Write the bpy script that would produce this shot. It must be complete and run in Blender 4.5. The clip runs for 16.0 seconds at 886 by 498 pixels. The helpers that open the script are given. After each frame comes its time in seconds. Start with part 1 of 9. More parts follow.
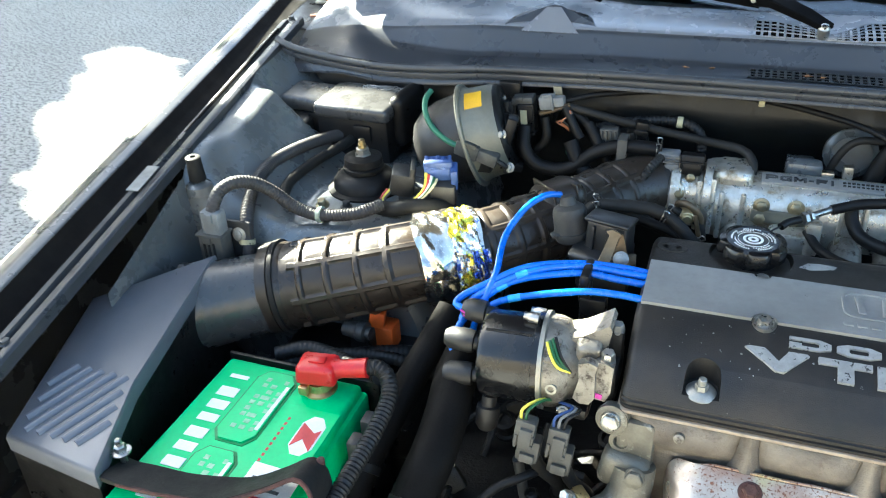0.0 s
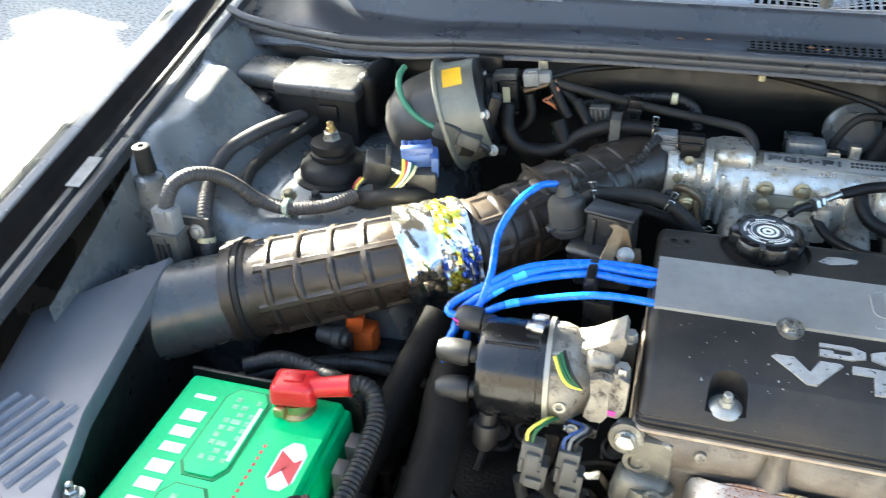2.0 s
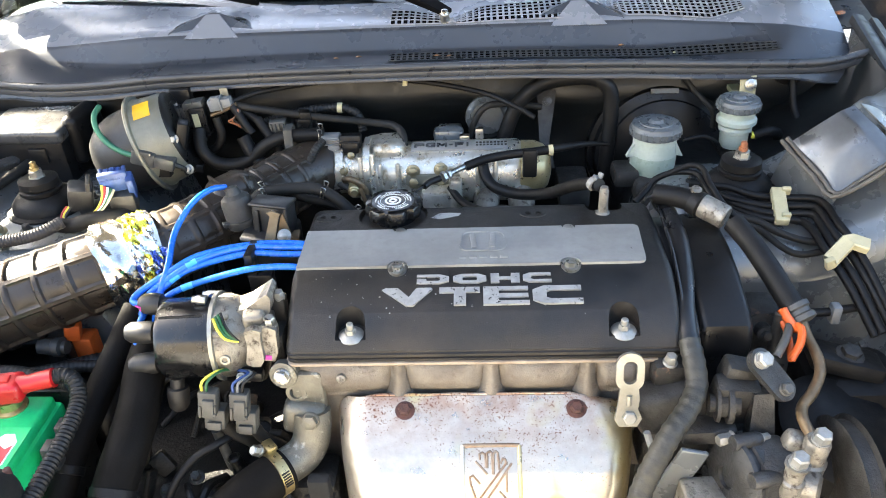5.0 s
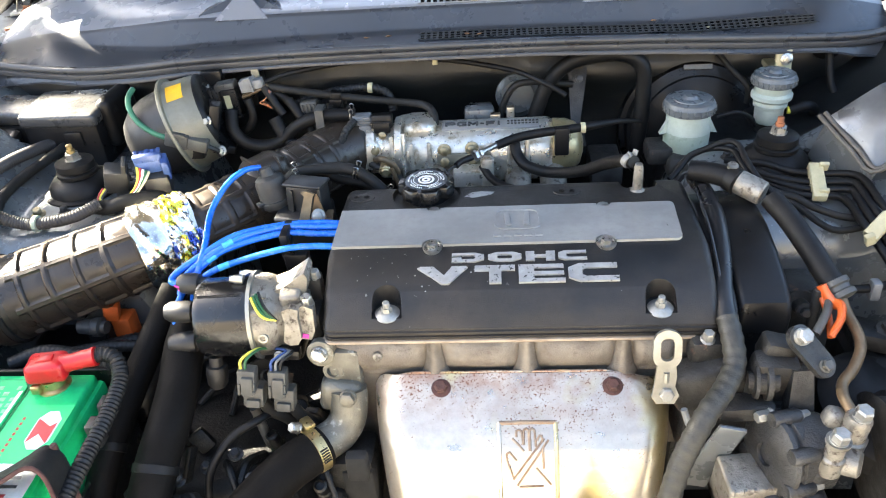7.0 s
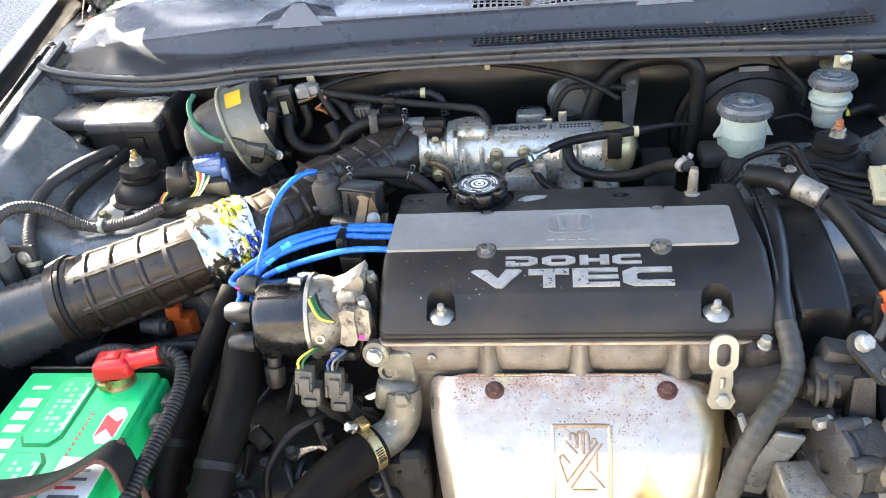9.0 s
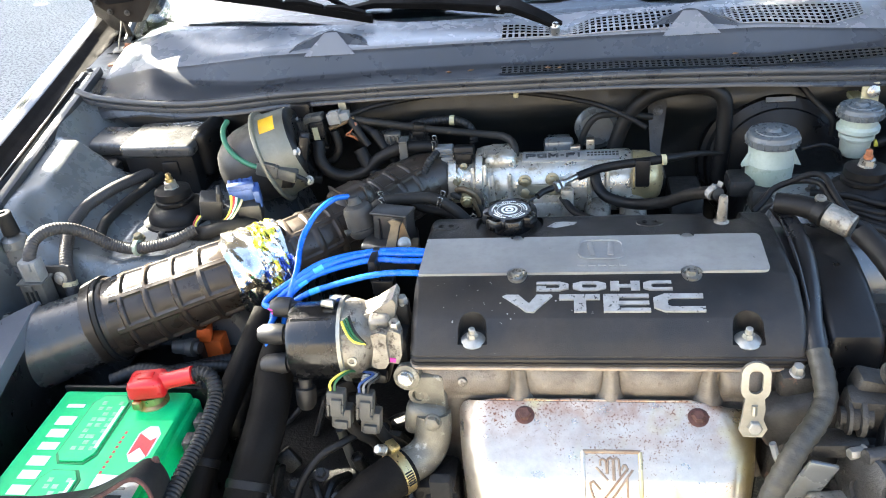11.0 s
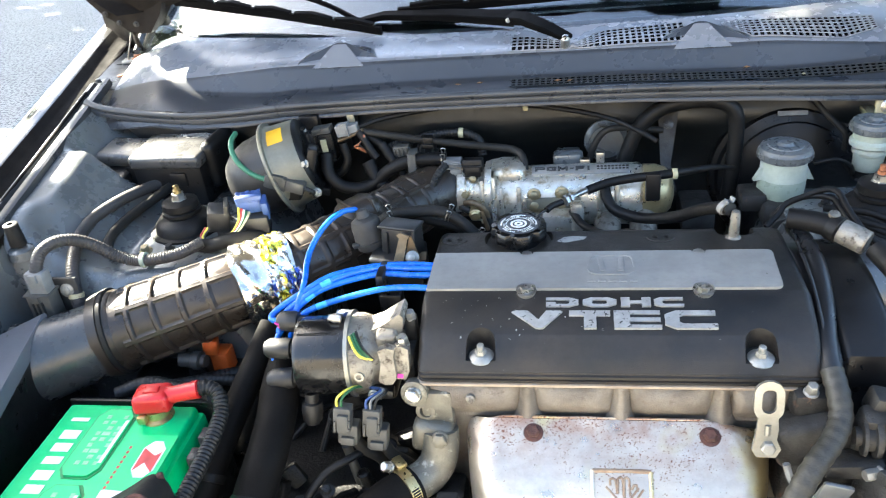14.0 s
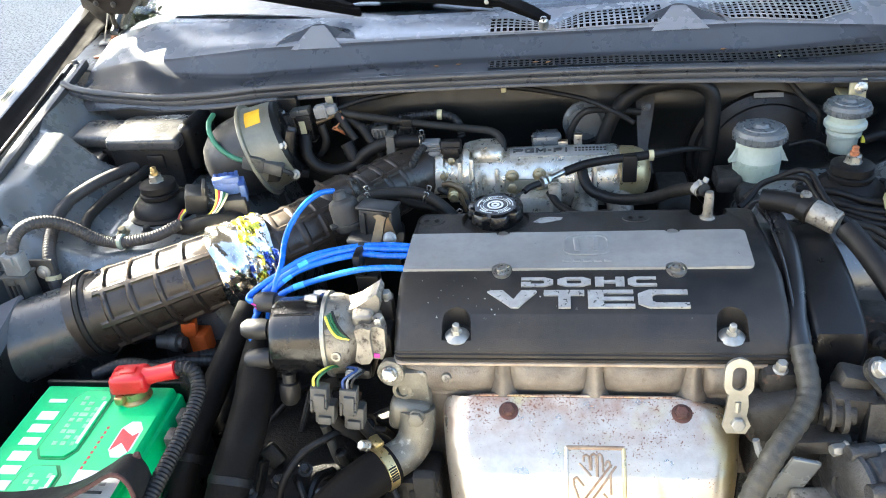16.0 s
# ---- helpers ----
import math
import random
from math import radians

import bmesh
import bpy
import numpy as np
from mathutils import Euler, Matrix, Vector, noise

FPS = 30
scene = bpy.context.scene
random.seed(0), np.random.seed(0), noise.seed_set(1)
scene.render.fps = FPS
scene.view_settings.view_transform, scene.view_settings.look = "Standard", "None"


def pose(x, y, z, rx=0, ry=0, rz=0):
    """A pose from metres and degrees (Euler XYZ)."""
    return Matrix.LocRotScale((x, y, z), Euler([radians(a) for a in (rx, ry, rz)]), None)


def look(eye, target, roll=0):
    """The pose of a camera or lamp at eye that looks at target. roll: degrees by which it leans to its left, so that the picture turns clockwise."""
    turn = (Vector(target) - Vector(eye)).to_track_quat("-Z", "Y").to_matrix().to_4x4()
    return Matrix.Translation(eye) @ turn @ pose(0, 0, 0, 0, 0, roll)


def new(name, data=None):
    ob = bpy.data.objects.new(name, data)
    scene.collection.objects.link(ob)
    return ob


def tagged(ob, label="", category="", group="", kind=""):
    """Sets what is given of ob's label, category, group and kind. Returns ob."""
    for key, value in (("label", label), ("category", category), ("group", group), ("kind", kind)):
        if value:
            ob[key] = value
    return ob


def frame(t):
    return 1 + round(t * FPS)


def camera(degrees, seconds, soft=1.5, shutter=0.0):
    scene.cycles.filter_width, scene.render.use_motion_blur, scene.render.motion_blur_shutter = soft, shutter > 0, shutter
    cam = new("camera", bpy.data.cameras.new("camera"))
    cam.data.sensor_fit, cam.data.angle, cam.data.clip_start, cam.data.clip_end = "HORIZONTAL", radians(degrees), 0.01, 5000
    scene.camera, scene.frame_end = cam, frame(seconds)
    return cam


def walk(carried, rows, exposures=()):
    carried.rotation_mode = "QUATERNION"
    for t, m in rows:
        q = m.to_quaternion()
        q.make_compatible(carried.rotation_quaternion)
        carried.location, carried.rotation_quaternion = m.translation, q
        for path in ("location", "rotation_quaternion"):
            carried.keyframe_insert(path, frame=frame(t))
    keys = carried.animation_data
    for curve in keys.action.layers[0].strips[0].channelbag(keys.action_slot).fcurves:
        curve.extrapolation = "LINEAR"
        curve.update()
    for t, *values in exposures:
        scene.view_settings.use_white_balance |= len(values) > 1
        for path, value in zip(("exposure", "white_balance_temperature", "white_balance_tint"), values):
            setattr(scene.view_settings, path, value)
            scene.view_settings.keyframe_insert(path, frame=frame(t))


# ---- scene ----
EXPOSURES = [(0.0, 4.22, 6450, -3), (0.5, 4.42, 6500, -3), (1.0, 4.50, 6600, 0), (2.0, 4.54, 6650, 1), (3.5, 4.68, 7250, 5), (7.0, 4.66, 7100, 7), (9.0, 4.72, 7050, 8), (12.5, 4.60, 6700, 4), (16.0, 4.60, 6750, 4)]
cam = camera(58.57, 16.0, soft=1.0, shutter=0.5)
ROWS = [
    (0.0, -0.1548, -0.7738, 1.3749, 58.999, 2.263, 19.735),
    (0.5, -0.1757, -0.7526, 1.3692, 57.439, 1.894, 17.799),
    (1.0, -0.1363, -0.8379, 1.4002, 57.312, 3.485, 16.194),
    (1.5, -0.2024, -0.7653, 1.3621, 58.251, 2.427, 17.514),
    (2.0, -0.2259, -0.6896, 1.3621, 56.099, 1.453, 16.05),
    (2.5, -0.0889, -0.7942, 1.3772, 55.626, 1.496, 8.183),
    (3.0, -0.007, -0.8556, 1.3937, 56.564, 2.011, 3.781),
    (3.5, 0.0123, -0.8399, 1.3923, 57.633, 2.466, 1.792),
    (6.0, 0.0183, -0.8559, 1.413, 58.014, 2.977, 1.958),
    (6.5, 0.0122, -0.8538, 1.4124, 57.605, 3.764, 2.115),
    (7.0, 0.0031, -0.854, 1.4031, 56.757, 3.781, 2.969),
    (7.5, -0.0017, -0.8532, 1.405, 56.241, 4.082, 3.626),
    (8.0, -0.0025, -0.8569, 1.4064, 56.466, 4.669, 4.18),
    (8.5, -0.0027, -0.8584, 1.4105, 56.898, 5.253, 4.902),
    (9.0, -0.0066, -0.8633, 1.4104, 57.182, 5.366, 5.841),
    (11.5, -0.0281, -0.8774, 1.4149, 59.559, 5.57, 7.587),
    (12.0, -0.0323, -0.8721, 1.4143, 59.526, 5.781, 8.22),
    (12.5, -0.0355, -0.8736, 1.4134, 59.635, 5.843, 8.474),
    (13.0, -0.033, -0.8697, 1.414, 59.83, 5.73, 8.457),
    (13.5, -0.0299, -0.8673, 1.4141, 59.884, 5.59, 8.398),
    (14.0, -0.0271, -0.8657, 1.4151, 60.073, 5.416, 7.767),
    (14.5, -0.0113, -0.8561, 1.4248, 61.01, 5.271, 6.237),
    (15.0, -0.0131, -0.8655, 1.4203, 60.129, 5.174, 6.223),
    (15.5, -0.0165, -0.8711, 1.4121, 59.374, 5.131, 6.611),
    (16.0, -0.0138, -0.8712, 1.4121, 58.887, 5.015, 6.87),
]
walk(cam, [(t, pose(*p)) for t, *p in ROWS], EXPOSURES)


# ---- light: hazy-bright sky, sun from behind the car's right shoulder ----
SUN = Vector((-0.75, 0.35, 0.56)).normalized()
world = bpy.data.worlds.new("sky")
scene.world = world
world.use_nodes = True
wn = world.node_tree.nodes
sky = wn.new("ShaderNodeTexSky")
sky.sky_type, sky.sun_disc = "NISHITA", False
sky.air_density, sky.dust_density = 0.8, 2.0
sky.sun_elevation = math.asin(SUN.z)
sky.sun_rotation = math.atan2(SUN.x, SUN.y)
wn["Background"].inputs[1].default_value = 0.05
world.node_tree.links.new(sky.outputs[0], wn["Background"].inputs[0])
sun = new("sun", bpy.data.lights.new("sun", "SUN"))
sun.data.energy, sun.data.angle, sun.data.color = 5.0, radians(0.4), (1.0, 0.93, 0.82)
sun.matrix_world = look(SUN * 30, (0, 0, 0))


# ---- materials ----
def mat(name, c1, c2=None, rough=0.5, metal=0.0, scale=25.0, rvar=0.12, bump=0.15, bscale=400.0, spec=0.5,
        ramp=(0.35, 0.7), spots=None, coat=0.0, trans=0.0, sss=0.0, stretch=(1, 1, 1), grain=0.55):
    """Procedural surface: two tones by coarse noise, uneven gloss, fine relief; spots = (colour, scale, low, high, rough)."""
    m = bpy.data.materials.new(name)
    m.use_nodes = True
    nt = m.node_tree
    n, link = nt.nodes, nt.links.new
    bsdf = n["Principled BSDF"]
    geo = n.new("ShaderNodeNewGeometry")
    mp = n.new("ShaderNodeMapping")
    mp.inputs["Scale"].default_value = stretch
    link(geo.outputs["Position"], mp.inputs["Vector"])

    def noise_tex(s, detail=5.0, r=0.6):
        t = n.new("ShaderNodeTexNoise")
        t.inputs["Scale"].default_value, t.inputs["Detail"].default_value, t.inputs["Roughness"].default_value = s, detail, r
        link(mp.outputs[0], t.inputs["Vector"])
        return t.outputs["Fac"]

    def rng(v, a, b, lo=0.0, hi=1.0):
        t = n.new("ShaderNodeMapRange")
        t.inputs[1].default_value, t.inputs[2].default_value = a, b
        t.inputs[3].default_value, t.inputs[4].default_value = lo, hi
        link(v, t.inputs[0])
        return t.outputs[0]

    def mix(f, a, b):
        t = n.new("ShaderNodeMix")
        t.data_type = "RGBA"
        link(f, t.inputs[0])
        for v, s in ((a, t.inputs[6]), (b, t.inputs[7])):
            if isinstance(v, tuple):
                s.default_value = (*v, 1)
            else:
                link(v, s)
        return t.outputs[2]

    c2 = c2 or tuple(v * 0.6 for v in c1)
    coarse = noise_tex(scale)
    col = mix(rng(coarse, *ramp), c1, c2)
    fine = noise_tex(scale * 9, 4.0, 0.7)
    dark = tuple(v * 0.72 for v in c1)
    col = mix(rng(fine, 0.45, 0.75, 0.0, grain), col, dark)
    rgh = rng(noise_tex(scale * 2.3), 0.3, 0.7, max(0.02, rough - rvar), min(1, rough + rvar))
    if spots:
        sc, ss, lo, hi, sr = spots
        f = rng(noise_tex(ss, 6.0, 0.65), lo, hi)
        col = mix(f, col, sc)
        t = n.new("ShaderNodeMix")
        link(f, t.inputs[0])
        link(rgh, t.inputs[2])
        t.inputs[3].default_value = sr
        rgh = t.outputs[0]
        if metal:
            link(rng(f, 0, 1, metal, 0.0), bsdf.inputs["Metallic"])
    link(col, bsdf.inputs["Base Color"])
    link(rgh, bsdf.inputs["Roughness"])
    if not (spots and metal):
        bsdf.inputs["Metallic"].default_value = metal
    bsdf.inputs["Specular IOR Level"].default_value = spec
    bsdf.inputs["Coat Weight"].default_value = coat
    bsdf.inputs["Transmission Weight"].default_value = trans
    if sss:
        bsdf.inputs["Subsurface Weight"].default_value = sss
        bsdf.inputs["Subsurface Radius"].default_value = (0.01, 0.01, 0.008)
    if bump:
        b = n.new("ShaderNodeBump")
        b.inputs["Strength"].default_value, b.inputs["Distance"].default_value = bump, 0.0015
        link(noise_tex(bscale, 3.0), b.inputs["Height"])
        link(b.outputs[0], bsdf.inputs["Normal"])
    return m


M_BLACK = mat("black_plastic", (0.0062, 0.0062, 0.0068), (0.011, 0.0102, 0.0095), rough=0.38, scale=14, bump=0.12, spec=0.28, rvar=0.16)
M_SATIN = mat("satin_black_moulding", (0.010, 0.0105, 0.0115), (0.018, 0.018, 0.019), rough=0.34, scale=9, bump=0.06, spec=0.5)
M_COVER = mat("crinkle_black_paint", (0.0085, 0.0085, 0.0088), (0.027, 0.0215, 0.0165), rough=0.45, scale=8, bump=0.3, bscale=900, spec=0.40, rvar=0.16, ramp=(0.42, 0.68),
              spots=((0.16, 0.148, 0.132), 150, 0.70, 0.73, 0.6))
M_LETTER = mat("worn_silver_paint", (0.40, 0.40, 0.385), (0.27, 0.27, 0.262), rough=0.48, metal=0.4, scale=60, bump=0.25,
               spots=((0.03, 0.03, 0.03), 170, 0.60, 0.64, 0.5))
M_PLATE = mat("satin_aluminium_trim", (0.40, 0.40, 0.386), (0.29, 0.29, 0.281), rough=0.46, metal=0.6, scale=9, bump=0.05, bscale=1200,
              spots=((0.1, 0.095, 0.09), 75, 0.70, 0.73, 0.6))
M_CAST = mat("cast_aluminium", (0.33, 0.31, 0.27), (0.14, 0.12, 0.095), rough=0.48, metal=0.65, scale=34, bump=0.5, bscale=380,
             spots=((0.05, 0.036, 0.026), 95, 0.53, 0.66, 0.8))
M_ALU = mat("machined_aluminium", (0.74, 0.715, 0.65), (0.46, 0.40, 0.29), rough=0.33, metal=0.75, scale=38, bump=0.35, bscale=400,
            spots=((0.16, 0.115, 0.06), 38, 0.55, 0.70, 0.6))
M_HEAD = mat("cylinder_head_casting", (0.205, 0.18, 0.15), (0.10, 0.083, 0.067), rough=0.55, metal=0.35, scale=26, bump=0.5, bscale=450, spots=((0.1, 0.075, 0.055), 70, 0.6, 0.72, 0.8))
M_STEEL = mat("zinc_steel", (0.50, 0.49, 0.46), (0.34, 0.32, 0.28), rough=0.34, metal=0.95, scale=80, bump=0.08)
M_BRASS = mat("yellow_zinc", (0.6, 0.45, 0.2), (0.4, 0.3, 0.15), rough=0.35, metal=0.9, scale=70, bump=0.1)
M_RUST = mat("rusty_steel", (0.10, 0.042, 0.034), (0.05, 0.026, 0.022), rough=0.85, metal=0.2, scale=120, bump=0.5)
M_IRON = mat("dark_iron_casting", (0.045, 0.043, 0.040), (0.016, 0.015, 0.0135), rough=0.6, metal=0.4, scale=35, bump=0.6, bscale=350,
             spots=((0.11, 0.06, 0.04), 50, 0.62, 0.7, 0.85))
M_GASKET = mat("tan_gasket", (0.36, 0.285, 0.21), (0.22, 0.165, 0.12), rough=0.8, scale=50)
M_RUBBER = mat("black_rubber_hose", (0.0052, 0.0052, 0.0056), (0.011, 0.0102, 0.0094), rough=0.52, scale=22, bump=0.2, bscale=250, spec=0.22, rvar=0.15)
M_DUSTY = mat("dusty_rubber", (0.011, 0.0108, 0.0102), (0.022, 0.0205, 0.0185), rough=0.6, scale=18, bump=0.25, bscale=250, spec=0.24)
M_DUCT = mat("brown_black_intake_rubber", (0.036, 0.027, 0.020), (0.021, 0.016, 0.0122), rough=0.36, scale=16, bump=0.2, bscale=220, rvar=0.15, spec=0.42)
M_LOOM = mat("corrugated_loom", (0.009, 0.009, 0.0095), (0.017, 0.0165, 0.0155), rough=0.5, scale=30, bump=0.1, spec=0.3)
M_LOOMDUST = mat("dusty_brown_loom", (0.048, 0.044, 0.043), (0.030, 0.028, 0.0275), rough=0.55, scale=24, bump=0.15, spec=0.35)
M_TAPE = mat("loom_tape_grey", (0.036, 0.034, 0.026), (0.020, 0.019, 0.016), rough=0.55, scale=35, bump=0.6, bscale=140)
M_BLUE = mat("blue_silicone_wire", (0.008, 0.16, 0.70), (0.007, 0.12, 0.55), rough=0.25, scale=30, bump=0.0, coat=0.2)
M_CYAN = mat("pale_blue_print", (0.05, 0.42, 0.85), (0.04, 0.35, 0.75), rough=0.3, scale=60, bump=0.0)
M_GREEN = mat("green_battery_plastic", (0.0, 0.60, 0.19), (0.0, 0.53, 0.16), rough=0.4, scale=14, bump=0.06,
              spots=((0.12, 0.4, 0.16), 40, 0.7, 0.85, 0.6))
M_GREEN_D = mat("green_plastic_recess", (0.0, 0.22, 0.06), (0.0, 0.2, 0.05), rough=0.45, scale=20)
M_WHITE = mat("white_print", (0.8, 0.8, 0.78), (0.7, 0.7, 0.68), rough=0.5, scale=60, bump=0.05)
M_PALEPRINT = mat("worn_pale_print", (0.35, 0.6, 0.42), (0.1, 0.42, 0.18), rough=0.5, scale=90, bump=0.0)
M_RED = mat("red_terminal_plastic", (0.55, 0.012, 0.015), (0.45, 0.01, 0.012), rough=0.35, scale=30, bump=0.06, coat=0.15)
M_REDPRINT = mat("red_print", (0.6, 0.06, 0.06), (0.5, 0.05, 0.05), rough=0.5, scale=60, bump=0.0)
M_FOIL = mat("printed_foil_tape", (0.84, 0.79, 0.68), (0.40, 0.40, 0.40), rough=0.15, metal=0.98, scale=22, rvar=0.06, bump=0.6, bscale=70, ramp=(0.54, 0.60),
             spots=((0.02, 0.06, 0.30), 17, 0.62, 0.635, 0.2))
M_FOILYEL = mat("yellow_printed_foil", (0.72, 0.62, 0.08), (0.80, 0.80, 0.79), rough=0.2, metal=0.85, scale=34, rvar=0.06, bump=0.7, bscale=90, ramp=(0.50, 0.515),
                spots=((0.02, 0.05, 0.26), 26, 0.60, 0.61, 0.2))
M_FOILBLUE = mat("blue_foil_tape", (0.05, 0.12, 0.5), (0.5, 0.5, 0.52), rough=0.2, metal=0.8, scale=45, bump=0.7, bscale=110, ramp=(0.48, 0.54))
M_ORANGE = mat("orange_plastic", (0.62, 0.11, 0.02), (0.5, 0.08, 0.015), rough=0.45, scale=40)
M_IVORY = mat("ivory_nylon", (0.52, 0.47, 0.29), (0.42, 0.37, 0.22), rough=0.5, scale=50, sss=0.1)
M_RESV = mat("milky_reservoir_plastic", (0.48, 0.53, 0.46), (0.38, 0.43, 0.36), rough=0.4, scale=25, sss=0.3, bump=0.05)
M_RESVLOW = mat("milky_plastic_with_fluid", (0.34, 0.40, 0.33), (0.27, 0.32, 0.25), rough=0.35, scale=25, sss=0.3, bump=0.05)
M_GREYCAP = mat("grey_cap_plastic", (0.12, 0.13, 0.135), (0.08, 0.088, 0.091), rough=0.32, scale=40)
M_CONN = mat("grey_connector", (0.038, 0.037, 0.035), (0.021, 0.0205, 0.0195), rough=0.55, scale=50)
M_LIGHTGREY = mat("light_grey_nylon", (0.20, 0.205, 0.205), (0.13, 0.13, 0.125), rough=0.5, scale=50)
M_BLUECONN = mat("blue_connector", (0.030, 0.075, 0.24), (0.02, 0.045, 0.13), rough=0.5, scale=50)
M_TEAL = mat("teal_hose", (0.045, 0.19, 0.105), (0.035, 0.14, 0.08), rough=0.45, scale=40)
M_CANISTER = mat("dull_olive_metal", (0.25, 0.238, 0.185), (0.16, 0.15, 0.114), rough=0.42, metal=0.35, scale=20, bump=0.15)
M_YELLOW = mat("yellow_label", (0.75, 0.42, 0.02), (0.65, 0.35, 0.02), rough=0.5, scale=60, bump=0.0)
M_YWIRE = mat("yellow_wire", (0.75, 0.65, 0.08), (0.7, 0.6, 0.07), rough=0.4, scale=60, bump=0.0)
M_GWIRE = mat("green_wire", (0.012, 0.09, 0.03), (0.01, 0.07, 0.025), rough=0.4, scale=60, bump=0.0)
M_RWIRE = mat("red_wire", (0.4, 0.04, 0.03), (0.3, 0.03, 0.02), rough=0.4, scale=60, bump=0.0)
M_PINK = mat("magenta_mark", (0.6, 0.05, 0.35), (0.5, 0.04, 0.3), rough=0.6, scale=60, bump=0.0)
M_BODY = mat("dusty_grey_green_paint", (0.170, 0.182, 0.186), (0.130, 0.139, 0.142), rough=0.27, metal=0.4, scale=8, bump=0.05, rvar=0.12, grain=0.2,
             spots=((0.12, 0.112, 0.098), 26, 0.5, 0.75, 0.6))
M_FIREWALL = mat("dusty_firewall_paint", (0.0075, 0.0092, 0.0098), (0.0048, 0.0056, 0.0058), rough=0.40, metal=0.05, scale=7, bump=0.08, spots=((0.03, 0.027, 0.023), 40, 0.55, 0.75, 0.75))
M_PAINT = mat("dark_grey_body_paint", (0.11, 0.107, 0.10), (0.095, 0.092, 0.087), rough=0.25, metal=0.4, scale=6, bump=0.0, coat=0.5)
M_LINER = mat("dark_brown_liner", (0.0065, 0.005, 0.004), (0.013, 0.0095, 0.007), rough=0.8, scale=10, bump=0.3, spec=0.15)
M_GUSSET = mat("dull_grey_metal_plate", (0.15, 0.155, 0.16), (0.07, 0.073, 0.075), rough=0.34, metal=0.6, scale=12, bump=0.35, bscale=30, rvar=0.15)
M_SEAMTAN = mat("old_seam_sealer", (0.10, 0.088, 0.072), (0.05, 0.045, 0.038), rough=0.6, scale=60, bump=0.4, bscale=200)
M_HOODIN = mat("dusty_brown_bonnet_underside", (0.0085, 0.0065, 0.0055), (0.013, 0.0095, 0.0075), rough=0.7, scale=14, bump=0.3, spec=0.15)
# one plastic in two tones: dark where shaded, pale where sky lights it
M_COWLDARK = mat("shade_toned_cowl_plastic", (0.034, 0.037, 0.043), (0.044, 0.047, 0.054), rough=0.30, scale=7, bump=0.05, bscale=500, rvar=0.08, spec=0.5, grain=0.15)
M_COWL = mat("sky_lit_cowl_plastic", (0.195, 0.206, 0.232), (0.178, 0.188, 0.212), rough=0.27, scale=9, bump=0.03, bscale=500, rvar=0.06, spec=0.9, grain=0.1)
M_SEAL = mat("rubber_seal", (0.05, 0.052, 0.056), (0.034, 0.035, 0.038), rough=0.34, scale=12, grain=0.2)
M_VOID = mat("deep_black", (0.006, 0.006, 0.006), (0.01, 0.01, 0.009), rough=0.9, scale=20, bump=0.0)
M_ASPHALT = mat("pale_worn_concrete", (0.310, 0.300, 0.282), (0.262, 0.253, 0.238), rough=0.85, scale=1.5, bump=0.4, bscale=60,
                spots=((0.10, 0.098, 0.094), 52, 0.50, 0.57, 0.9))
M_LID = mat("sky_lit_grey_lid", (0.112, 0.117, 0.134), (0.125, 0.130, 0.146), rough=0.36, scale=10, bump=0.08, bscale=600, spec=0.6, rvar=0.06, grain=0.12)
M_FUSELID = mat("dusty_black_lid", (0.055, 0.055, 0.055), (0.036, 0.0355, 0.035), rough=0.30, scale=16, bump=0.1, bscale=600, spec=0.6)
M_ZINC = mat("yellowed_zinc_plate", (0.33, 0.32, 0.285), (0.25, 0.238, 0.20), rough=0.42, metal=0.65, scale=40, bump=0.15)
M_PUMP = mat("oily_grey_casting", (0.066, 0.066, 0.066), (0.017, 0.017, 0.0165), rough=0.42, metal=0.5, scale=34, bump=0.7, bscale=300, spots=((0.03, 0.027, 0.024), 60, 0.52, 0.65, 0.7))
# near-black, so that the colour itself carries the deep bay's shade
M_DEEP = mat("deep_bay_black_casting", (0.0065, 0.006, 0.0055), (0.0035, 0.0032, 0.003), rough=0.5, metal=0.2, scale=40, bump=0.7, bscale=250, spots=((0.03, 0.027, 0.024), 60, 0.62, 0.72, 0.6))
M_HOSE = mat("matt_old_coolant_hose", (0.0034, 0.0031, 0.0029), (0.0068, 0.0057, 0.0048), rough=0.68, scale=16, bump=0.3, bscale=200, spec=0.10)
M_GLOSS = mat("glossy_black_bakelite", (0.006, 0.006, 0.0065), (0.008, 0.008, 0.0085), rough=0.24, scale=20, bump=0.03, spec=0.5)
M_LEAF = mat("leaf_green", (0.07, 0.11, 0.03), (0.11, 0.13, 0.03), rough=0.55, scale=3)
M_BARK = mat("bark", (0.12, 0.09, 0.06), (0.07, 0.05, 0.035), rough=0.9, scale=12, bump=0.8, bscale=60)
M_DRYLEAF = mat("dry_leaf", (0.35, 0.17, 0.07), (0.25, 0.12, 0.06), rough=0.7, scale=90)


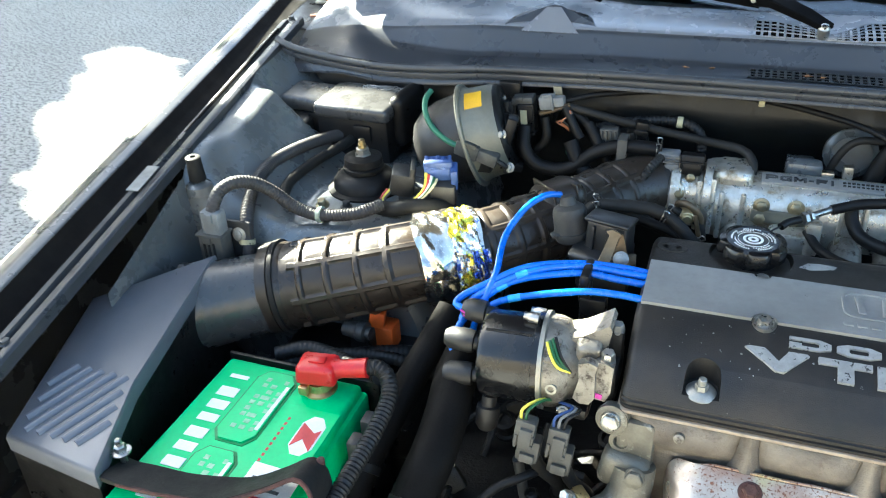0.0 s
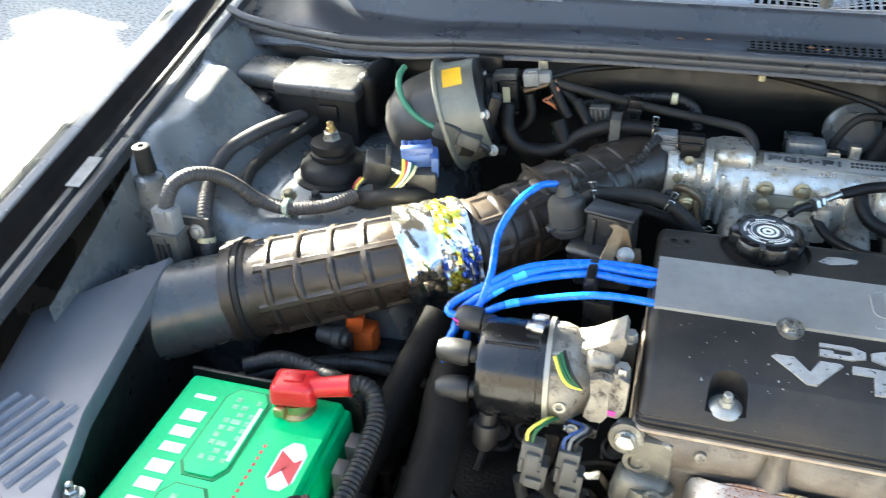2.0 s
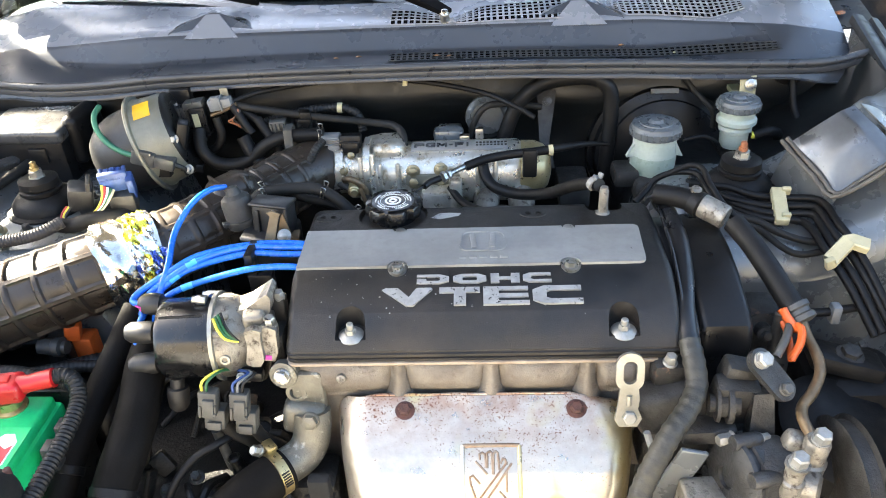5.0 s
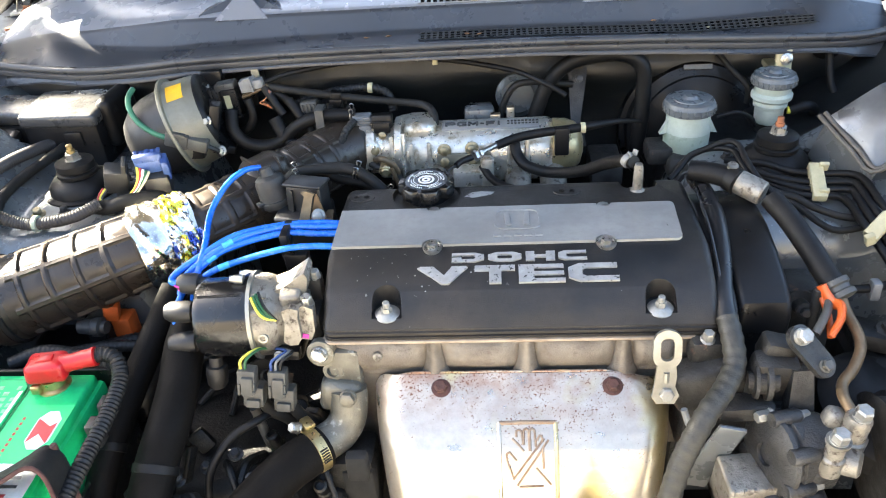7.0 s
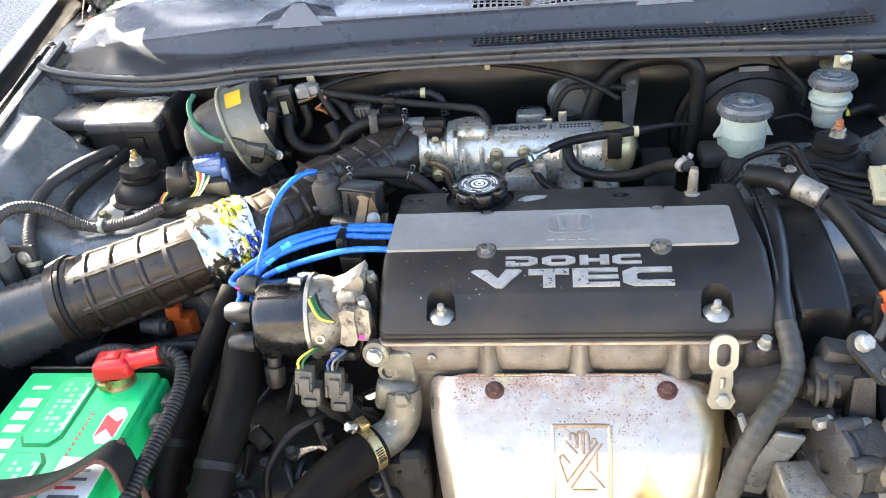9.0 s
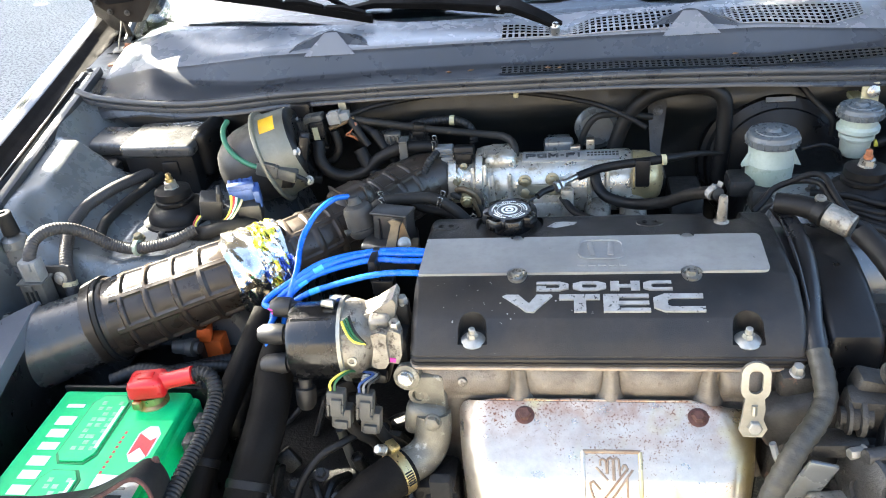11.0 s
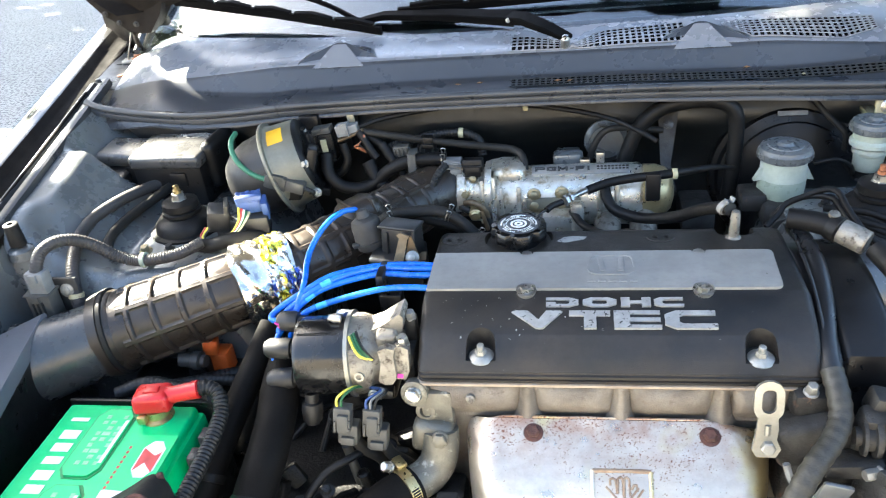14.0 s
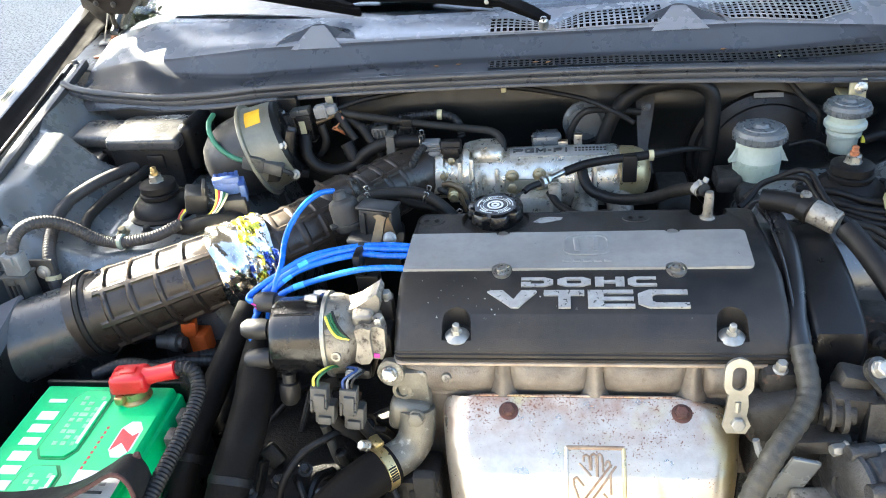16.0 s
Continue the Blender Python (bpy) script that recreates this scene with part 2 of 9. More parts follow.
def shield_metal():
    """Thin aluminised steel: rust flecks thick along the bolted edge and sparse below, yellow heat stains."""
    m = mat("rusty_heat_shield", (0.66, 0.60, 0.505), (0.52, 0.46, 0.37), rough=0.36, metal=0.8, scale=14, bump=0.16, bscale=260)
    nt = m.node_tree
    n, link = nt.nodes, nt.links.new
    bsdf = n["Principled BSDF"]
    base = bsdf.inputs["Base Color"].links[0].from_socket
    rgh = bsdf.inputs["Roughness"].links[0].from_socket
    geo = n.new("ShaderNodeNewGeometry")
    sep = n.new("ShaderNodeSeparateXYZ")
    link(geo.outputs["Position"], sep.inputs[0])

    def math_node(op, a, b):
        t = n.new("ShaderNodeMath")
        t.operation = op
        for v, s in ((a, t.inputs[0]), (b, t.inputs[1])):
            if isinstance(v, float):
                s.default_value = v
            else:
                link(v, s)
        return t.outputs[0]

    def noise_tex(s, d=6.0):
        t = n.new("ShaderNodeTexNoise")
        t.inputs["Scale"].default_value, t.inputs["Detail"].default_value, t.inputs["Roughness"].default_value = s, d, 0.62
        link(geo.outputs["Position"], t.inputs["Vector"])
        return t.outputs["Fac"]

    def rng(v, a, b, lo=0.0, hi=1.0):
        t = n.new("ShaderNodeMapRange")
        t.inputs[1].default_value, t.inputs[2].default_value, t.inputs[3].default_value, t.inputs[4].default_value = a, b, lo, hi
        link(v, t.inputs[0])
        return t.outputs[0]

    near = rng(sep.outputs["Z"], 0.700, 0.775)
    thr = math_node("SUBTRACT", 0.705, math_node("MULTIPLY", near, 0.135))
    patch = math_node("MULTIPLY", rng(noise_tex(16.0, 2.0), 0.35, 0.65, -0.05, 0.06), 1.0)
    f = rng(math_node("ADD", math_node("SUBTRACT", noise_tex(380.0), thr), patch), 0.0, 0.045)
    film = math_node("MULTIPLY", math_node("MULTIPLY", math_node("MULTIPLY", near, near), 0.95), rng(noise_tex(45.0), 0.30, 0.62))

    def mix(fac, a, b):
        t = n.new("ShaderNodeMix")
        t.data_type = "RGBA"
        link(fac, t.inputs[0])
        for v, s in ((a, t.inputs[6]), (b, t.inputs[7])):
            if isinstance(v, tuple):
                s.default_value = (*v, 1)
            else:
                link(v, s)
        return t.outputs[2]

    col = mix(film, base, (0.34, 0.17, 0.10))
    col = mix(rng(noise_tex(17.0, 2.0), 0.56, 0.74, 0.0, 0.55), col, (0.66, 0.56, 0.26))
    # heat stains: a wedge beside the emblem and a band down the outer edge
    low = math_node("SUBTRACT", 0.735, sep.outputs["Z"])
    off = math_node("ABSOLUTE", math_node("SUBTRACT", math_node("SUBTRACT", sep.outputs["X"], 0.088), math_node("MULTIPLY", low, 0.2)), 0.0)
    wedge = rng(math_node("SUBTRACT", math_node("MULTIPLY", low, 0.42), math_node("ADD", off, math_node("MULTIPLY", noise_tex(60.0, 3.0), 0.006))), -0.002, 0.010, 0.0, 0.6)
    col = mix(wedge, col, (0.50, 0.36, 0.10))
    rim = rng(math_node("ADD", sep.outputs["X"], math_node("MULTIPLY", noise_tex(40.0, 3.0), 0.02)), 0.160, 0.182, 0.0, 0.8)
    col = mix(rim, col, (0.46, 0.33, 0.12))
    col = mix(f, col, (0.17, 0.065, 0.035))
    link(col, bsdf.inputs["Base Color"])
    link(rng(f, 0.0, 1.0, 0.8, 0.0), bsdf.inputs["Metallic"])
    t = n.new("ShaderNodeMix")
    link(f, t.inputs[0])
    link(rgh, t.inputs[2])
    t.inputs[3].default_value = 0.85
    link(t.outputs[0], bsdf.inputs["Roughness"])
    return m


M_SHIELD = shield_metal()
M_CREASE = mat("dirty_pressed_crease", (0.34, 0.25, 0.17), (0.17, 0.10, 0.06), rough=0.55, metal=0.4, scale=90, bump=0.2)
M_OLDCAST = mat("olive_stained_casting", (0.195, 0.183, 0.150), (0.115, 0.105, 0.082), rough=0.5, metal=0.5, scale=30, bump=0.5, bscale=380, spots=((0.34, 0.33, 0.28), 55, 0.58, 0.68, 0.4))
M_OLIVE = mat("olive_zinc_bolt", (0.34, 0.29, 0.18), (0.22, 0.18, 0.11), rough=0.42, metal=0.75, scale=70, bump=0.15)
M_TANCAST = mat("tan_stained_casting", (0.24, 0.185, 0.115), (0.13, 0.098, 0.06), rough=0.5, metal=0.3, scale=40, bump=0.3, bscale=350)
M_GOLD = mat("heat_yellowed_aluminium", (0.62, 0.50, 0.28), (0.42, 0.33, 0.17), rough=0.36, metal=0.7, scale=26, bump=0.3, bscale=400, spots=((0.12, 0.09, 0.05), 60, 0.6, 0.7, 0.6))
M_GUTTER = mat("dull_dark_grey_paint", (0.045, 0.049, 0.054), (0.030, 0.032, 0.035), rough=0.34, metal=0.2, scale=9, bump=0.06, spots=((0.06, 0.055, 0.048), 40, 0.55, 0.75, 0.75))
M_BOOT = mat("dark_boot_rubber", (0.017, 0.0165, 0.0165), (0.010, 0.0098, 0.0098), rough=0.48, scale=40, bump=0.12)
M_DULL = mat("dull_grey_bolt", (0.38, 0.375, 0.35), (0.24, 0.23, 0.20), rough=0.45, metal=0.6, scale=70, bump=0.2)
M_BROWN = mat("browned_steel_pipe", (0.22, 0.15, 0.085), (0.12, 0.085, 0.05), rough=0.42, metal=0.5, scale=60, bump=0.15)
M_PLUG = mat("mid_grey_plug", (0.072, 0.070, 0.063), (0.045, 0.044, 0.04), rough=0.5, scale=50)
M_ROD = mat("orange_brown_grease", (0.34, 0.12, 0.05), (0.22, 0.08, 0.035), rough=0.55, scale=120, bump=0.3)
M_HOLE = mat("vent_shade_black", (0.003, 0.003, 0.003), (0.004, 0.004, 0.004), rough=1.0, scale=20, bump=0.0, spec=0.0)


def glass(name, tint):
    m = bpy.data.materials.new(name)
    m.use_nodes = True
    b = m.node_tree.nodes["Principled BSDF"]
    b.inputs["Base Color"].default_value = (*tint, 1)
    b.inputs["Roughness"].default_value = 0.03
    b.inputs["Transmission Weight"].default_value = 1.0
    b.inputs["IOR"].default_value = 1.85
    return m


M_GLASS = glass("windscreen_glass", (0.42, 0.50, 0.53))
M_WIPER = mat("matt_black_wiper", (0.003, 0.003, 0.0034), (0.0045, 0.0045, 0.0048), rough=0.55, scale=14, bump=0.08, spec=0.03)


# ---- mesh tools: a shape is a pair of lists, vertices and faces ----
def shape():
    return ([], [])


def add(g, verts, faces):
    k = len(g[0])
    g[0].extend(tuple(v) for v in verts)
    g[1].extend(tuple(i + k for i in f) for f in faces)


def add_bm(g, bm, m=None):
    if m is not None:
        bm.transform(m)
    bm.verts.index_update()
    add(g, [v.co[:] for v in bm.verts], [[v.index for v in f.verts] for f in bm.faces])
    bm.free()


def rbox(g, c, size, r=0.003, rot=(0, 0, 0), seg=2, taper=1.0):
    """A box with rounded edges; taper scales its top."""
    bm = bmesh.new()
    bmesh.ops.create_cube(bm, size=1)
    for v in bm.verts:
        k = taper if v.co.z > 0 else 1.0
        v.co = Vector((v.co.x * size[0] * k, v.co.y * size[1] * k, v.co.z * size[2]))
    if r > 0:
        bmesh.ops.bevel(bm, geom=list(bm.edges), offset=min(r, 0.45 * min(size)), segments=seg, profile=0.5, affect="EDGES")
    add_bm(g, bm, pose(*c, *rot))


def basis(d):
    d = Vector(d).normalized()
    u = d.cross(Vector((0, 0, 1)))
    if u.length < 1e-3:
        u = Vector((1, 0, 0))
    u.normalize()
    return d, u, d.cross(u)


def lathe(g, a, d, profile, n=28):
    """Turn (distance along d, radius) pairs round the axis through a."""
    a = Vector(a)
    d, u, w = basis(d)
    k = len(g[0])
    for s, r in profile:
        for i in range(n):
            t = 2 * math.pi * i / n
            g[0].append(tuple(a + d * s + (u * math.cos(t) + w * math.sin(t)) * max(r, 1e-5)))
    for j in range(len(profile) - 1):
        for i in range(n):
            p, q = k + j * n + i, k + j * n + (i + 1) % n
            g[1].append((p, q, q + n, p + n))
    if profile[0][1] > 1e-4:
        g[1].append(tuple(k + i for i in reversed(range(n))))
    if profile[-1][1] > 1e-4:
        e = k + (len(profile) - 1) * n
        g[1].append(tuple(e + i for i in range(n)))


def cyl(g, a, b, r, r2=None, n=20, soft=0.0015):
    a, b = Vector(a), Vector(b)
    h = (b - a).length
    r2 = r if r2 is None else r2
    s = min(soft, h * 0.3, r * 0.4, r2 * 0.4)
    lathe(g, a, b - a, [(0, r - s), (s, r), (h - s, r2), (h, r2 - s)], n)


def curve_points(pts, step=0.006):
    """A smooth run of points through pts."""
    P = [Vector(p) for p in pts]
    P = [P[0] * 2 - P[1]] + P + [P[-1] * 2 - P[-2]]
    out = []
    for i in range(1, len(P) - 2):
        p0, p1, p2, p3 = P[i - 1:i + 3]
        n = max(3, int((p2 - p1).length / step))
        for k in range(n):
            t = k / n
            out.append(0.5 * ((2 * p1) + (p2 - p0) * t + (2 * p0 - 5 * p1 + 4 * p2 - p3) * t * t + (3 * p1 - p0 - 3 * p2 + p3) * t ** 3))
    out.append(P[-2])
    return out


def tube(g, pts, r, n=12, step=0.006, ribs=0.0, pitch=0.0, flat=1.0):
    """A hose or wire along pts; ribs: depth of rings every pitch metres; r may be a function of the share of the way."""
    P = curve_points(pts, min(step, pitch / 4) if pitch else step)
    up = None
    rings, run = [], 0.0
    for i, p in enumerate(P):
        d = (P[min(i + 1, len(P) - 1)] - P[max(i - 1, 0)]).normalized()
        if up is None:
            up = basis(d)[1]
        up = (up - d * up.dot(d)).normalized()
        w = d.cross(up)
        if i:
            run += (p - P[i - 1]).length
        rr = r(i / (len(P) - 1)) if callable(r) else r
        if ribs:
            rr += ribs * (0.5 + 0.5 * math.cos(2 * math.pi * run / pitch))
        rings.append([tuple(p + (up * math.cos(2 * math.pi * k / n) + w * math.sin(2 * math.pi * k / n) * flat) * rr) for k in range(n)])
    k0 = len(g[0])
    for ring in rings:
        g[0].extend(ring)
    for i in range(len(rings) - 1):
        for k in range(n):
            a, b = k0 + i * n + k, k0 + i * n + (k + 1) % n
            g[1].append((a, b, b + n, a + n))
    g[1].append(tuple(k0 + k for k in reversed(range(n))))
    e = k0 + (len(rings) - 1) * n
    g[1].append(tuple(e + k for k in range(n)))


def prism(g, poly, o, u, v, depth):
    """A flat outline in the plane of u and v from o, as thick as depth along u x v."""
    o, u, v = Vector(o), Vector(u).normalized(), Vector(v)
    v = (v - u * v.dot(u)).normalized()
    w = u.cross(v) * depth
    k, n = len(g[0]), len(poly)
    base = [o + u * a + v * b for a, b in poly]
    g[0].extend(tuple(p) for p in base)
    g[0].extend(tuple(p + w) for p in base)
    g[1].append(tuple(k + i for i in reversed(range(n))))
    g[1].append(tuple(k + n + i for i in range(n)))
    for i in range(n):
        j = (i + 1) % n
        g[1].append((k + i, k + j, k + n + j, k + n + i))


def grid(g, fn, nu, nv):
    """A sheet fn(u, v), u and v from 0 to 1."""
    k = len(g[0])
    for j in range(nv + 1):
        for i in range(nu + 1):
            g[0].append(tuple(fn(i / nu, j / nv)))
    for j in range(nv):
        for i in range(nu):
            a = k + j * (nu + 1) + i
            g[1].append((a, a + 1, a + nu + 2, a + nu + 1))


def slab(g, fn, nu, nv, d):
    """The sheet fn with a thickness: d is the offset vector of its other side."""
    k = len(g[0])
    d = Vector(d)
    grid(g, fn, nu, nv)
    m = len(g[0])
    g[0].extend(tuple(Vector(p) + d) for p in g[0][k:m])
    off = m - k
    fs = [f for f in g[1] if f[0] >= k and len(f) == 4 and max(f) < m and min(f) >= k]
    g[1].extend(tuple(i + off for i in reversed(f)) for f in fs)
    rim = [k + i for i in range(nu + 1)] + [k + j * (nu + 1) + nu for j in range(1, nv + 1)]
    rim += [k + nv * (nu + 1) + i for i in range(nu - 1, -1, -1)] + [k + j * (nu + 1) for j in range(nv - 1, 0, -1)]
    for i in range(len(rim)):
        a, b = rim[i], rim[(i + 1) % len(rim)]
        g[1].append((b, a, a + off, b + off))


def bolt(g, p, d, r=0.006, h=0.007, flange=1.6):
    """A hex head on a flange."""
    p = Vector(p)
    d, u, w = basis(d)
    lathe(g, p, d, [(0, r * flange), (r * 0.25, r * flange), (r * 0.45, r * 1.1)], 18)
    lathe(g, p + d * r * 0.3, d, [(0, r * 1.08), (h * 0.85, r * 1.08), (h, r * 0.85)], 6)


def mesh_of(name, g, angle=38):
    me = bpy.data.meshes.new(name)
    me.from_pydata(g[0], [], g[1])
    me.validate()
    bm = bmesh.new()
    bm.from_mesh(me)
    bmesh.ops.recalc_face_normals(bm, faces=bm.faces)
    bm.to_mesh(me)
    bm.free()
    me.polygons.foreach_set("use_smooth", [True] * len(me.polygons))
    me.set_sharp_from_angle(angle=radians(angle))
    return me


def base_of(ob):
    p = Vector((0, 0, 0))
    while ob:
        p += ob.location
        ob = ob.parent
    return p


def part(name, g, material, parent, label="", angle=38):
    """One mesh object under a thing or a part; g is in world coordinates."""
    b = base_of(parent)
    ob = new(name, mesh_of(name, ([(x - b.x, y - b.y, z - b.z) for x, y, z in g[0]], g[1]), angle))
    ob.data.materials.append(material)
    ob.parent = parent
    return tagged(ob, label)


def thing(name, at, label, category, group="", kind=""):
    ob = new(name)
    ob.empty_display_size = 0.02
    ob.location = at
    return tagged(ob, label, category, group, kind)


def solo(name, g, material, label, category, group="", kind="", angle=38):
    lo = [min(v[i] for v in g[0]) for i in range(3)]
    hi = [max(v[i] for v in g[0]) for i in range(3)]
    at = ((lo[0] + hi[0]) / 2, (lo[1] + hi[1]) / 2, lo[2])
    ob = new(name, mesh_of(name, ([(x - at[0], y - at[1], z - at[2]) for x, y, z in g[0]], g[1]), angle))
    ob.location = at
    ob.data.materials.append(material)
    return tagged(ob, label, category, group, kind)


def carved(g, cutters):
    """g with other shapes cut away."""
    a = bpy.data.objects.new("cut_a", mesh_of("cut_a", g))
    scene.collection.objects.link(a)
    made = []
    for c in cutters:
        b = bpy.data.objects.new("cut_b", mesh_of("cut_b", c))
        scene.collection.objects.link(b)
        md = a.modifiers.new("cut", "BOOLEAN")
        md.object, md.operation, md.solver = b, "DIFFERENCE", "EXACT"
        made.append(b)
    dg = bpy.context.evaluated_depsgraph_get()
    me = bpy.data.meshes.new_from_object(a.evaluated_get(dg))
    out = ([tuple(v.co) for v in me.vertices], [tuple(p.vertices) for p in me.polygons])
    for o in (a, *made):
        d = o.data
        bpy.data.objects.remove(o)
        bpy.data.meshes.remove(d)
    bpy.data.meshes.remove(me)
    return out


# ---- ground ----
g = shape()
add(g, [(-600, -600, 0), (600, -600, 0), (600, 600, 0), (-600, 600, 0)], [(0, 1, 2, 3)])
ground = solo("ground", g, M_ASPHALT, "pale worn concrete in shade with sunlit patches", "ground", kind="structure")

# ---- car body: the bay's middle line lies at x = MID ----
MID = -0.128
car = thing("car", (MID, 0.4, 0.0), "dark grey car with its bonnet raised over the engine bay", "car")


def gutter(y):
    return -0.860 - 0.085 * y, 0.918 + 0.174 * y


def edge(y):
    return -0.935 - 0.131 * y, 0.924 + 0.135 * y


def mirror(p):
    return (2 * MID - p[0], p[1], p[2])


Y0, Y1 = -0.56, 1.02


def fender_side(u, v):
    """Outer skin: from the crest down the flank."""
    y = Y0 + (Y1 - Y0) * u
    x, z = edge(y)
    prof = [(0.0, 0.0), (-0.012, 0.0035), (-0.03, 0.002), (-0.05, -0.012), (-0.068, -0.05), (-0.078, -0.2), (-0.085, -0.45), (-0.07, -0.62)]
    k = v * (len(prof) - 1)
    i = min(int(k), len(prof) - 2)
    f = k - i
    dx = prof[i][0] * (1 - f) + prof[i + 1][0] * f
    dz = prof[i][1] * (1 - f) + prof[i + 1][1] * f
    return x + dx, y, z + dz


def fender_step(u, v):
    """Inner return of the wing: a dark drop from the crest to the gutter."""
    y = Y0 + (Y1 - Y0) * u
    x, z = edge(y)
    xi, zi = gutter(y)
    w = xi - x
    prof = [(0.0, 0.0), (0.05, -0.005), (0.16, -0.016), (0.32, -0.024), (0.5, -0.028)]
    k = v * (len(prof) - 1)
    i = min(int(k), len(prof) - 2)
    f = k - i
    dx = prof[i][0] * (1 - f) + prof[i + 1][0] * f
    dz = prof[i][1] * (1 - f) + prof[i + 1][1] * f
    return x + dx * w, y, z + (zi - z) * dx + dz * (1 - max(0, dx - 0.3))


def fender_gutter(u, v):
    """The bolted flange beside the bay, with a shallow pressed channel."""
    y = Y0 + (0.508 - Y0) * u
    x, z = edge(y)
    xi, zi = gutter(y)
    prof = [(0.46, -0.012), (0.56, -0.004), (0.66, -0.003), (0.70, -0.009), (0.76, -0.009), (0.80, -0.002), (0.94, 0.0), (1.0, -0.002), (1.02, -0.012)]
    k = v * (len(prof) - 1)
    i = min(int(k), len(prof) - 2)
    f = k - i
    dx = prof[i][0] * (1 - f) + prof[i + 1][0] * f
    dz = prof[i][1] * (1 - f) + prof[i + 1][1] * f
    return x + (xi - x) * dx, y, z + (zi - z) * dx + dz


for side in (0, 1):
    f = (lambda fn: fn) if side == 0 else (lambda fn: (lambda u, v: mirror(fn(u, v))))
    g = shape()
    slab(g, f(fender_side), 30, 28, (0.002 if side == 0 else -0.002, 0, -0.0015))
    wing = part("fender", g, M_PAINT, car, "dark glossy wing")
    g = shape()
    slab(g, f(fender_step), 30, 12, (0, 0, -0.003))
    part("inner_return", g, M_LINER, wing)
    g = shape()
    slab(g, f(fender_gutter), 40, 24, (0, 0, -0.003))
    part("gutter_flange", g, M_GUTTER, wing, "dusty grey bolted flange")

# gutter bolts
for y in (-0.30, 0.492):
    x, z = gutter(y)
    g = shape()
    bolt(g, (x - 0.016, y, z - 0.001), (0, 0, 1), 0.0052, 0.005, 1.3)
    part("flange_bolt", g, M_GUTTER, car)

# dark beads along the pressed slots, and a pale paper tag on the flange
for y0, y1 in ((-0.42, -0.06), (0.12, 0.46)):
    (xa, za), (xb, zb) = gutter(y0), gutter(y1)
    g = shape()
    tube(g, [(xa - 0.030, y0, za - 0.0042), ((xa + xb) / 2 - 0.030, (y0 + y1) / 2, (za + zb) / 2 - 0.0042), (xb - 0.030, y1, zb - 0.0042)], 0.0026, 8, 0.03)
    part("slot_bead", g, M_LINER, car)
g = shape()
(xa, za), (xb, zb) = gutter(-0.030), gutter(0.026)
add(g, [(xa - 0.036, -0.030, za + 0.0005), (xa - 0.016, -0.030, za + 0.0015), (xb - 0.016, 0.026, zb + 0.0015), (xb - 0.036, 0.026, zb + 0.0005)]
    + [(xa - 0.036, -0.030, za + 0.0015), (xa - 0.016, -0.030, za + 0.0025), (xb - 0.016, 0.026, zb + 0.0025), (xb - 0.036, 0.026, zb + 0.0015)],
    [(3, 2, 1, 0), (4, 5, 6, 7), (0, 1, 5, 4), (1, 2, 6, 5), (2, 3, 7, 6), (3, 0, 4, 7)])
part("paper_tag", g, M_LIGHTGREY, car, "pale worn paper tag on the flange", angle=20)

# scuttle side: shelf, brown panel below the pillar, plate with a rusted bolt and the thin washer pipe
for side in (0, 1):
    f = (lambda p: p) if side == 0 else mirror
    g = shape()
    slab(g, lambda u, v: f((-0.940 - 0.05 * v + (0.080 + 0.05 * v) * u, 0.490 + 0.34 * v, 0.992 + 0.010 * math.sin(3 * v) - 0.006 * u)), 10, 16, (0, 0, -0.003))
    shelf = part("scuttle_side", g, M_GUTTER, car, "dusty grey scuttle shelf")
    g = shape()
    slab(g, lambda u, v: f((-1.060 + 0.182 * u, 0.80 - 0.12 * u, 0.985 + 0.20 * v)), 10, 12, (0, 0.004, 0))
    part("pillar_base", g, M_LINER, shelf, "grimy brown panel below the pillar")
    g = shape()
    tube(g, [f(p) for p in ((-0.886, 0.600, 1.028), (-0.889, 0.655, 1.056), (-0.886, 0.76, 1.118), (-0.870, 0.95, 1.22))], 0.0065, 10, 0.02)
    part("screen_seal", g, M_SEAL, car, "grey rubber seal along the screen")
    g = shape()
    rbox(g, f((-0.915, 0.632, 1.003)), (0.044, 0.030, 0.006), 0.002, (0, 0, 12 if side == 0 else -12))
    part("plate", g, M_DULL, shelf)
    g = shape()
    bolt(g, f((-0.905, 0.630, 1.006)), (0, 0, 1), 0.0072, 0.007)
    part("plate_bolt", g, M_ROD, shelf, "rusted bolt")
    g = shape()
    rbox(g, f((-0.896, 0.540, 0.999)), (0.018, 0.012, 0.004), 0.0015, (0, 0, 30))
    part("rust_flake", g, M_ROD, shelf)
    g = shape()
    tube(g, [f(p) for p in ((-0.925, 0.624, 1.004), (-0.916, 0.622, 1.024), (-0.899, 0.620, 1.060), (-0.893, 0.615, 1.09))], 0.0016, 8, 0.01)
    part("thin_pipe", g, M_DULL, shelf, "thin pale pipe")

TOWER = 0.838


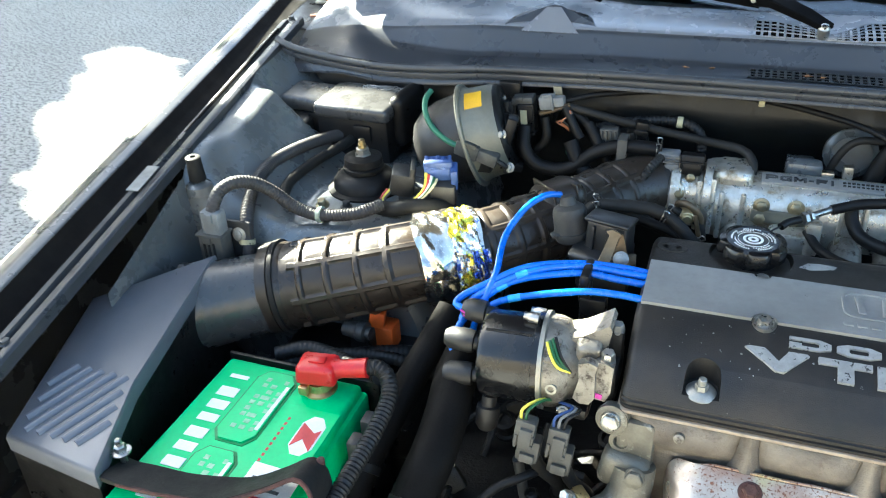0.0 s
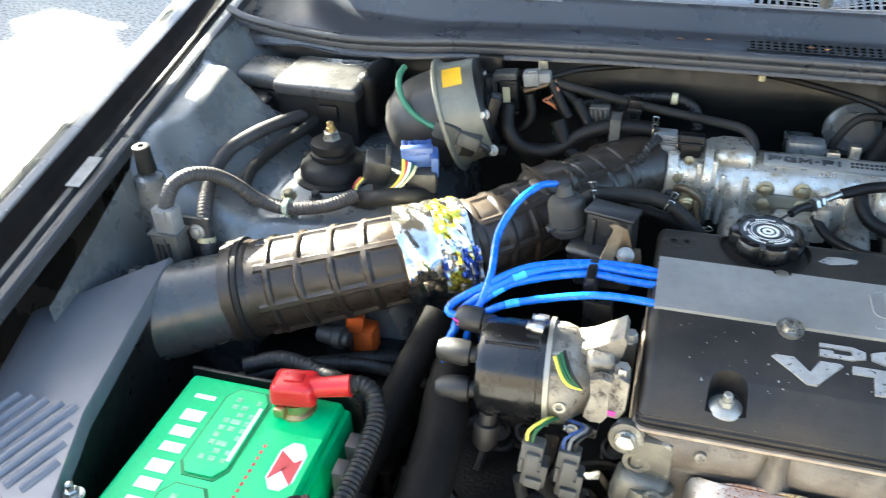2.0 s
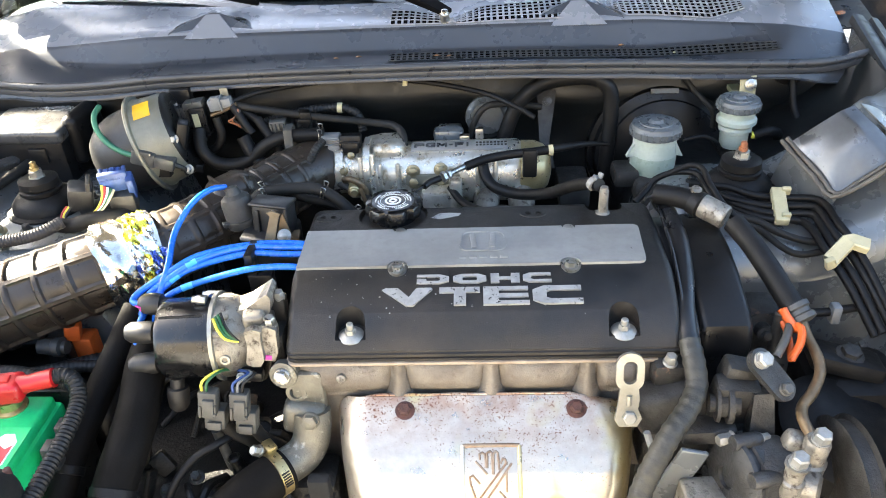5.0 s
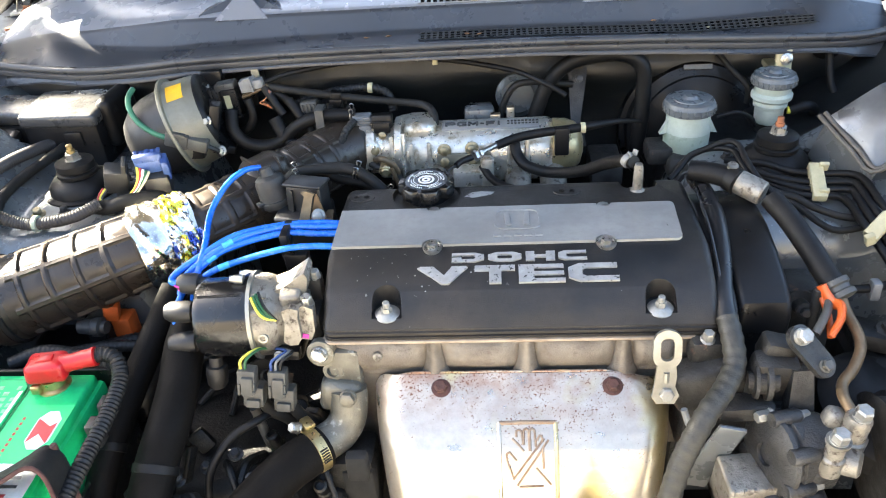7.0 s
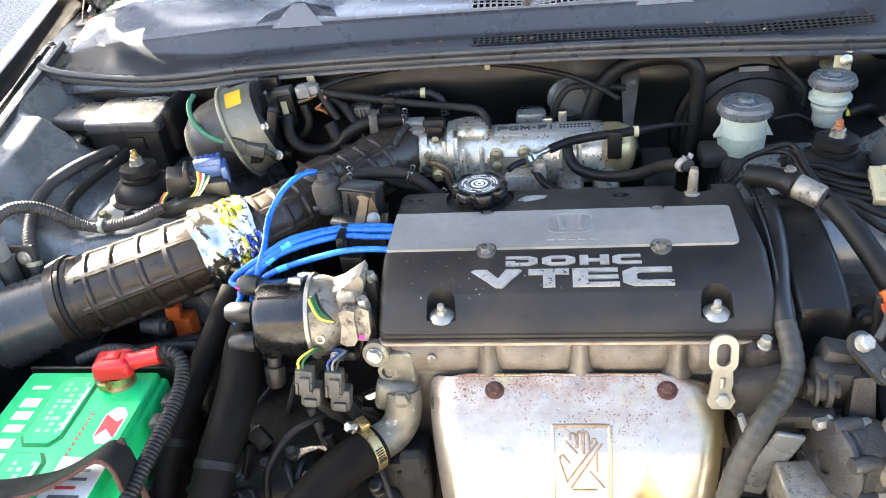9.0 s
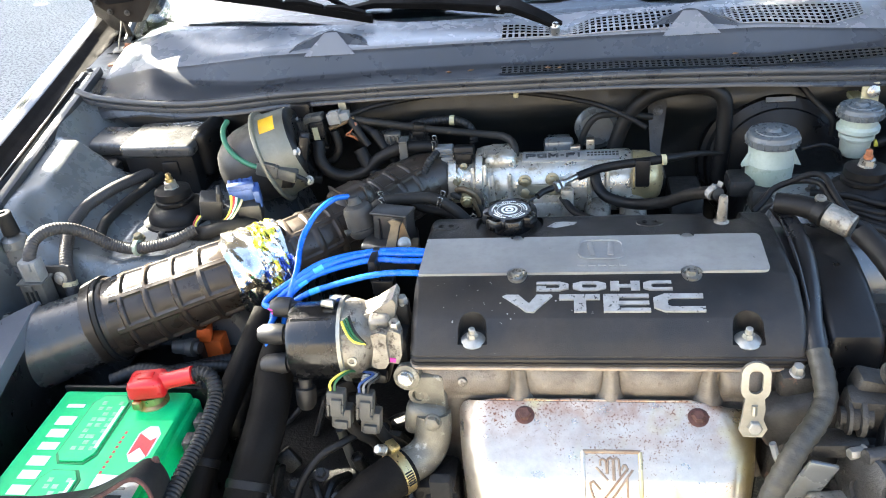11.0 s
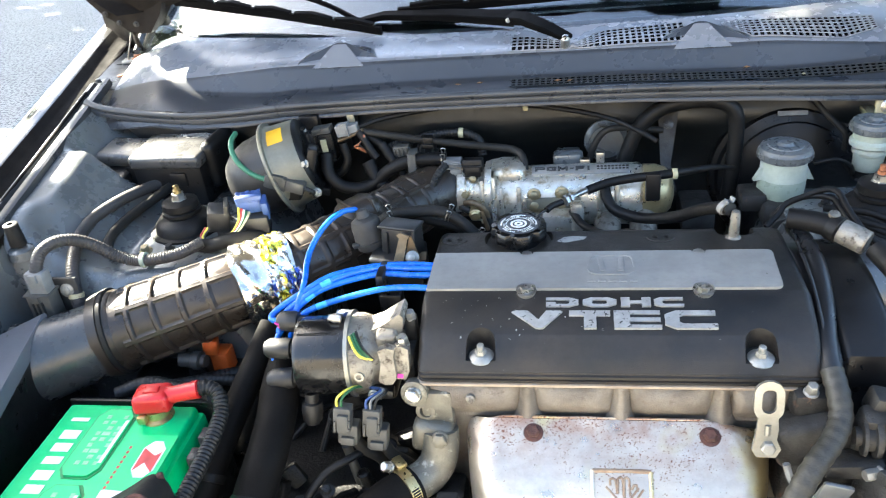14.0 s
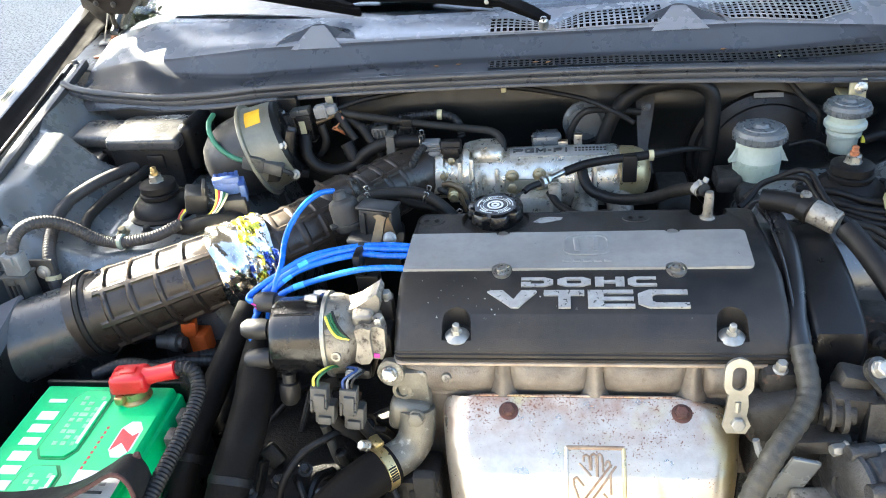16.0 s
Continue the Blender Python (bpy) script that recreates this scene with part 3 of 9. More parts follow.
def apron(u, v):
    """Inner wing and strut tower top, from the gutter down to the level of the strut."""
    y = 0.035 + (0.44 - 0.035) * v
    xi, zi = gutter(y)
    zi -= 0.012
    x = xi + (-0.50 - xi) * u
    s = max(0.0, min(1.0, (-0.712 - x) / (-0.712 - xi)))
    k = s * (0.55 + 0.45 * s) if s > 0 else 0.0
    shelf = max(0.0, min(1.0, (y - 0.10) / 0.05)) * max(0.0, min(1.0, (0.305 - y) / 0.03))
    s2 = min(1.0, s / 0.74)
    k2 = s2 * (0.78 + 0.22 * s2) * 0.93 + 0.07 * s
    k = k * (1 - shelf) + k2 * shelf
    z = TOWER + (zi - TOWER) * k
    z -= 0.10 * max(0, (x + 0.56) / 0.06) ** 2
    z -= 0.05 * max(0, (0.075 - y) / 0.04) ** 2
    z += 0.012 * math.exp(-((x + 0.845 + 0.25 * (y - 0.1)) / 0.02) ** 2) * (1 - shelf) * (1 if y > 0.08 else 0.4)
    z += 0.012 * math.exp(-(((x + 0.645) / 0.085) ** 2 + ((y - 0.187) / 0.085) ** 2) ** 2)
    return x, y, z


def tower_wall(u, v):
    """Walls that fall from the tower's rim into the bay."""
    if u < 0.5:
        x, y, z = apron(u * 2, 0.0)
    else:
        x, y, z = apron(1.0, (u - 0.5) * 2)
    return x + 0.02 * v, y - 0.015 * v, z + (0.35 - z) * v


def wing_panel(u, v):
    """Wheel arch ahead of the tower, curving down and inward from the gutter."""
    y = 0.036 - 0.20 * u
    xi, zi = gutter(y)
    a = v * 1.25
    return xi + 0.012 + 0.085 * (1 - math.cos(a)) * (1 - 0.5 * u), y, zi - 0.016 - 0.23 * math.sin(a) - 0.03 * u


for side in (0, 1):
    f = (lambda fn: fn) if side == 0 else (lambda fn: (lambda u, v: mirror(fn(u, v))))
    g = shape()
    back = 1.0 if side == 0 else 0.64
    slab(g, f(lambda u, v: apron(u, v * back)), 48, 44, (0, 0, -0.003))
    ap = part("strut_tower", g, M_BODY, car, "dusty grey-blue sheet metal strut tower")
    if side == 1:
        # rest of the same sheet, coloured near-black to stand in for a dark gap
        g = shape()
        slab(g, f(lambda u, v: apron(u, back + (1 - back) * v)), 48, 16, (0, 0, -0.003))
        part("tower_back", g, M_FIREWALL, ap, "back of the tower sheet, near-black for the dark gap there")
    g = shape()
    slab(g, f(tower_wall), 60, 10, (0, 0.003, 0))
    part("tower_wall", g, M_BODY, ap)
    g = shape()
    slab(g, f(wing_panel), 24, 24, (0, 0, -0.003))
    part("wheel_arch", g, M_BODY, car, "dusty dark wheel arch panel")
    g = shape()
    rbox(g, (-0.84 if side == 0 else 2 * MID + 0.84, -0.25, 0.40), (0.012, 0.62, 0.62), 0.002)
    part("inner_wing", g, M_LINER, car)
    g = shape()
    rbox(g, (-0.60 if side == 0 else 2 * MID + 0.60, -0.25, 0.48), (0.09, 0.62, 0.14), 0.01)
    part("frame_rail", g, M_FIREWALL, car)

# firewall with a shallow ledge and swages
def firewall(u, v):
    x = -0.93 + 1.6 * u
    z = 0.30 + 0.655 * v
    y = 0.445 - 0.02 * math.exp(-((z - 0.905) / 0.035) ** 2) + 0.012 * math.exp(-((x + 0.02) / 0.09) ** 2 - ((z - 0.86) / 0.05) ** 2)
    y += 0.006 * math.sin(9 * x) * math.exp(-((z - 0.95) / 0.04) ** 2)
    return x, y, z


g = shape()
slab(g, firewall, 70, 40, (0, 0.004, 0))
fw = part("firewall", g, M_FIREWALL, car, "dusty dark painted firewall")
for x, z in ((-0.40, 0.965), (-0.02, 0.955), (0.055, 0.945), (0.40, 0.95), (-0.17, 0.93)):
    g = shape()
    lathe(g, (x, 0.436, z), (0, -1, 0), [(0, 0.006), (0.002, 0.006), (0.0025, 0.004)], 14)
    part("grommet", g, M_VOID, fw)
# unseen plain panels, added to close the bay and keep it dark
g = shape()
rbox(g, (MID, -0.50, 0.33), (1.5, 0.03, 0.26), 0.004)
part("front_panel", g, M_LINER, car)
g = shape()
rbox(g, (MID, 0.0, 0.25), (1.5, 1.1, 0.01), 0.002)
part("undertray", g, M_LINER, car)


# sealed seam and gusset plate on the tower beside the clutch reservoir
GA, GB, GC, GD = Vector((0.451, 0.179, 0.925)), Vector((0.490, 0.096, 0.885)), Vector((0.521, 0.171, 0.985)), Vector((0.564, 0.097, 0.945))
g = shape()
slab(g, lambda u, v: tuple(GA.lerp(GB, u).lerp(GC.lerp(GD, u), v) + Vector((-0.41, -0.66, 0.63)) * (0.002 + 0.010 * math.sin(math.pi * u) * math.sin(math.pi * v) ** 0.7 + 0.0012 * math.sin(9 * u + 4 * v) - 0.012 * max(0.0, v - 0.78) / 0.22)), 30, 24, (0.0015, 0.002, -0.003))
gusset = part("gusset_plate", g, M_GUSSET, car, "dull shiny gusset plate on the strut tower")
g = shape()
slab(g, lambda u, v: tuple(GC.lerp(GD, u) + Vector((0.012, 0.006, -0.004)) + Vector((0.075, 0.02, -0.055)) * v + Vector((0, 0, 0.010 * math.sin(math.pi * v)))), 16, 10, (0.0, 0.002, -0.003))
part("folded_edge", g, M_BODY, gusset)
g = shape()
slab(g, lambda u, v: tuple(GA.lerp(GB, u).lerp(GA.lerp(GB, u) + Vector((-0.012, 0.03, -0.09)), v)), 16, 6, (0.003, 0.0, 0.0))
part("lower_flange", g, M_BODY, gusset)
for d in (0.0, 0.007):
    g = shape()
    tube(g, [GA + Vector((-0.004 - d, 0.006, 0.004 - d * 0.5)), GA.lerp(GB, 0.35) + Vector((-0.004 - d, 0, 0.004 - d * 0.5)), GA.lerp(GB, 0.7) + Vector((-0.004 - d, 0, 0.005 - d * 0.5)),
             GB + Vector((-0.003 - d, -0.003 - d * 0.5, 0.004 - d * 0.4)), GB.lerp(GD, 0.3) + Vector((0, -0.005 - d, 0.004 - d * 0.3)), GB.lerp(GD, 0.8) + Vector((0, -0.005 - d, 0.004 - d * 0.3))], 0.0032, 8, 0.01)
    part("seam_bead", g, M_SEAMTAN, gusset, "line of old seam sealer")

# cowl: a seal bead, a lower strip, a step, and a deck that meets the windscreen
SEAL = [(-0.905, 0.415, 0.990), (-0.87, 0.402, 0.982), (-0.80, 0.392, 0.974), (-0.70, 0.378, 0.970), (-0.60, 0.367, 0.975), (-0.50, 0.360, 0.984),
        (-0.32, 0.356, 0.990), (-0.128, 0.356, 0.991), (0.06, 0.357, 0.990), (0.25, 0.362, 0.984), (0.42, 0.372, 0.974), (0.56, 0.385, 0.967), (0.645, 0.405, 0.975)]


def seal_at(x):
    for a, b in zip(SEAL, SEAL[1:]):
        if x <= b[0]:
            t = max(0.0, (x - a[0]) / (b[0] - a[0]))
            t = t * t * (3 - 2 * t) * 0.35 + t * 0.65
            return a[1] + (b[1] - a[1]) * t, a[2] + (b[2] - a[2]) * t
    return SEAL[-1][1], SEAL[-1][2]


def cowl_y(x):
    return seal_at(x)[0] - 0.356


COWL = [(0.352, 0.970), (0.362, 0.984), (0.374, 0.9865), (0.392, 0.9875), (0.415, 0.991), (0.424, 0.996), (0.432, 1.010), (0.440, 1.024), (0.448, 1.031), (0.462, 1.035),
        (0.50, 1.040), (0.54, 1.043), (0.58, 1.046), (0.64, 1.046)]


def cowl(u, v):
    x = -0.885 + 1.512 * u
    k = v * (len(COWL) - 1)
    i = min(int(k), len(COWL) - 2)
    f = k - i
    y = COWL[i][0] * (1 - f) + COWL[i + 1][0] * f
    z = COWL[i][1] * (1 - f) + COWL[i + 1][1] * f
    ys, zs = seal_at(x)
    end = max(0.0, abs(x - MID) - 0.63)
    soft = max(0.0, min(1.0, (abs(x - MID) - 0.42) / 0.22))
    zl = 0.972 + 0.074 * min(1.0, max(0.0, (y - 0.355) / 0.20)) ** 0.62
    z = z * (1 - soft) + zl * soft
    z = zs + (z - 0.989) * (1.046 - zs) / (1.046 - 0.989)
    return x, y + (ys - 0.356) * (1 - 0.5 * v), z - 0.9 * end ** 1.7


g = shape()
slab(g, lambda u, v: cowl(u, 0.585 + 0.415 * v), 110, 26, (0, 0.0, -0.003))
cowlp = part("cowl_panel", g, M_COWL, car, "pale grey plastic cowl panel")
# same plastic, darkened to put the front strip's shade into its colour
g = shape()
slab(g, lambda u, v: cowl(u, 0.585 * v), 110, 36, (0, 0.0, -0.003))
part("cowl_front", g, M_COWLDARK, cowlp, "cowl front strip coloured darker for the shade on it")


def on_cowl(x, y):
    lo, hi = 0.0, 1.0
    for _ in range(30):
        m = (lo + hi) / 2
        if cowl((x + 0.885) / 1.512, m)[1] < y:
            lo = m
        else:
            hi = m
    return cowl((x + 0.885) / 1.512, lo)[2]


# weather seal along the cowl's front edge, its ends turned over the gutters
g = shape()
tube(g, SEAL, 0.0062, 12, 0.012)
part("hood_seal", g, M_SEAL, cowlp, "black rubber weather seal")
g = shape()
tube(g, [(x, y - 0.002, z - 0.011) for x, y, z in SEAL], 0.0034, 8, 0.015, flat=1.6)
part("seal_lip", g, M_SEAL, cowlp)

# two pointed bumps on the cowl step: flanks darkened for shade, inset paled for sky
for x in (-0.428, 0.182):
    yy = cowl_y(x)

    def bump_at(u, v, x=x, yy=yy):
        """u along the step, v from its foot up and back over the ridge."""
        q = (u * 2 - 1)
        w = max(0.0, 1 - abs(q)) ** 0.85 if abs(q) > 0.16 else (0.84 ** 0.85) * (1 + 0.06 * (1 - (q / 0.16) ** 2))
        px = x + q * 0.074
        top = 1.030 + 0.027 * w
        if v < 0.5:
            k = v / 0.5
            return px, 0.4255 + yy + (0.022 + 0.034 * w) * k + 0.003 * (1 - k), 0.998 + (top - 0.998) * k
        k = (v - 0.5) / 0.5
        return px, 0.4475 + 0.034 * w + yy + (0.085 - 0.034 * w) * k, top + (1.040 - top) * (1 - (1 - k) ** 1.6) - 0.004 * k
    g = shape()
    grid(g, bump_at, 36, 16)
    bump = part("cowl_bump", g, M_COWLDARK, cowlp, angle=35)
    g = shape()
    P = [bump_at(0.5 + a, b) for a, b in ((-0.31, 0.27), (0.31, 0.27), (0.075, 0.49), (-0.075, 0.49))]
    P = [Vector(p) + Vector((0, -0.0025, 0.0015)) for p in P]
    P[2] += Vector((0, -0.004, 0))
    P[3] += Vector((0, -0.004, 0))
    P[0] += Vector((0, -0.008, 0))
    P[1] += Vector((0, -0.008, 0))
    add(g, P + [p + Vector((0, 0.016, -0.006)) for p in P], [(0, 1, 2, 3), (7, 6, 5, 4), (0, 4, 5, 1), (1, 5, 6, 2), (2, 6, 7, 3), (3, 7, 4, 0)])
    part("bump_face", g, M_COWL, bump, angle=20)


def vent(x0, x1, front, back, pitch=0.0096, rows=4, lift=0.0028, material=M_COWL):
    """A grille: a black sheet standing in for the openings' darkness, a lattice of bars over it."""
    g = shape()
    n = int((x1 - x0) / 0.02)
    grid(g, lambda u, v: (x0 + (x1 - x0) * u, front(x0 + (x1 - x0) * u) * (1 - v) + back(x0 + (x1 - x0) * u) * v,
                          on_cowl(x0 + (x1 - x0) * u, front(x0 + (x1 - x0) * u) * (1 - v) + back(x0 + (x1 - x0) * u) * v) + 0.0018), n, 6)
    slot = part("vent_shade_sheet", g, M_HOLE, cowlp)
    g = shape()
    count = int((x1 - x0) / pitch)
    for i in range(count + 1):
        x = x0 + (x1 - x0) * i / count
        a, b = front(x), back(x)
        if b - a < 0.006:
            continue
        pts = [(x, a + (b - a) * k / 3, on_cowl(x, a + (b - a) * k / 3) + lift) for k in range(4)]
        for p, q in zip(pts, pts[1:]):
            w = 0.0018
            add(g, [(p[0] - w, p[1], p[2]), (p[0] + w, p[1], p[2]), (q[0] + w, q[1], q[2]), (q[0] - w, q[1], q[2]),
                    (p[0] - w, p[1], p[2] - 0.0012), (p[0] + w, p[1], p[2] - 0.0012), (q[0] + w, q[1], q[2] - 0.0012), (q[0] - w, q[1], q[2] - 0.0012)],
                [(0, 1, 2, 3), (0, 4, 5, 1), (2, 6, 7, 3), (1, 5, 6, 2), (0, 3, 7, 4)])
    for r in range(rows + 1):
        for i in range(count):
            xa, xb = x0 + (x1 - x0) * i / count, x0 + (x1 - x0) * (i + 1) / count
            if back(xa) - front(xa) < 0.006:
                continue
            q = []
            for x in (xa, xb):
                y = front(x) + (back(x) - front(x)) * r / rows
                q += [(x, y - 0.0013, on_cowl(x, y) + lift), (x, y + 0.0013, on_cowl(x, y) + lift)]
            add(g, [q[0], q[2], q[3], q[1]] + [(p[0], p[1], p[2] - 0.0012) for p in (q[0], q[2], q[3], q[1])], [(0, 1, 2, 3), (0, 4, 5, 1), (2, 6, 7, 3)])
    part("vent_grille", g, material, slot)


vent(-0.127, 0.50, lambda x: 0.388 + cowl_y(x), lambda x: 0.413 + cowl_y(x) - 0.012 * max(0, (x - 0.3) / 0.2) ** 2, rows=3, material=M_GUTTER)
vent(-0.128, -0.045, lambda x: 0.447, lambda x: 0.497 - 0.026 * max(0, (x + 0.10) / 0.06), rows=4)
vent(-0.030, 0.160, lambda x: 0.447 + 0.006 * max(0, x / 0.16), lambda x: 0.452 + 0.050 * min(1, max(0.12, (x + 0.03) / 0.055)) + 0.022 * max(0, x / 0.16), rows=5)
vent(0.222, 0.46, lambda x: 0.455 + 0.045 * max(0, (0.26 - x) / 0.04) + 0.3 * cowl_y(x) + 0.03 * max(0, (x - 0.40) / 0.06), lambda x: 0.515 + cowl_y(x) * 0.5, rows=6)


# windscreen, dark cabin, wipers
def screen_z(y):
    return 1.044 + 0.55 * (y - 0.545)


def screen(u, v):
    x = -0.885 + 1.514 * u
    y = 0.545 + 0.05 * ((x - MID) / 0.7) ** 2 + 0.72 * v
    return x, y, screen_z(y - 0.05 * ((x - MID) / 0.7) ** 2) - 0.02 * ((x - MID) / 0.7) ** 4


g = shape()
slab(g, screen, 40, 20, (0, 0.003, -0.004))
ws = part("windscreen", g, M_GLASS, car, "curved windscreen glass")
ws.visible_shadow = False
g = shape()
slab(g, lambda u, v: (screen(u, 0.045 * v)[0], screen(u, 0.045 * v)[1] + 0.004, screen(u, 0.045 * v)[2] - 0.006), 40, 3, (0, 0.0, -0.003))
part("black_border", g, M_VOID, ws)
g = shape()
grid(g, lambda u, v: (-0.80 + 1.35 * u, 0.63 + 0.75 * v, 1.02 - 0.02 * v + 0.03 * math.exp(-((u - 0.75) / 0.15) ** 2 - ((v - 0.8) / 0.3) ** 2)), 24, 12)
part("dashboard", g, M_VOID, car, "dark dashboard under the screen")
g = shape()
slab(g, lambda u, v: (-0.74 + 1.22 * u, 1.25 + 1.15 * v, 1.435 + 0.05 * math.sin(math.pi * u) + 0.03 * math.sin(math.pi * v)), 16, 16, (0, 0, -0.02))
part("roof", g, M_PAINT, car)
for s in (0, 1):
    g = shape()
    P = [(-0.875, 0.70, 1.07), (-0.82, 0.98, 1.27), (-0.735, 1.27, 1.44), (-0.72, 1.8, 1.47), (-0.73, 2.4, 1.43)]
    P = P if s == 0 else [mirror(p) for p in P]
    tube(g, P, 0.03, 10, 0.05)
    part("pillar", g, M_PAINT, car)
    g = shape()
    xs = -0.93 if s == 0 else 2 * MID + 0.93
    rbox(g, (xs, 1.72, 0.66), (0.06, 1.86, 0.72), 0.03)
    part("flank", g, M_PAINT, car)
    # opaque panel in place of side glass, added to keep the cabin dark
    g = shape()
    rbox(g, (-0.80 if s == 0 else 2 * MID + 0.80, 1.75, 1.22), (0.006, 1.75, 0.44), 0.002, (0, 12 if s == 0 else -12, 0))
    part("cabin_blackout", g, M_VOID, car, "unseen black panel added to keep light out of the cabin")
# unseen rear wall that closes the cabin
g = shape()
rbox(g, (MID, 2.62, 0.88), (1.6, 0.06, 1.15), 0.02)
part("rear_bulkhead", g, M_LINER, car)
g = shape()
rbox(g, (MID, 1.6, 0.28), (1.56, 2.0, 0.03), 0.005)
part("floor_pan", g, M_LINER, car)

# raised bonnet: hinged at the cowl, its trailing edge bowed
def hood(u, v):
    """u across, v from the trailing edge forward and up."""
    s = u * 2 - 1
    y0 = 0.605 - 0.03 * (1 - s * s)
    a = radians(58)
    d = 1.0 * v
    x = MID + s * (0.735 + 0.095 * (1 - math.exp(-v / 0.08)) - 0.04 * v)
    y = y0 - d * math.cos(a)
    z = 1.085 + 0.13 * (1 - abs(s) ** 2.2) + d * math.sin(a)
    c = max(0.0, abs(s) - 0.86) / 0.14
    y -= 0.075 * c ** 2.2 * max(0.0, 1 - v / 0.12)
    z += 0.03 * c ** 2.2 * max(0.0, 1 - v / 0.12)
    return x, y, z


g = shape()
slab(g, hood, 80, 40, (0, 0.006, 0.008))
bonnet = part("hood", g, M_HOODIN, car, "raised dark bonnet seen from below")
g = shape()
for s0 in (0.065, 0.935):
    slab(g, lambda u, v: tuple(Vector(hood(s0 + 0.06 * (u - 0.5), 0.025 + 0.975 * v)) + Vector((0, -0.012, -0.016))), 4, 24, (0, 0.008, 0.010))
slab(g, lambda u, v: tuple(Vector(hood(0.16 + 0.68 * u, 0.02 + 0.06 * v)) + Vector((0, -0.014, -0.018))), 30, 4, (0, 0.009, 0.012))
part("hood_frame", g, M_LINER, bonnet, "grimy pressed frame under the bonnet")
for s in (0, 1):
    f = (lambda p: p) if s == 0 else mirror
    g = shape()
    for y, k in ((0.57, 0.0), (0.60, 0.004)):
        prism(g, [(f((x, 0, 0))[0], z + k) for x, z in ((-0.950, 1.150), (-0.918, 1.112), (-0.886, 1.089), (-0.866, 1.071), (-0.828, 1.070), (-0.800, 1.104), (-0.784, 1.140))], (0, y, 0), (1, 0, 0), (0, 0, 1), -0.026 if s == 0 else 0.026)
    hinge = part("hood_hinge", g, M_HOODIN, car, "grimy brown bonnet hinge")
    for p in ((-0.908, 0.566, 1.112), (-0.884, 0.566, 1.094), (-0.850, 0.566, 1.090)):
        g = shape()
        bolt(g, f(p), (0, -1, 0), 0.0036, 0.004)
        part("hinge_bolt", g, M_IRON, hinge)
    g = shape()
    tube(g, [f(p) for p in ((-0.862, 0.572, 1.076), (-0.878, 0.600, 1.050), (-0.896, 0.640, 1.018), (-0.904, 0.660, 1.000))], 0.005, 8, 0.01, flat=1.8)
    part("hinge_arm", g, M_LINER, hinge)


def bar(g, pts, sizes):
    """A run of rectangular sections: sizes are (across, up) at each point."""
    P = [Vector(p) for p in pts]
    k = len(g[0])
    for i, p in enumerate(P):
        d = (P[min(i + 1, len(P) - 1)] - P[max(i - 1, 0)]).normalized()
        side = d.cross(Vector((0, -0.35, 0.94))).normalized()
        up = side.cross(d)
        w, h = sizes[i][0] / 2, sizes[i][1] / 2
        c = 0.25 * min(w, h)
        for a, b in ((-w, -h + c), (-w + c, -h), (w - c, -h), (w, -h + c), (w, h - c), (w - c, h), (-w + c, h), (-w, h - c)):
            g[0].append(tuple(p + side * a + up * b))
    for i in range(len(P) - 1):
        for q in range(8):
            a, b = k + i * 8 + q, k + i * 8 + (q + 1) % 8
            g[1].append((a, b, b + 8, a + 8))
    g[1].append(tuple(k + q for q in reversed(range(8))))
    e = k + (len(P) - 1) * 8
    g[1].append(tuple(e + q for q in range(8)))


def wiper(name, pivot, joint, arm, rod, blade_a, blade_b, label):
    w = thing(name, pivot, label, "wiper", "wipers on the windscreen")
    pv, jt = Vector(pivot), Vector(joint)
    g = shape()
    bar(g, [pv + Vector((0.006, -0.004, 0.006)), pv.lerp(jt, 0.25) + Vector((0, 0, 0.010)), pv.lerp(jt, 0.7) + Vector((0, 0, 0.010)), jt], [(0.018, 0.008), (0.022, 0.012), (0.026, 0.014), (0.026, 0.016)])
    part("arm_head", g, M_WIPER, w)
    g = shape()
    n = len(arm)
    bar(g, [jt + (jt - Vector(arm[0])).normalized() * 0.012, *arm], [(0.030, 0.018)] + [(0.026 - 0.016 * (i + 1) / n, 0.017 - 0.008 * (i + 1) / n) for i in range(n)])
    part("arm", g, M_WIPER, w)
    g = shape()
    tube(g, [arm[-1], *rod], 0.0038, 8, 0.015, flat=1.4)
    part("arm_rod", g, M_WIPER, w)
    g = shape()
    lathe(g, jt + Vector((0.0, -0.016, 0.0)), (0, -1, 0.2), [(0, 0.0045), (0.003, 0.0045), (0.004, 0.003)], 12)
    part("hinge_pin", g, M_DULL, w)
    g = shape()
    lathe(g, (pivot[0], pivot[1], pivot[2] - 0.008), (0, -0.3, 1), [(0, 0.0085), (0.014, 0.0080), (0.016, 0.0060), (0.019, 0.0055), (0.020, 0.003), (0.020, 0)], 18)
    part("pivot_nut", g, M_STEEL, w)
    g = shape()
    a, b = Vector(blade_a), Vector(blade_b)
    for k in range(5):
        p, q = a.lerp(b, 0.04 + k * 0.19), a.lerp(b, 0.04 + k * 0.19 + 0.17)
        bar(g, [p + Vector((0, -0.002, 0.010)), p.lerp(q, 0.5) + Vector((0, -0.003, 0.014)), q + Vector((0, -0.002, 0.010))], [(0.008, 0.007), (0.010, 0.009), (0.008, 0.007)])
    part("blade_frame", g, M_WIPER, w)
    g = shape()
    bar(g, [a, a.lerp(b, 0.5) + Vector((0, 0, 0.003)), b], [(0.007, 0.016)] * 3)
    part("blade_rubber", g, M_WIPER, w)


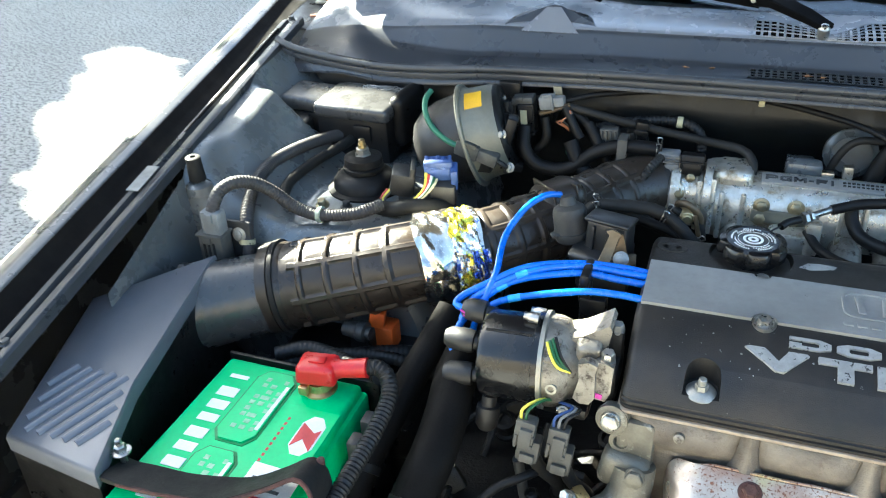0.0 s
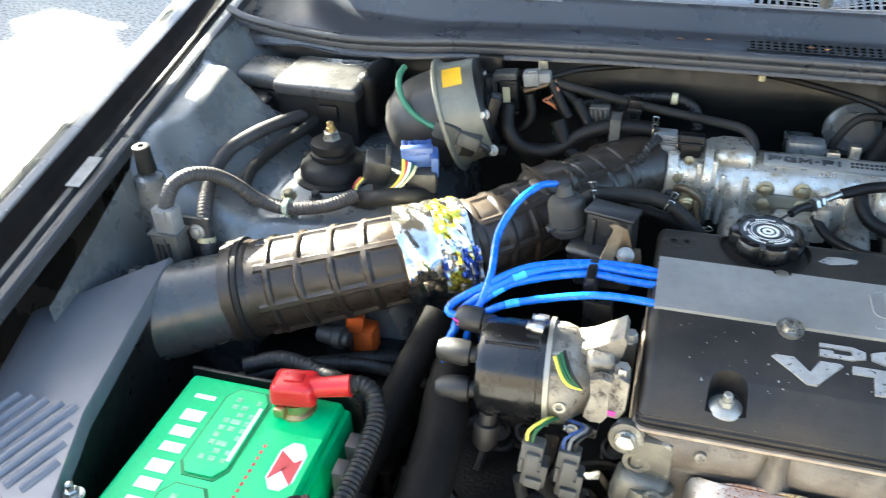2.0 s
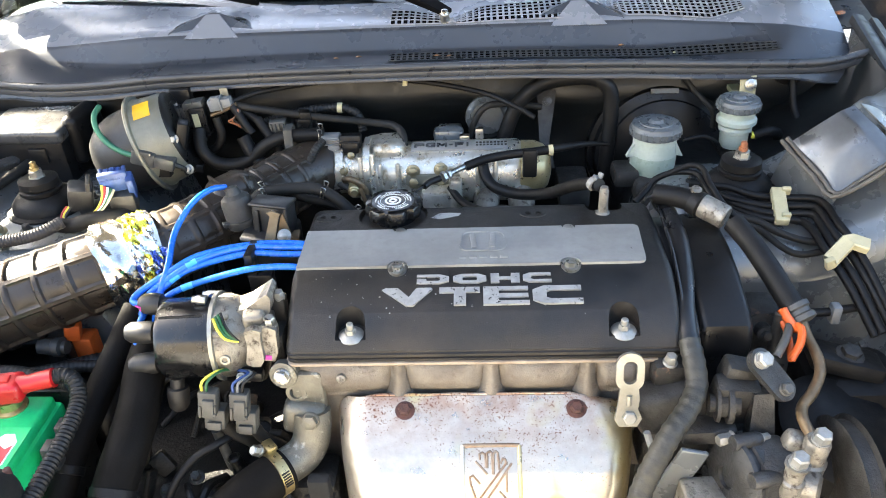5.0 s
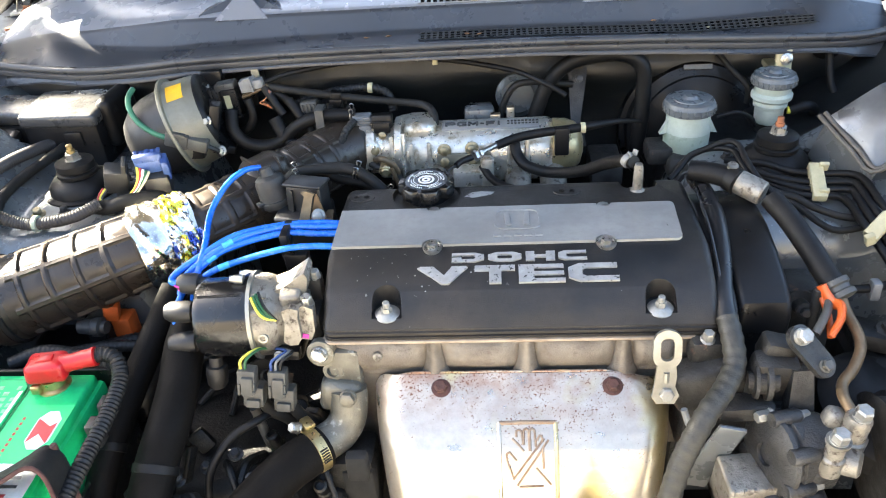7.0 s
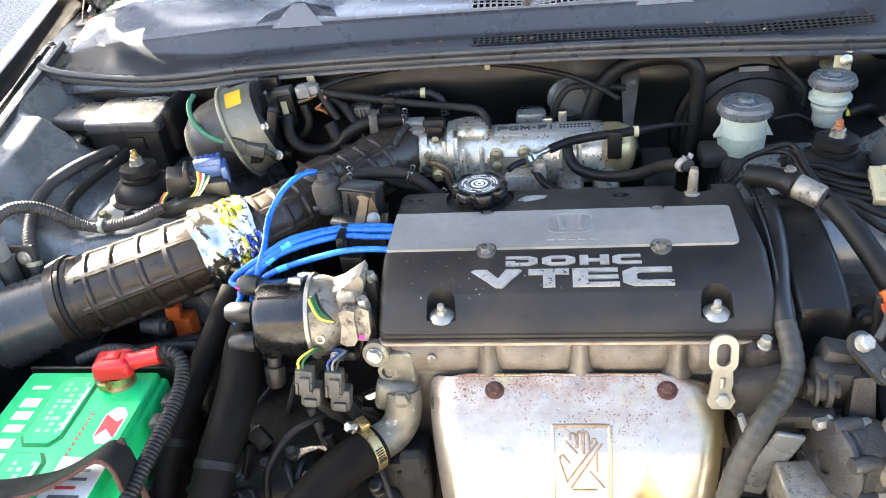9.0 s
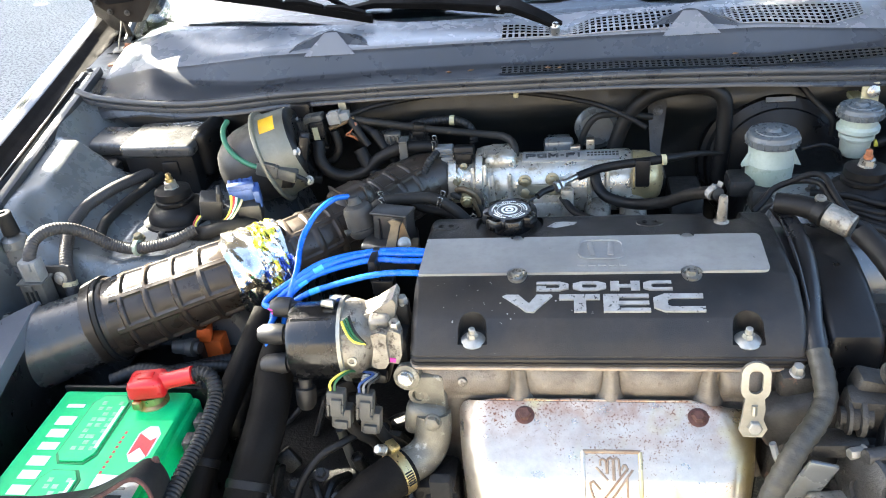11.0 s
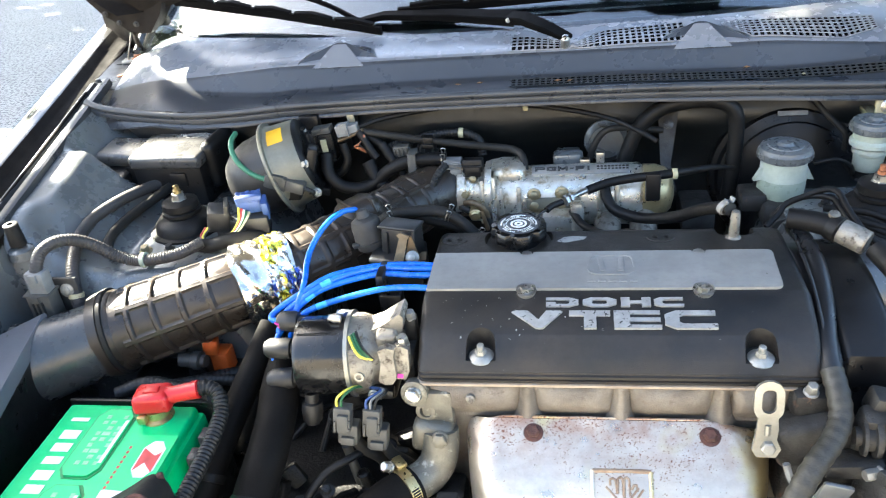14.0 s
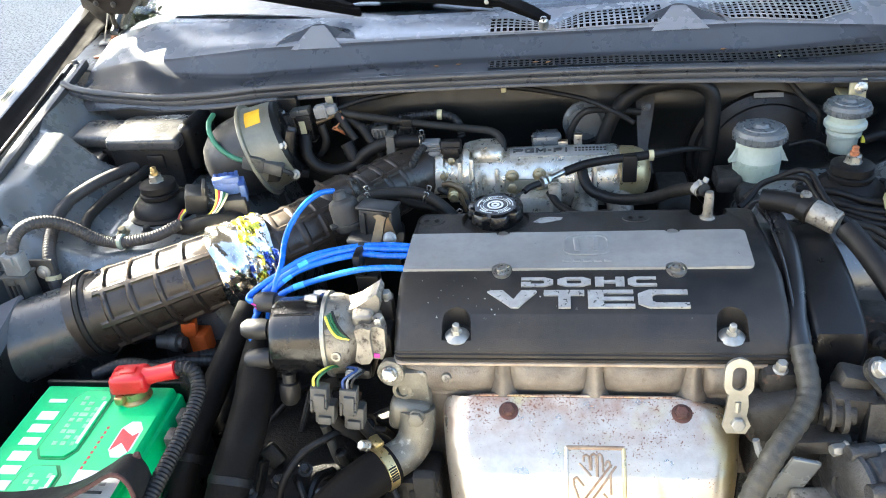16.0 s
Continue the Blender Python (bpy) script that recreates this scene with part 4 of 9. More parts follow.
wiper("wiper", (-0.037, 0.455, 1.042), (-0.135, 0.535, 1.066), [(-0.25, 0.560, 1.072), (-0.366, 0.575, 1.074), (-0.415, 0.580, 1.066)], [(-0.504, 0.62, 1.099), (-0.647, 0.66, 1.133)],
      (-0.80, 0.640, 1.112), (-0.366, 0.538, 1.056), "black wiper with a bright pivot nut on the screen")
wiper("wiper", (0.545, 0.505, 1.045), (0.40, 0.575, 1.088), [(0.26, 0.580, 1.091), (0.13, 0.585, 1.094), (0.08, 0.60, 1.10)], [(0.02, 0.615, 1.108), (-0.04, 0.63, 1.118)],
      (-0.34, 0.583, 1.078), (0.235, 0.597, 1.086), "black wiper resting low on the screen")


# ---- wheels, added bounce wall and shade trees, all out of sight ----
for x in (MID - 0.76, MID + 0.76):
    for y in (-0.02, 2.6):
        g = shape()
        lathe(g, (x - 0.09, y, 0.30), (1, 0, 0), [(0, 0.19), (0.0, 0.28), (0.02, 0.298), (0.04, 0.3), (0.14, 0.3), (0.16, 0.298), (0.18, 0.28), (0.18, 0.19)], 40)
        wheel = part("tyre", g, M_RUBBER, car, "black tyre")
        g = shape()
        lathe(g, (x - 0.07, y, 0.30), (1, 0, 0), [(0, 0.0), (0, 0.19), (0.14, 0.19), (0.14, 0.0)], 30)
        part("rim", g, M_ALU, wheel)
# no wall is in view; this one is added as a sunlit reflector
M_BOUNCE = mat("tan_bounce_wall", (0.23, 0.20, 0.162), (0.185, 0.16, 0.13), rough=0.9, scale=2.0, bump=0.5, bscale=60)
g = shape()
rbox(g, (0.0, -6.2, 1.6), (14.0, 0.25, 3.2), 0.01)
solo("wall_front", g, M_BOUNCE, "unseen tan wall added to bounce light into the bay", "wall", kind="structure")

# not in view; added to block the sun over bay and drive
tree = thing("tree", (-13.2, 9.4, 0.0), "unseen broad tree added to shade the drive", "tree")
g = shape()
tube(g, [(-13.2, 9.4, -0.05), (-13.1, 9.4, 1.8), (-12.9, 9.2, 3.8), (-12.6, 8.9, 6.0)], lambda t: 0.34 - 0.16 * t, 14, 0.3)
for q in ([(-12.9, 9.2, 3.8), (-11.4, 8.6, 5.2), (-9.6, 7.6, 6.2)], [(-12.6, 8.9, 6.0), (-13.4, 11.0, 6.8), (-14.2, 13.0, 7.2)], [(-12.9, 9.2, 4.2), (-12.4, 7.0, 5.6), (-11.8, 5.0, 6.4)], [(-12.6, 8.9, 6.0), (-14.6, 8.4, 6.8), (-16.4, 8.0, 7.2)]):
    tube(g, q, lambda t: 0.13 - 0.10 * t, 10, 0.3)
part("trunk", g, M_BARK, tree)
# second added tree, out of view, trims the sun into small patches
sapling = thing("tree", (-4.7, 1.2, 0.0), "unseen young tree added to shape the sun on the wing", "tree")
g = shape()
tube(g, [(-4.7, 1.2, -0.05), (-4.66, 1.22, 0.9), (-4.4, 1.3, 1.8), (-3.7, 1.35, 2.5)], lambda t: 0.055 - 0.03 * t, 10, 0.15)
for q in ([(-4.4, 1.3, 1.8), (-3.9, 1.0, 2.4), (-3.2, 0.8, 2.7)], [(-3.7, 1.35, 2.5), (-3.1, 1.5, 2.75), (-2.7, 1.6, 2.85)]):
    tube(g, q, lambda t: 0.025 - 0.018 * t, 8, 0.15)
part("trunk", g, M_BARK, sapling)


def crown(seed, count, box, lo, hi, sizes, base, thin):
    """Leaves between lo and hi metres towards the sun, with gaps aimed at chosen sunlit spots."""
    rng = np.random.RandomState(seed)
    # gaps aimed so that sun lands on the intake hose
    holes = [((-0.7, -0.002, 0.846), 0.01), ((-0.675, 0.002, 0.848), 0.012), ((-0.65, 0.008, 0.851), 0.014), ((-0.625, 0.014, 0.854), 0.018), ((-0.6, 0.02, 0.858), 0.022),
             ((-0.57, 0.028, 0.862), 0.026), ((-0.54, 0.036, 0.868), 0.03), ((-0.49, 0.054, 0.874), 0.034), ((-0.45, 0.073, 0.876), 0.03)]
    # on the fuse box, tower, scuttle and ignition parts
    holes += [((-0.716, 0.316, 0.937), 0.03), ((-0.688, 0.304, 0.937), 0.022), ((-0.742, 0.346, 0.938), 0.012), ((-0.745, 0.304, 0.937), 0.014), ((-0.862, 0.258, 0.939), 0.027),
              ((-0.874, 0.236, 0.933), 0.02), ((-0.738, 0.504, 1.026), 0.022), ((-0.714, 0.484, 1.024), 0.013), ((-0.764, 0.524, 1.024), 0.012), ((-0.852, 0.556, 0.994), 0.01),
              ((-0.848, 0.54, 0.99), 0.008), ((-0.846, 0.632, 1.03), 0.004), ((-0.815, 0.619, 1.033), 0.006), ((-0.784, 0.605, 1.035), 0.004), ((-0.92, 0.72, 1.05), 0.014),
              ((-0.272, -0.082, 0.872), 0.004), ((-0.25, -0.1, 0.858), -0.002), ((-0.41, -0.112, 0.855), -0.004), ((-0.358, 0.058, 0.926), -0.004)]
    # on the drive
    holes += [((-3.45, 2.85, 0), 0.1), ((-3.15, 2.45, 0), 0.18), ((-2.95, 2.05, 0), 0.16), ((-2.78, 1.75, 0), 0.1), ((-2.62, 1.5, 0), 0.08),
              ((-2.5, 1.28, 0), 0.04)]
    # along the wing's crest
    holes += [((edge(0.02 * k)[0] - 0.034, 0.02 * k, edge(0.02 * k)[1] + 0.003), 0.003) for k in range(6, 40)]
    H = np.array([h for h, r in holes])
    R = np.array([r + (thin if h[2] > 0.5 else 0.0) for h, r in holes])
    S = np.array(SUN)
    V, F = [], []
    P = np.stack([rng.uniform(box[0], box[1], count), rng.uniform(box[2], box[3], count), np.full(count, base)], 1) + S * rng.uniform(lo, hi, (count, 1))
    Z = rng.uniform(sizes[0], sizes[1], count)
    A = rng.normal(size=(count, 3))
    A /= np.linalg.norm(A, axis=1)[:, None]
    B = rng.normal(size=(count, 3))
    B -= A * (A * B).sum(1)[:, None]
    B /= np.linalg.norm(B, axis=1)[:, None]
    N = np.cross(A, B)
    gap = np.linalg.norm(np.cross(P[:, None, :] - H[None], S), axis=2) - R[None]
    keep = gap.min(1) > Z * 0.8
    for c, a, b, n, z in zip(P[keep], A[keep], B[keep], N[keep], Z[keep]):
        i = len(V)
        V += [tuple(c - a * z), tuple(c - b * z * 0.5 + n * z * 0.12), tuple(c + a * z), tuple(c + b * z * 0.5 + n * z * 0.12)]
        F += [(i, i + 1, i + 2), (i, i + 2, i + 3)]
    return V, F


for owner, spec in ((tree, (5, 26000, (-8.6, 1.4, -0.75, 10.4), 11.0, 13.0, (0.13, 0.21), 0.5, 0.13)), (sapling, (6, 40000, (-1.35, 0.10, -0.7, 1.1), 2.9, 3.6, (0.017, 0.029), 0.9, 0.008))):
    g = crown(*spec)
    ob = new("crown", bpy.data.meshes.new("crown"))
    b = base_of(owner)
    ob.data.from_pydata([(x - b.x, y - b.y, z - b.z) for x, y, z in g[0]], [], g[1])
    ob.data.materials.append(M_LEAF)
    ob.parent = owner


# unseen tree added behind the car so the cowl mirrors something dark
dense = thing("tree", (6.4, 11.0, 0.0), "dense unseen tree added behind the car for its dark reflection", "tree")
g = shape()
tube(g, [(6.4, 11.0, -0.05), (6.45, 11.0, 2.0), (6.3, 11.1, 4.2), (6.4, 11.0, 6.4)], lambda t: 0.30 - 0.18 * t, 12, 0.3)
for q in ([(6.4, 11.0, 2.8), (5.0, 10.6, 4.0), (3.6, 10.4, 5.0)], [(6.3, 11.1, 4.2), (7.8, 11.6, 5.4), (9.2, 12.0, 6.2)], [(6.4, 11.0, 3.4), (6.0, 9.8, 5.0), (5.4, 8.8, 6.0)]):
    tube(g, q, lambda t: 0.11 - 0.08 * t, 8, 0.3)
part("trunk", g, M_BARK, dense)
rs = np.random.RandomState(9)
V, F = [], []
for k in range(46):
    c = np.array([6.4, 11.0, 5.6]) + rs.normal(size=3) * np.array([1.7, 1.3, 1.6])
    for j in range(150):
        p = c + rs.normal(size=3) * 0.42
        a, b = rs.normal(size=3), rs.normal(size=3)
        a, b = a / np.linalg.norm(a) * 0.17, b / np.linalg.norm(b) * 0.09
        i = len(V)
        V += [tuple(p - a), tuple(p - b), tuple(p + a), tuple(p + b)]
        F += [(i, i + 1, i + 2), (i, i + 2, i + 3)]
part("crown", (V, F), M_LEAF, dense)


# ---- engine: cover, head, shield ----
FACE = [(-0.150, 0.817), (-0.153, 0.819), (-0.1535, 0.8225), (-0.1515, 0.8235), (-0.1515, 0.8245), (-0.1535, 0.8255), (-0.1535, 0.829), (-0.1512, 0.830), (-0.1508, 0.8312), (-0.1515, 0.8325), (-0.149, 0.8365), (-0.142, 0.846), (-0.133, 0.8555), (-0.122, 0.8655), (-0.110, 0.8715), (-0.066, 0.8855), (-0.058, 0.887),
        (0.026, 0.8875), (0.085, 0.8855), (0.097, 0.880), (0.103, 0.868), (0.106, 0.817)]


def sweep_x(g, prof, x0, x1, r=0.006):
    """A closed profile in (y, z) drawn along x, its ends rounded off."""
    cy = sum(p[0] for p in prof) / len(prof)
    zmin = min(p[1] for p in prof)
    n = len(prof)
    ends = [(r * (1 - math.cos(math.pi / 2 * k / 4)), r * (1 - math.sin(math.pi / 2 * k / 4))) for k in range(5)]
    st = [(x0 + a, b) for a, b in ends] + [(x1 - a, b) for a, b in reversed(ends)]
    k0 = len(g[0])
    for x, inset in st:
        for y, z in prof:
            dy = inset if y < cy else -inset
            g[0].append((x, y + dy, z - (inset if z > zmin + 0.02 else 0)))
    for j in range(len(st) - 1):
        for i in range(n):
            a, b = k0 + j * n + i, k0 + j * n + (i + 1) % n
            g[1].append((a, b, b + n, a + n))
    g[1].append(tuple(k0 + i for i in reversed(range(n))))
    e = k0 + (len(st) - 1) * n
    g[1].append(tuple(e + i for i in range(n)))


cover = thing("valve_cover", (0.0, 0.0, 0.817), "black crinkle-painted valve cover with a silver strip and worn lettering", "engine cover")
g = shape()
sweep_x(g, FACE, -0.212, 0.240, 0.010)
cuts = []
for x in (-0.136, 0.175):
    c = shape()
    ring = [(0.0165 * math.cos(a), 0.0165 * math.sin(a)) for a in [math.pi * k / 14 for k in range(15)]] + [(-0.0175, -0.012), (-0.014, -0.030), (0.014, -0.030), (0.0175, -0.012)]
    add(c, [(x + a, -0.131 + b, 0.8445 + 0.10 * min(0.0, b)) for a, b in ring] + [(x + a * 1.15, -0.131 + b * 1.1, 0.93) for a, b in ring],
        [tuple(reversed(range(19))), tuple(range(19, 38))] + [(k, (k + 1) % 19, 19 + (k + 1) % 19, 19 + k) for k in range(19)])
    cuts.append(c)
c = shape()
lathe(c, (-0.101, 0.070, 0.8785), (0, 0, 1), [(0, 0.044), (0.03, 0.052)], 36)
cuts.append(c)
c = shape()
rbox(c, (0.180, 0.098, 0.875), (0.048, 0.062, 0.05), 0.012)
cuts.append(c)
cbody = part("cover_body", carved(g, cuts), M_COVER, cover, angle=28)

# silver strip with scalloped screw notches
def strip_outline():
    pts = [(-0.208, -0.0615)]
    def notch(x, r, sgn, y):
        return [(x - sgn * r * math.cos(math.pi * k / 10), y + sgn * r * 0.95 * math.sin(math.pi * k / 10)) for k in range(11)]
    pts += notch(-0.085, 0.0125, 1, -0.0615) + notch(0.1215, 0.0125, 1, -0.0615)
    pts += [(0.203 + 0.008 * math.sin(a), -0.0535 - 0.008 * math.cos(a)) for a in (0, 0.4, 0.8, 1.2, 1.57)]
    pts += [(0.203 + 0.008 * math.cos(a) + 0.003, 0.0155 + 0.008 * math.sin(a)) for a in (0, 0.4, 0.8, 1.2, 1.57)]
    pts += notch(0.127, 0.009, -1, 0.0235) + notch(-0.088, 0.009, -1, 0.0235)
    pts += [(-0.208, 0.0235)]
    return pts


g = shape()
prism(g, strip_outline(), (0, 0, 0.8865), (1, 0, 0), (0, 1, 0.012), 0.004)
strip = part("silver_strip", g, M_PLATE, cover, "satin silver trim strip", angle=30)
# emblem outline and wordmark as plain raised shapes
g = shape()
OX, OY, ZT = 0.018, -0.010, 0.8918
for r0, r1 in ((0.029, 0.0262),):
    outer, inner = [], []
    for k in range(40):
        t = 2 * math.pi * k / 40
        cx, sy = math.copysign(abs(math.cos(t)) ** 0.45, math.cos(t)), math.copysign(abs(math.sin(t)) ** 0.45, math.sin(t))
        outer.append((OX + cx * r0, OY + sy * 0.024, ZT - 0.0012))
        inner.append((OX + cx * r1, OY + sy * 0.0212, ZT - 0.0012))
    k0 = len(g[0])
    g[0].extend(outer + inner)
    g[0].extend([(x, y, z + 0.0016) for x, y, z in outer + inner])
    for k in range(40):
        j = (k + 1) % 40
        g[1].extend([(k0 + 80 + k, k0 + 80 + j, k0 + 120 + j, k0 + 120 + k), (k0 + k, k0 + j, k0 + 80 + j, k0 + 80 + k), (k0 + 40 + j, k0 + 40 + k, k0 + 120 + k, k0 + 120 + j)])
rbox(g, (OX - 0.012, OY, ZT), (0.007, 0.032, 0.0018), 0.0006, (0, 0, 4))
rbox(g, (OX + 0.012, OY, ZT), (0.007, 0.032, 0.0018), 0.0006, (0, 0, -4))
part("emblem", g, M_PLATE, strip, "plain embossed emblem")
g = shape()
for k in range(5):
    rbox(g, (-0.007 + k * 0.0125, -0.046, 0.8905), (0.009, 0.005, 0.0012), 0.0004)
part("embossed_marks", g, M_PLATE, strip)

# strip screws
for x, y in ((-0.085, -0.0625), (0.1215, -0.0625)):
    g = shape()
    lathe(g, (x, y, 0.884), (0, -0.1, 1), [(0, 0.0118), (0.004, 0.0118), (0.0045, 0.0095), (0.003, 0.0085)], 24)
    lathe(g, (x, y, 0.886), (0, -0.1, 1), [(0, 0.0068), (0.007, 0.0068), (0.0062, 0.0035), (0.0035, 0.003), (0.0034, 0.0)], 6)
    part("strip_screw", g, M_STEEL, cover, "zinc hex socket screw")
for x, y in ((0.127, 0.022), (-0.088, 0.022)):
    g = shape()
    lathe(g, (x, y, 0.887), (0, 0, 1), [(0, 0.0075), (0.0025, 0.007), (0.003, 0.004)], 16)
    part("strip_screw", g, M_STEEL, cover)

# block letters, each a set of strokes in a unit cell
LETTERS = {
    "D": [[(0, 0), (.72, 0), (1, .25), (1, .75), (.72, 1), (0, 1), (0, .72), (.66, .72), (.72, .66), (.72, .34), (.66, .28), (.3, .28), (.3, .5), (0, .5)]],
    "O": [[(.25, 0), (.75, 0), (1, .25), (1, .75), (.75, 1), (.5, 1), (.5, .72), (.68, .72), (.72, .66), (.72, .34), (.68, .28), (.32, .28), (.28, .34), (.28, .66), (.32, .72), (.5, .72), (.5, 1), (.25, 1), (0, .75), (0, .25)]],
    "H": [[(0, 0), (.3, 0), (.3, .36), (.7, .36), (.7, 0), (1, 0), (1, 1), (.7, 1), (.7, .64), (.3, .64), (.3, 1), (0, 1)]],
    "C": [[(.22, 0), (1, 0), (1, .27), (.36, .27), (.28, .35), (.28, .66), (.36, .74), (.98, .74), (.98, 1), (.22, 1), (0, .78), (0, .22)]],
    "V": [[(.46, 0), (.60, 0), (1, .92), (.96, 1), (.66, 1), (.50, .48), (.26, 1), (0, 1), (-.08, .92)]],
    "T": [[(.36, 0), (.66, 0), (.66, .70), (1, .70), (1, 1), (0, 1), (0, .70), (.36, .70)]],
    "E": [[(0, 0), (1, 0), (1, .2), (.34, .2), (.34, .4), (.98, .4), (.98, .6), (.34, .6), (.34, .8), (.98, .8), (.98, 1), (0, 1)]],
    "P": [[(0, 0), (.25, 0), (.25, .35), (.8, .35), (1, .5), (1, .85), (.8, 1), (0, 1), (0, .8), (.72, .8), (.72, .55), (0, .55)]],
    "G": [[(.22, 0), (1, 0), (1, .55), (.55, .55), (.55, .38), (.74, .38), (.74, .2), (.28, .2), (.25, .8), (1, .8), (1, 1), (.2, 1), (0, .8), (0, .2)]],
    "M": [[(0, 0), (.22, 0), (.22, .6), (.5, .2), (.78, .6), (.78, 0), (1, 0), (1, 1), (.8, 1), (.5, .55), (.2, 1), (0, 1)]],
    "F": [[(0, 0), (.28, 0), (.28, .38), (.9, .38), (.9, .6), (.28, .6), (.28, .78), (1, .78), (1, 1), (0, 1)]],
    "I": [[(.3, 0), (.7, 0), (.7, 1), (.3, 1)]],
    "-": [[(.1, .4), (.9, .4), (.9, .6), (.1, .6)]],
}


def letter(ch, o, u, v, w, h, depth):
    g = shape()
    o = Vector(o)
    for poly in LETTERS[ch]:
        prism(g, [(a * w, b * h) for a, b in poly], o, u, v, depth)
    return g


SL = Vector((0, 0.056, 0.0178)).normalized()
for word, spans, y0, h in (("DOHC", ((-0.061, -0.023), (-0.018, 0.021), (0.026, 0.060), (0.064, 0.097)), -0.0865, 0.0135),
                           ("VTEC", ((-0.097, -0.042), (-0.034, 0.013), (0.017, 0.070), (0.074, 0.131)), -0.1165, 0.0255)):
    for ch, (x0, x1) in zip(word, spans):
        y = y0
        z = 0.8715 + (y + 0.110) * (0.0140 / 0.044)
        part("letter", letter(ch, (x0, y, z - 0.0008), (1, 0, 0), SL, x1 - x0, h, 0.0032), M_LETTER, cover, "silver letter " + ch + " with chipped paint", angle=20)

# long cover bolts in their pockets
for x in (-0.136, 0.175):
    g = shape()
    d = (0, -0.12, 1)
    lathe(g, (x, -0.1345, 0.842), d, [(0, 0.0148), (0.0014, 0.0150), (0.0034, 0.0132), (0.0052, 0.0088), (0.006, 0.0072)], 26)
    lathe(g, (x, -0.1352, 0.8475), d, [(0, 0.0064), (0.006, 0.0064), (0.0068, 0.0058)], 6)
    lathe(g, (x, -0.136, 0.854), d, [(0, 0.0043), (0.007, 0.0040), (0.0078, 0.003)], 14)
    part("cover_nut", g, M_DULL, cover, "dull plated nut on a wide domed washer")
# raised pads and chipped paint on the rear band
for x in (-0.188, 0.085):
    g = shape()
    for q, r in ((0.0, 1.0), (0.003, 0.9)):
        g[0].extend((x + 0.019 * r * math.cos(2 * math.pi * k / 28), 0.063 + 0.0115 * r * math.sin(2 * math.pi * k / 28), 0.8845 + q) for k in range(28))
    g[1].extend((k, (k + 1) % 28, 28 + (k + 1) % 28, 28 + k) for k in range(28))
    g[1].append(tuple(range(28, 56)))
    pad = part("cover_pad", g, M_COVER, cover)
    # black rings stand in for the darkness of two holes
    for k in (-0.007, 0.007):
        g = shape()
        lathe(g, (x + k, 0.063, 0.8872), (0, 0, 1), [(0, 0.0), (0.0, 0.0034), (0.0009, 0.0040), (0.0009, 0.0031), (0.0003, 0.0028), (0.0003, 0)], 16)
        part("pad_hole_mark", g, M_VOID, pad)
g = shape()
prism(g, [(0, 0), (0.012, -0.004), (0.036, 0.004), (0.040, 0.012), (0.022, 0.014), (0.010, 0.012)], (-0.050, 0.058, 0.8858), (1, 0, 0), (0, 1, -0.034), 0.0007)
part("bare_patch", g, M_LETTER, cover, "patch of bare metal where paint is chipped")

# small paint chips near the screw pockets and on the sloping front
rnd = random.Random(11)
for k in range(38):
    x = rnd.gauss(-0.150, 0.026) if k < 22 else rnd.gauss(-0.085, 0.03) if k < 32 else rnd.uniform(-0.20, 0.22)
    y = rnd.uniform(-0.128, -0.072)
    z = 0.8715 + (y + 0.110) * (0.0140 / 0.044) if y > -0.110 else 0.8715 + (y + 0.110) * 0.5
    if abs(x + 0.136) < 0.022 and y < -0.112 or abs(x - 0.175) < 0.022 and y < -0.112:
        continue
    r = rnd.choice((0.0004, 0.0005, 0.0006, 0.0008, 0.0013))
    n = rnd.randint(4, 6)
    g = shape()
    prism(g, [(r * rnd.uniform(0.5, 1.3) * math.cos(2 * math.pi * q / n), r * rnd.uniform(0.4, 1.2) * math.sin(2 * math.pi * q / n)) for q in range(n)], (x, y, z - 0.0003), (1, 0.3 * rnd.uniform(-1, 1), 0), SL if y > -0.110 else (0, 1, 0.5), 0.0007)
    part("paint_chip", g, M_LETTER if k % 3 else M_ZINC, cover)

# oil filler cap
cap = thing("oil_cap", (-0.101, 0.078, 0.882), "black oil filler cap with a printed ring on the valve cover", "oil cap")
g = shape()
for zz, rr, lob in ((0.878, 0.030, 0.0), (0.886, 0.031, 0.0), (0.887, 0.0382, 0.0058), (0.8985, 0.0385, 0.0058), (0.9022, 0.0365, 0.005), (0.9040, 0.030, 0.0), (0.9030, 0.0285, 0.0), (0.9030, 0.0, 0.0)):
    for k in range(72):
        t = 2 * math.pi * k / 72
        q = max(0.0, math.cos(7 * t)) ** 2
        r = rr - lob * q
        g[0].append((-0.101 + r * math.cos(t), 0.078 + r * math.sin(t), zz))
for j in range(7):
    for k in range(72):
        a, b = j * 72 + k, j * 72 + (k + 1) % 72
        g[1].append((a, b, b + 72, a + 72))
g[1].append(tuple(reversed(range(72))))
part("cap_body", g, M_GLOSS, cap, angle=30)
g = shape()
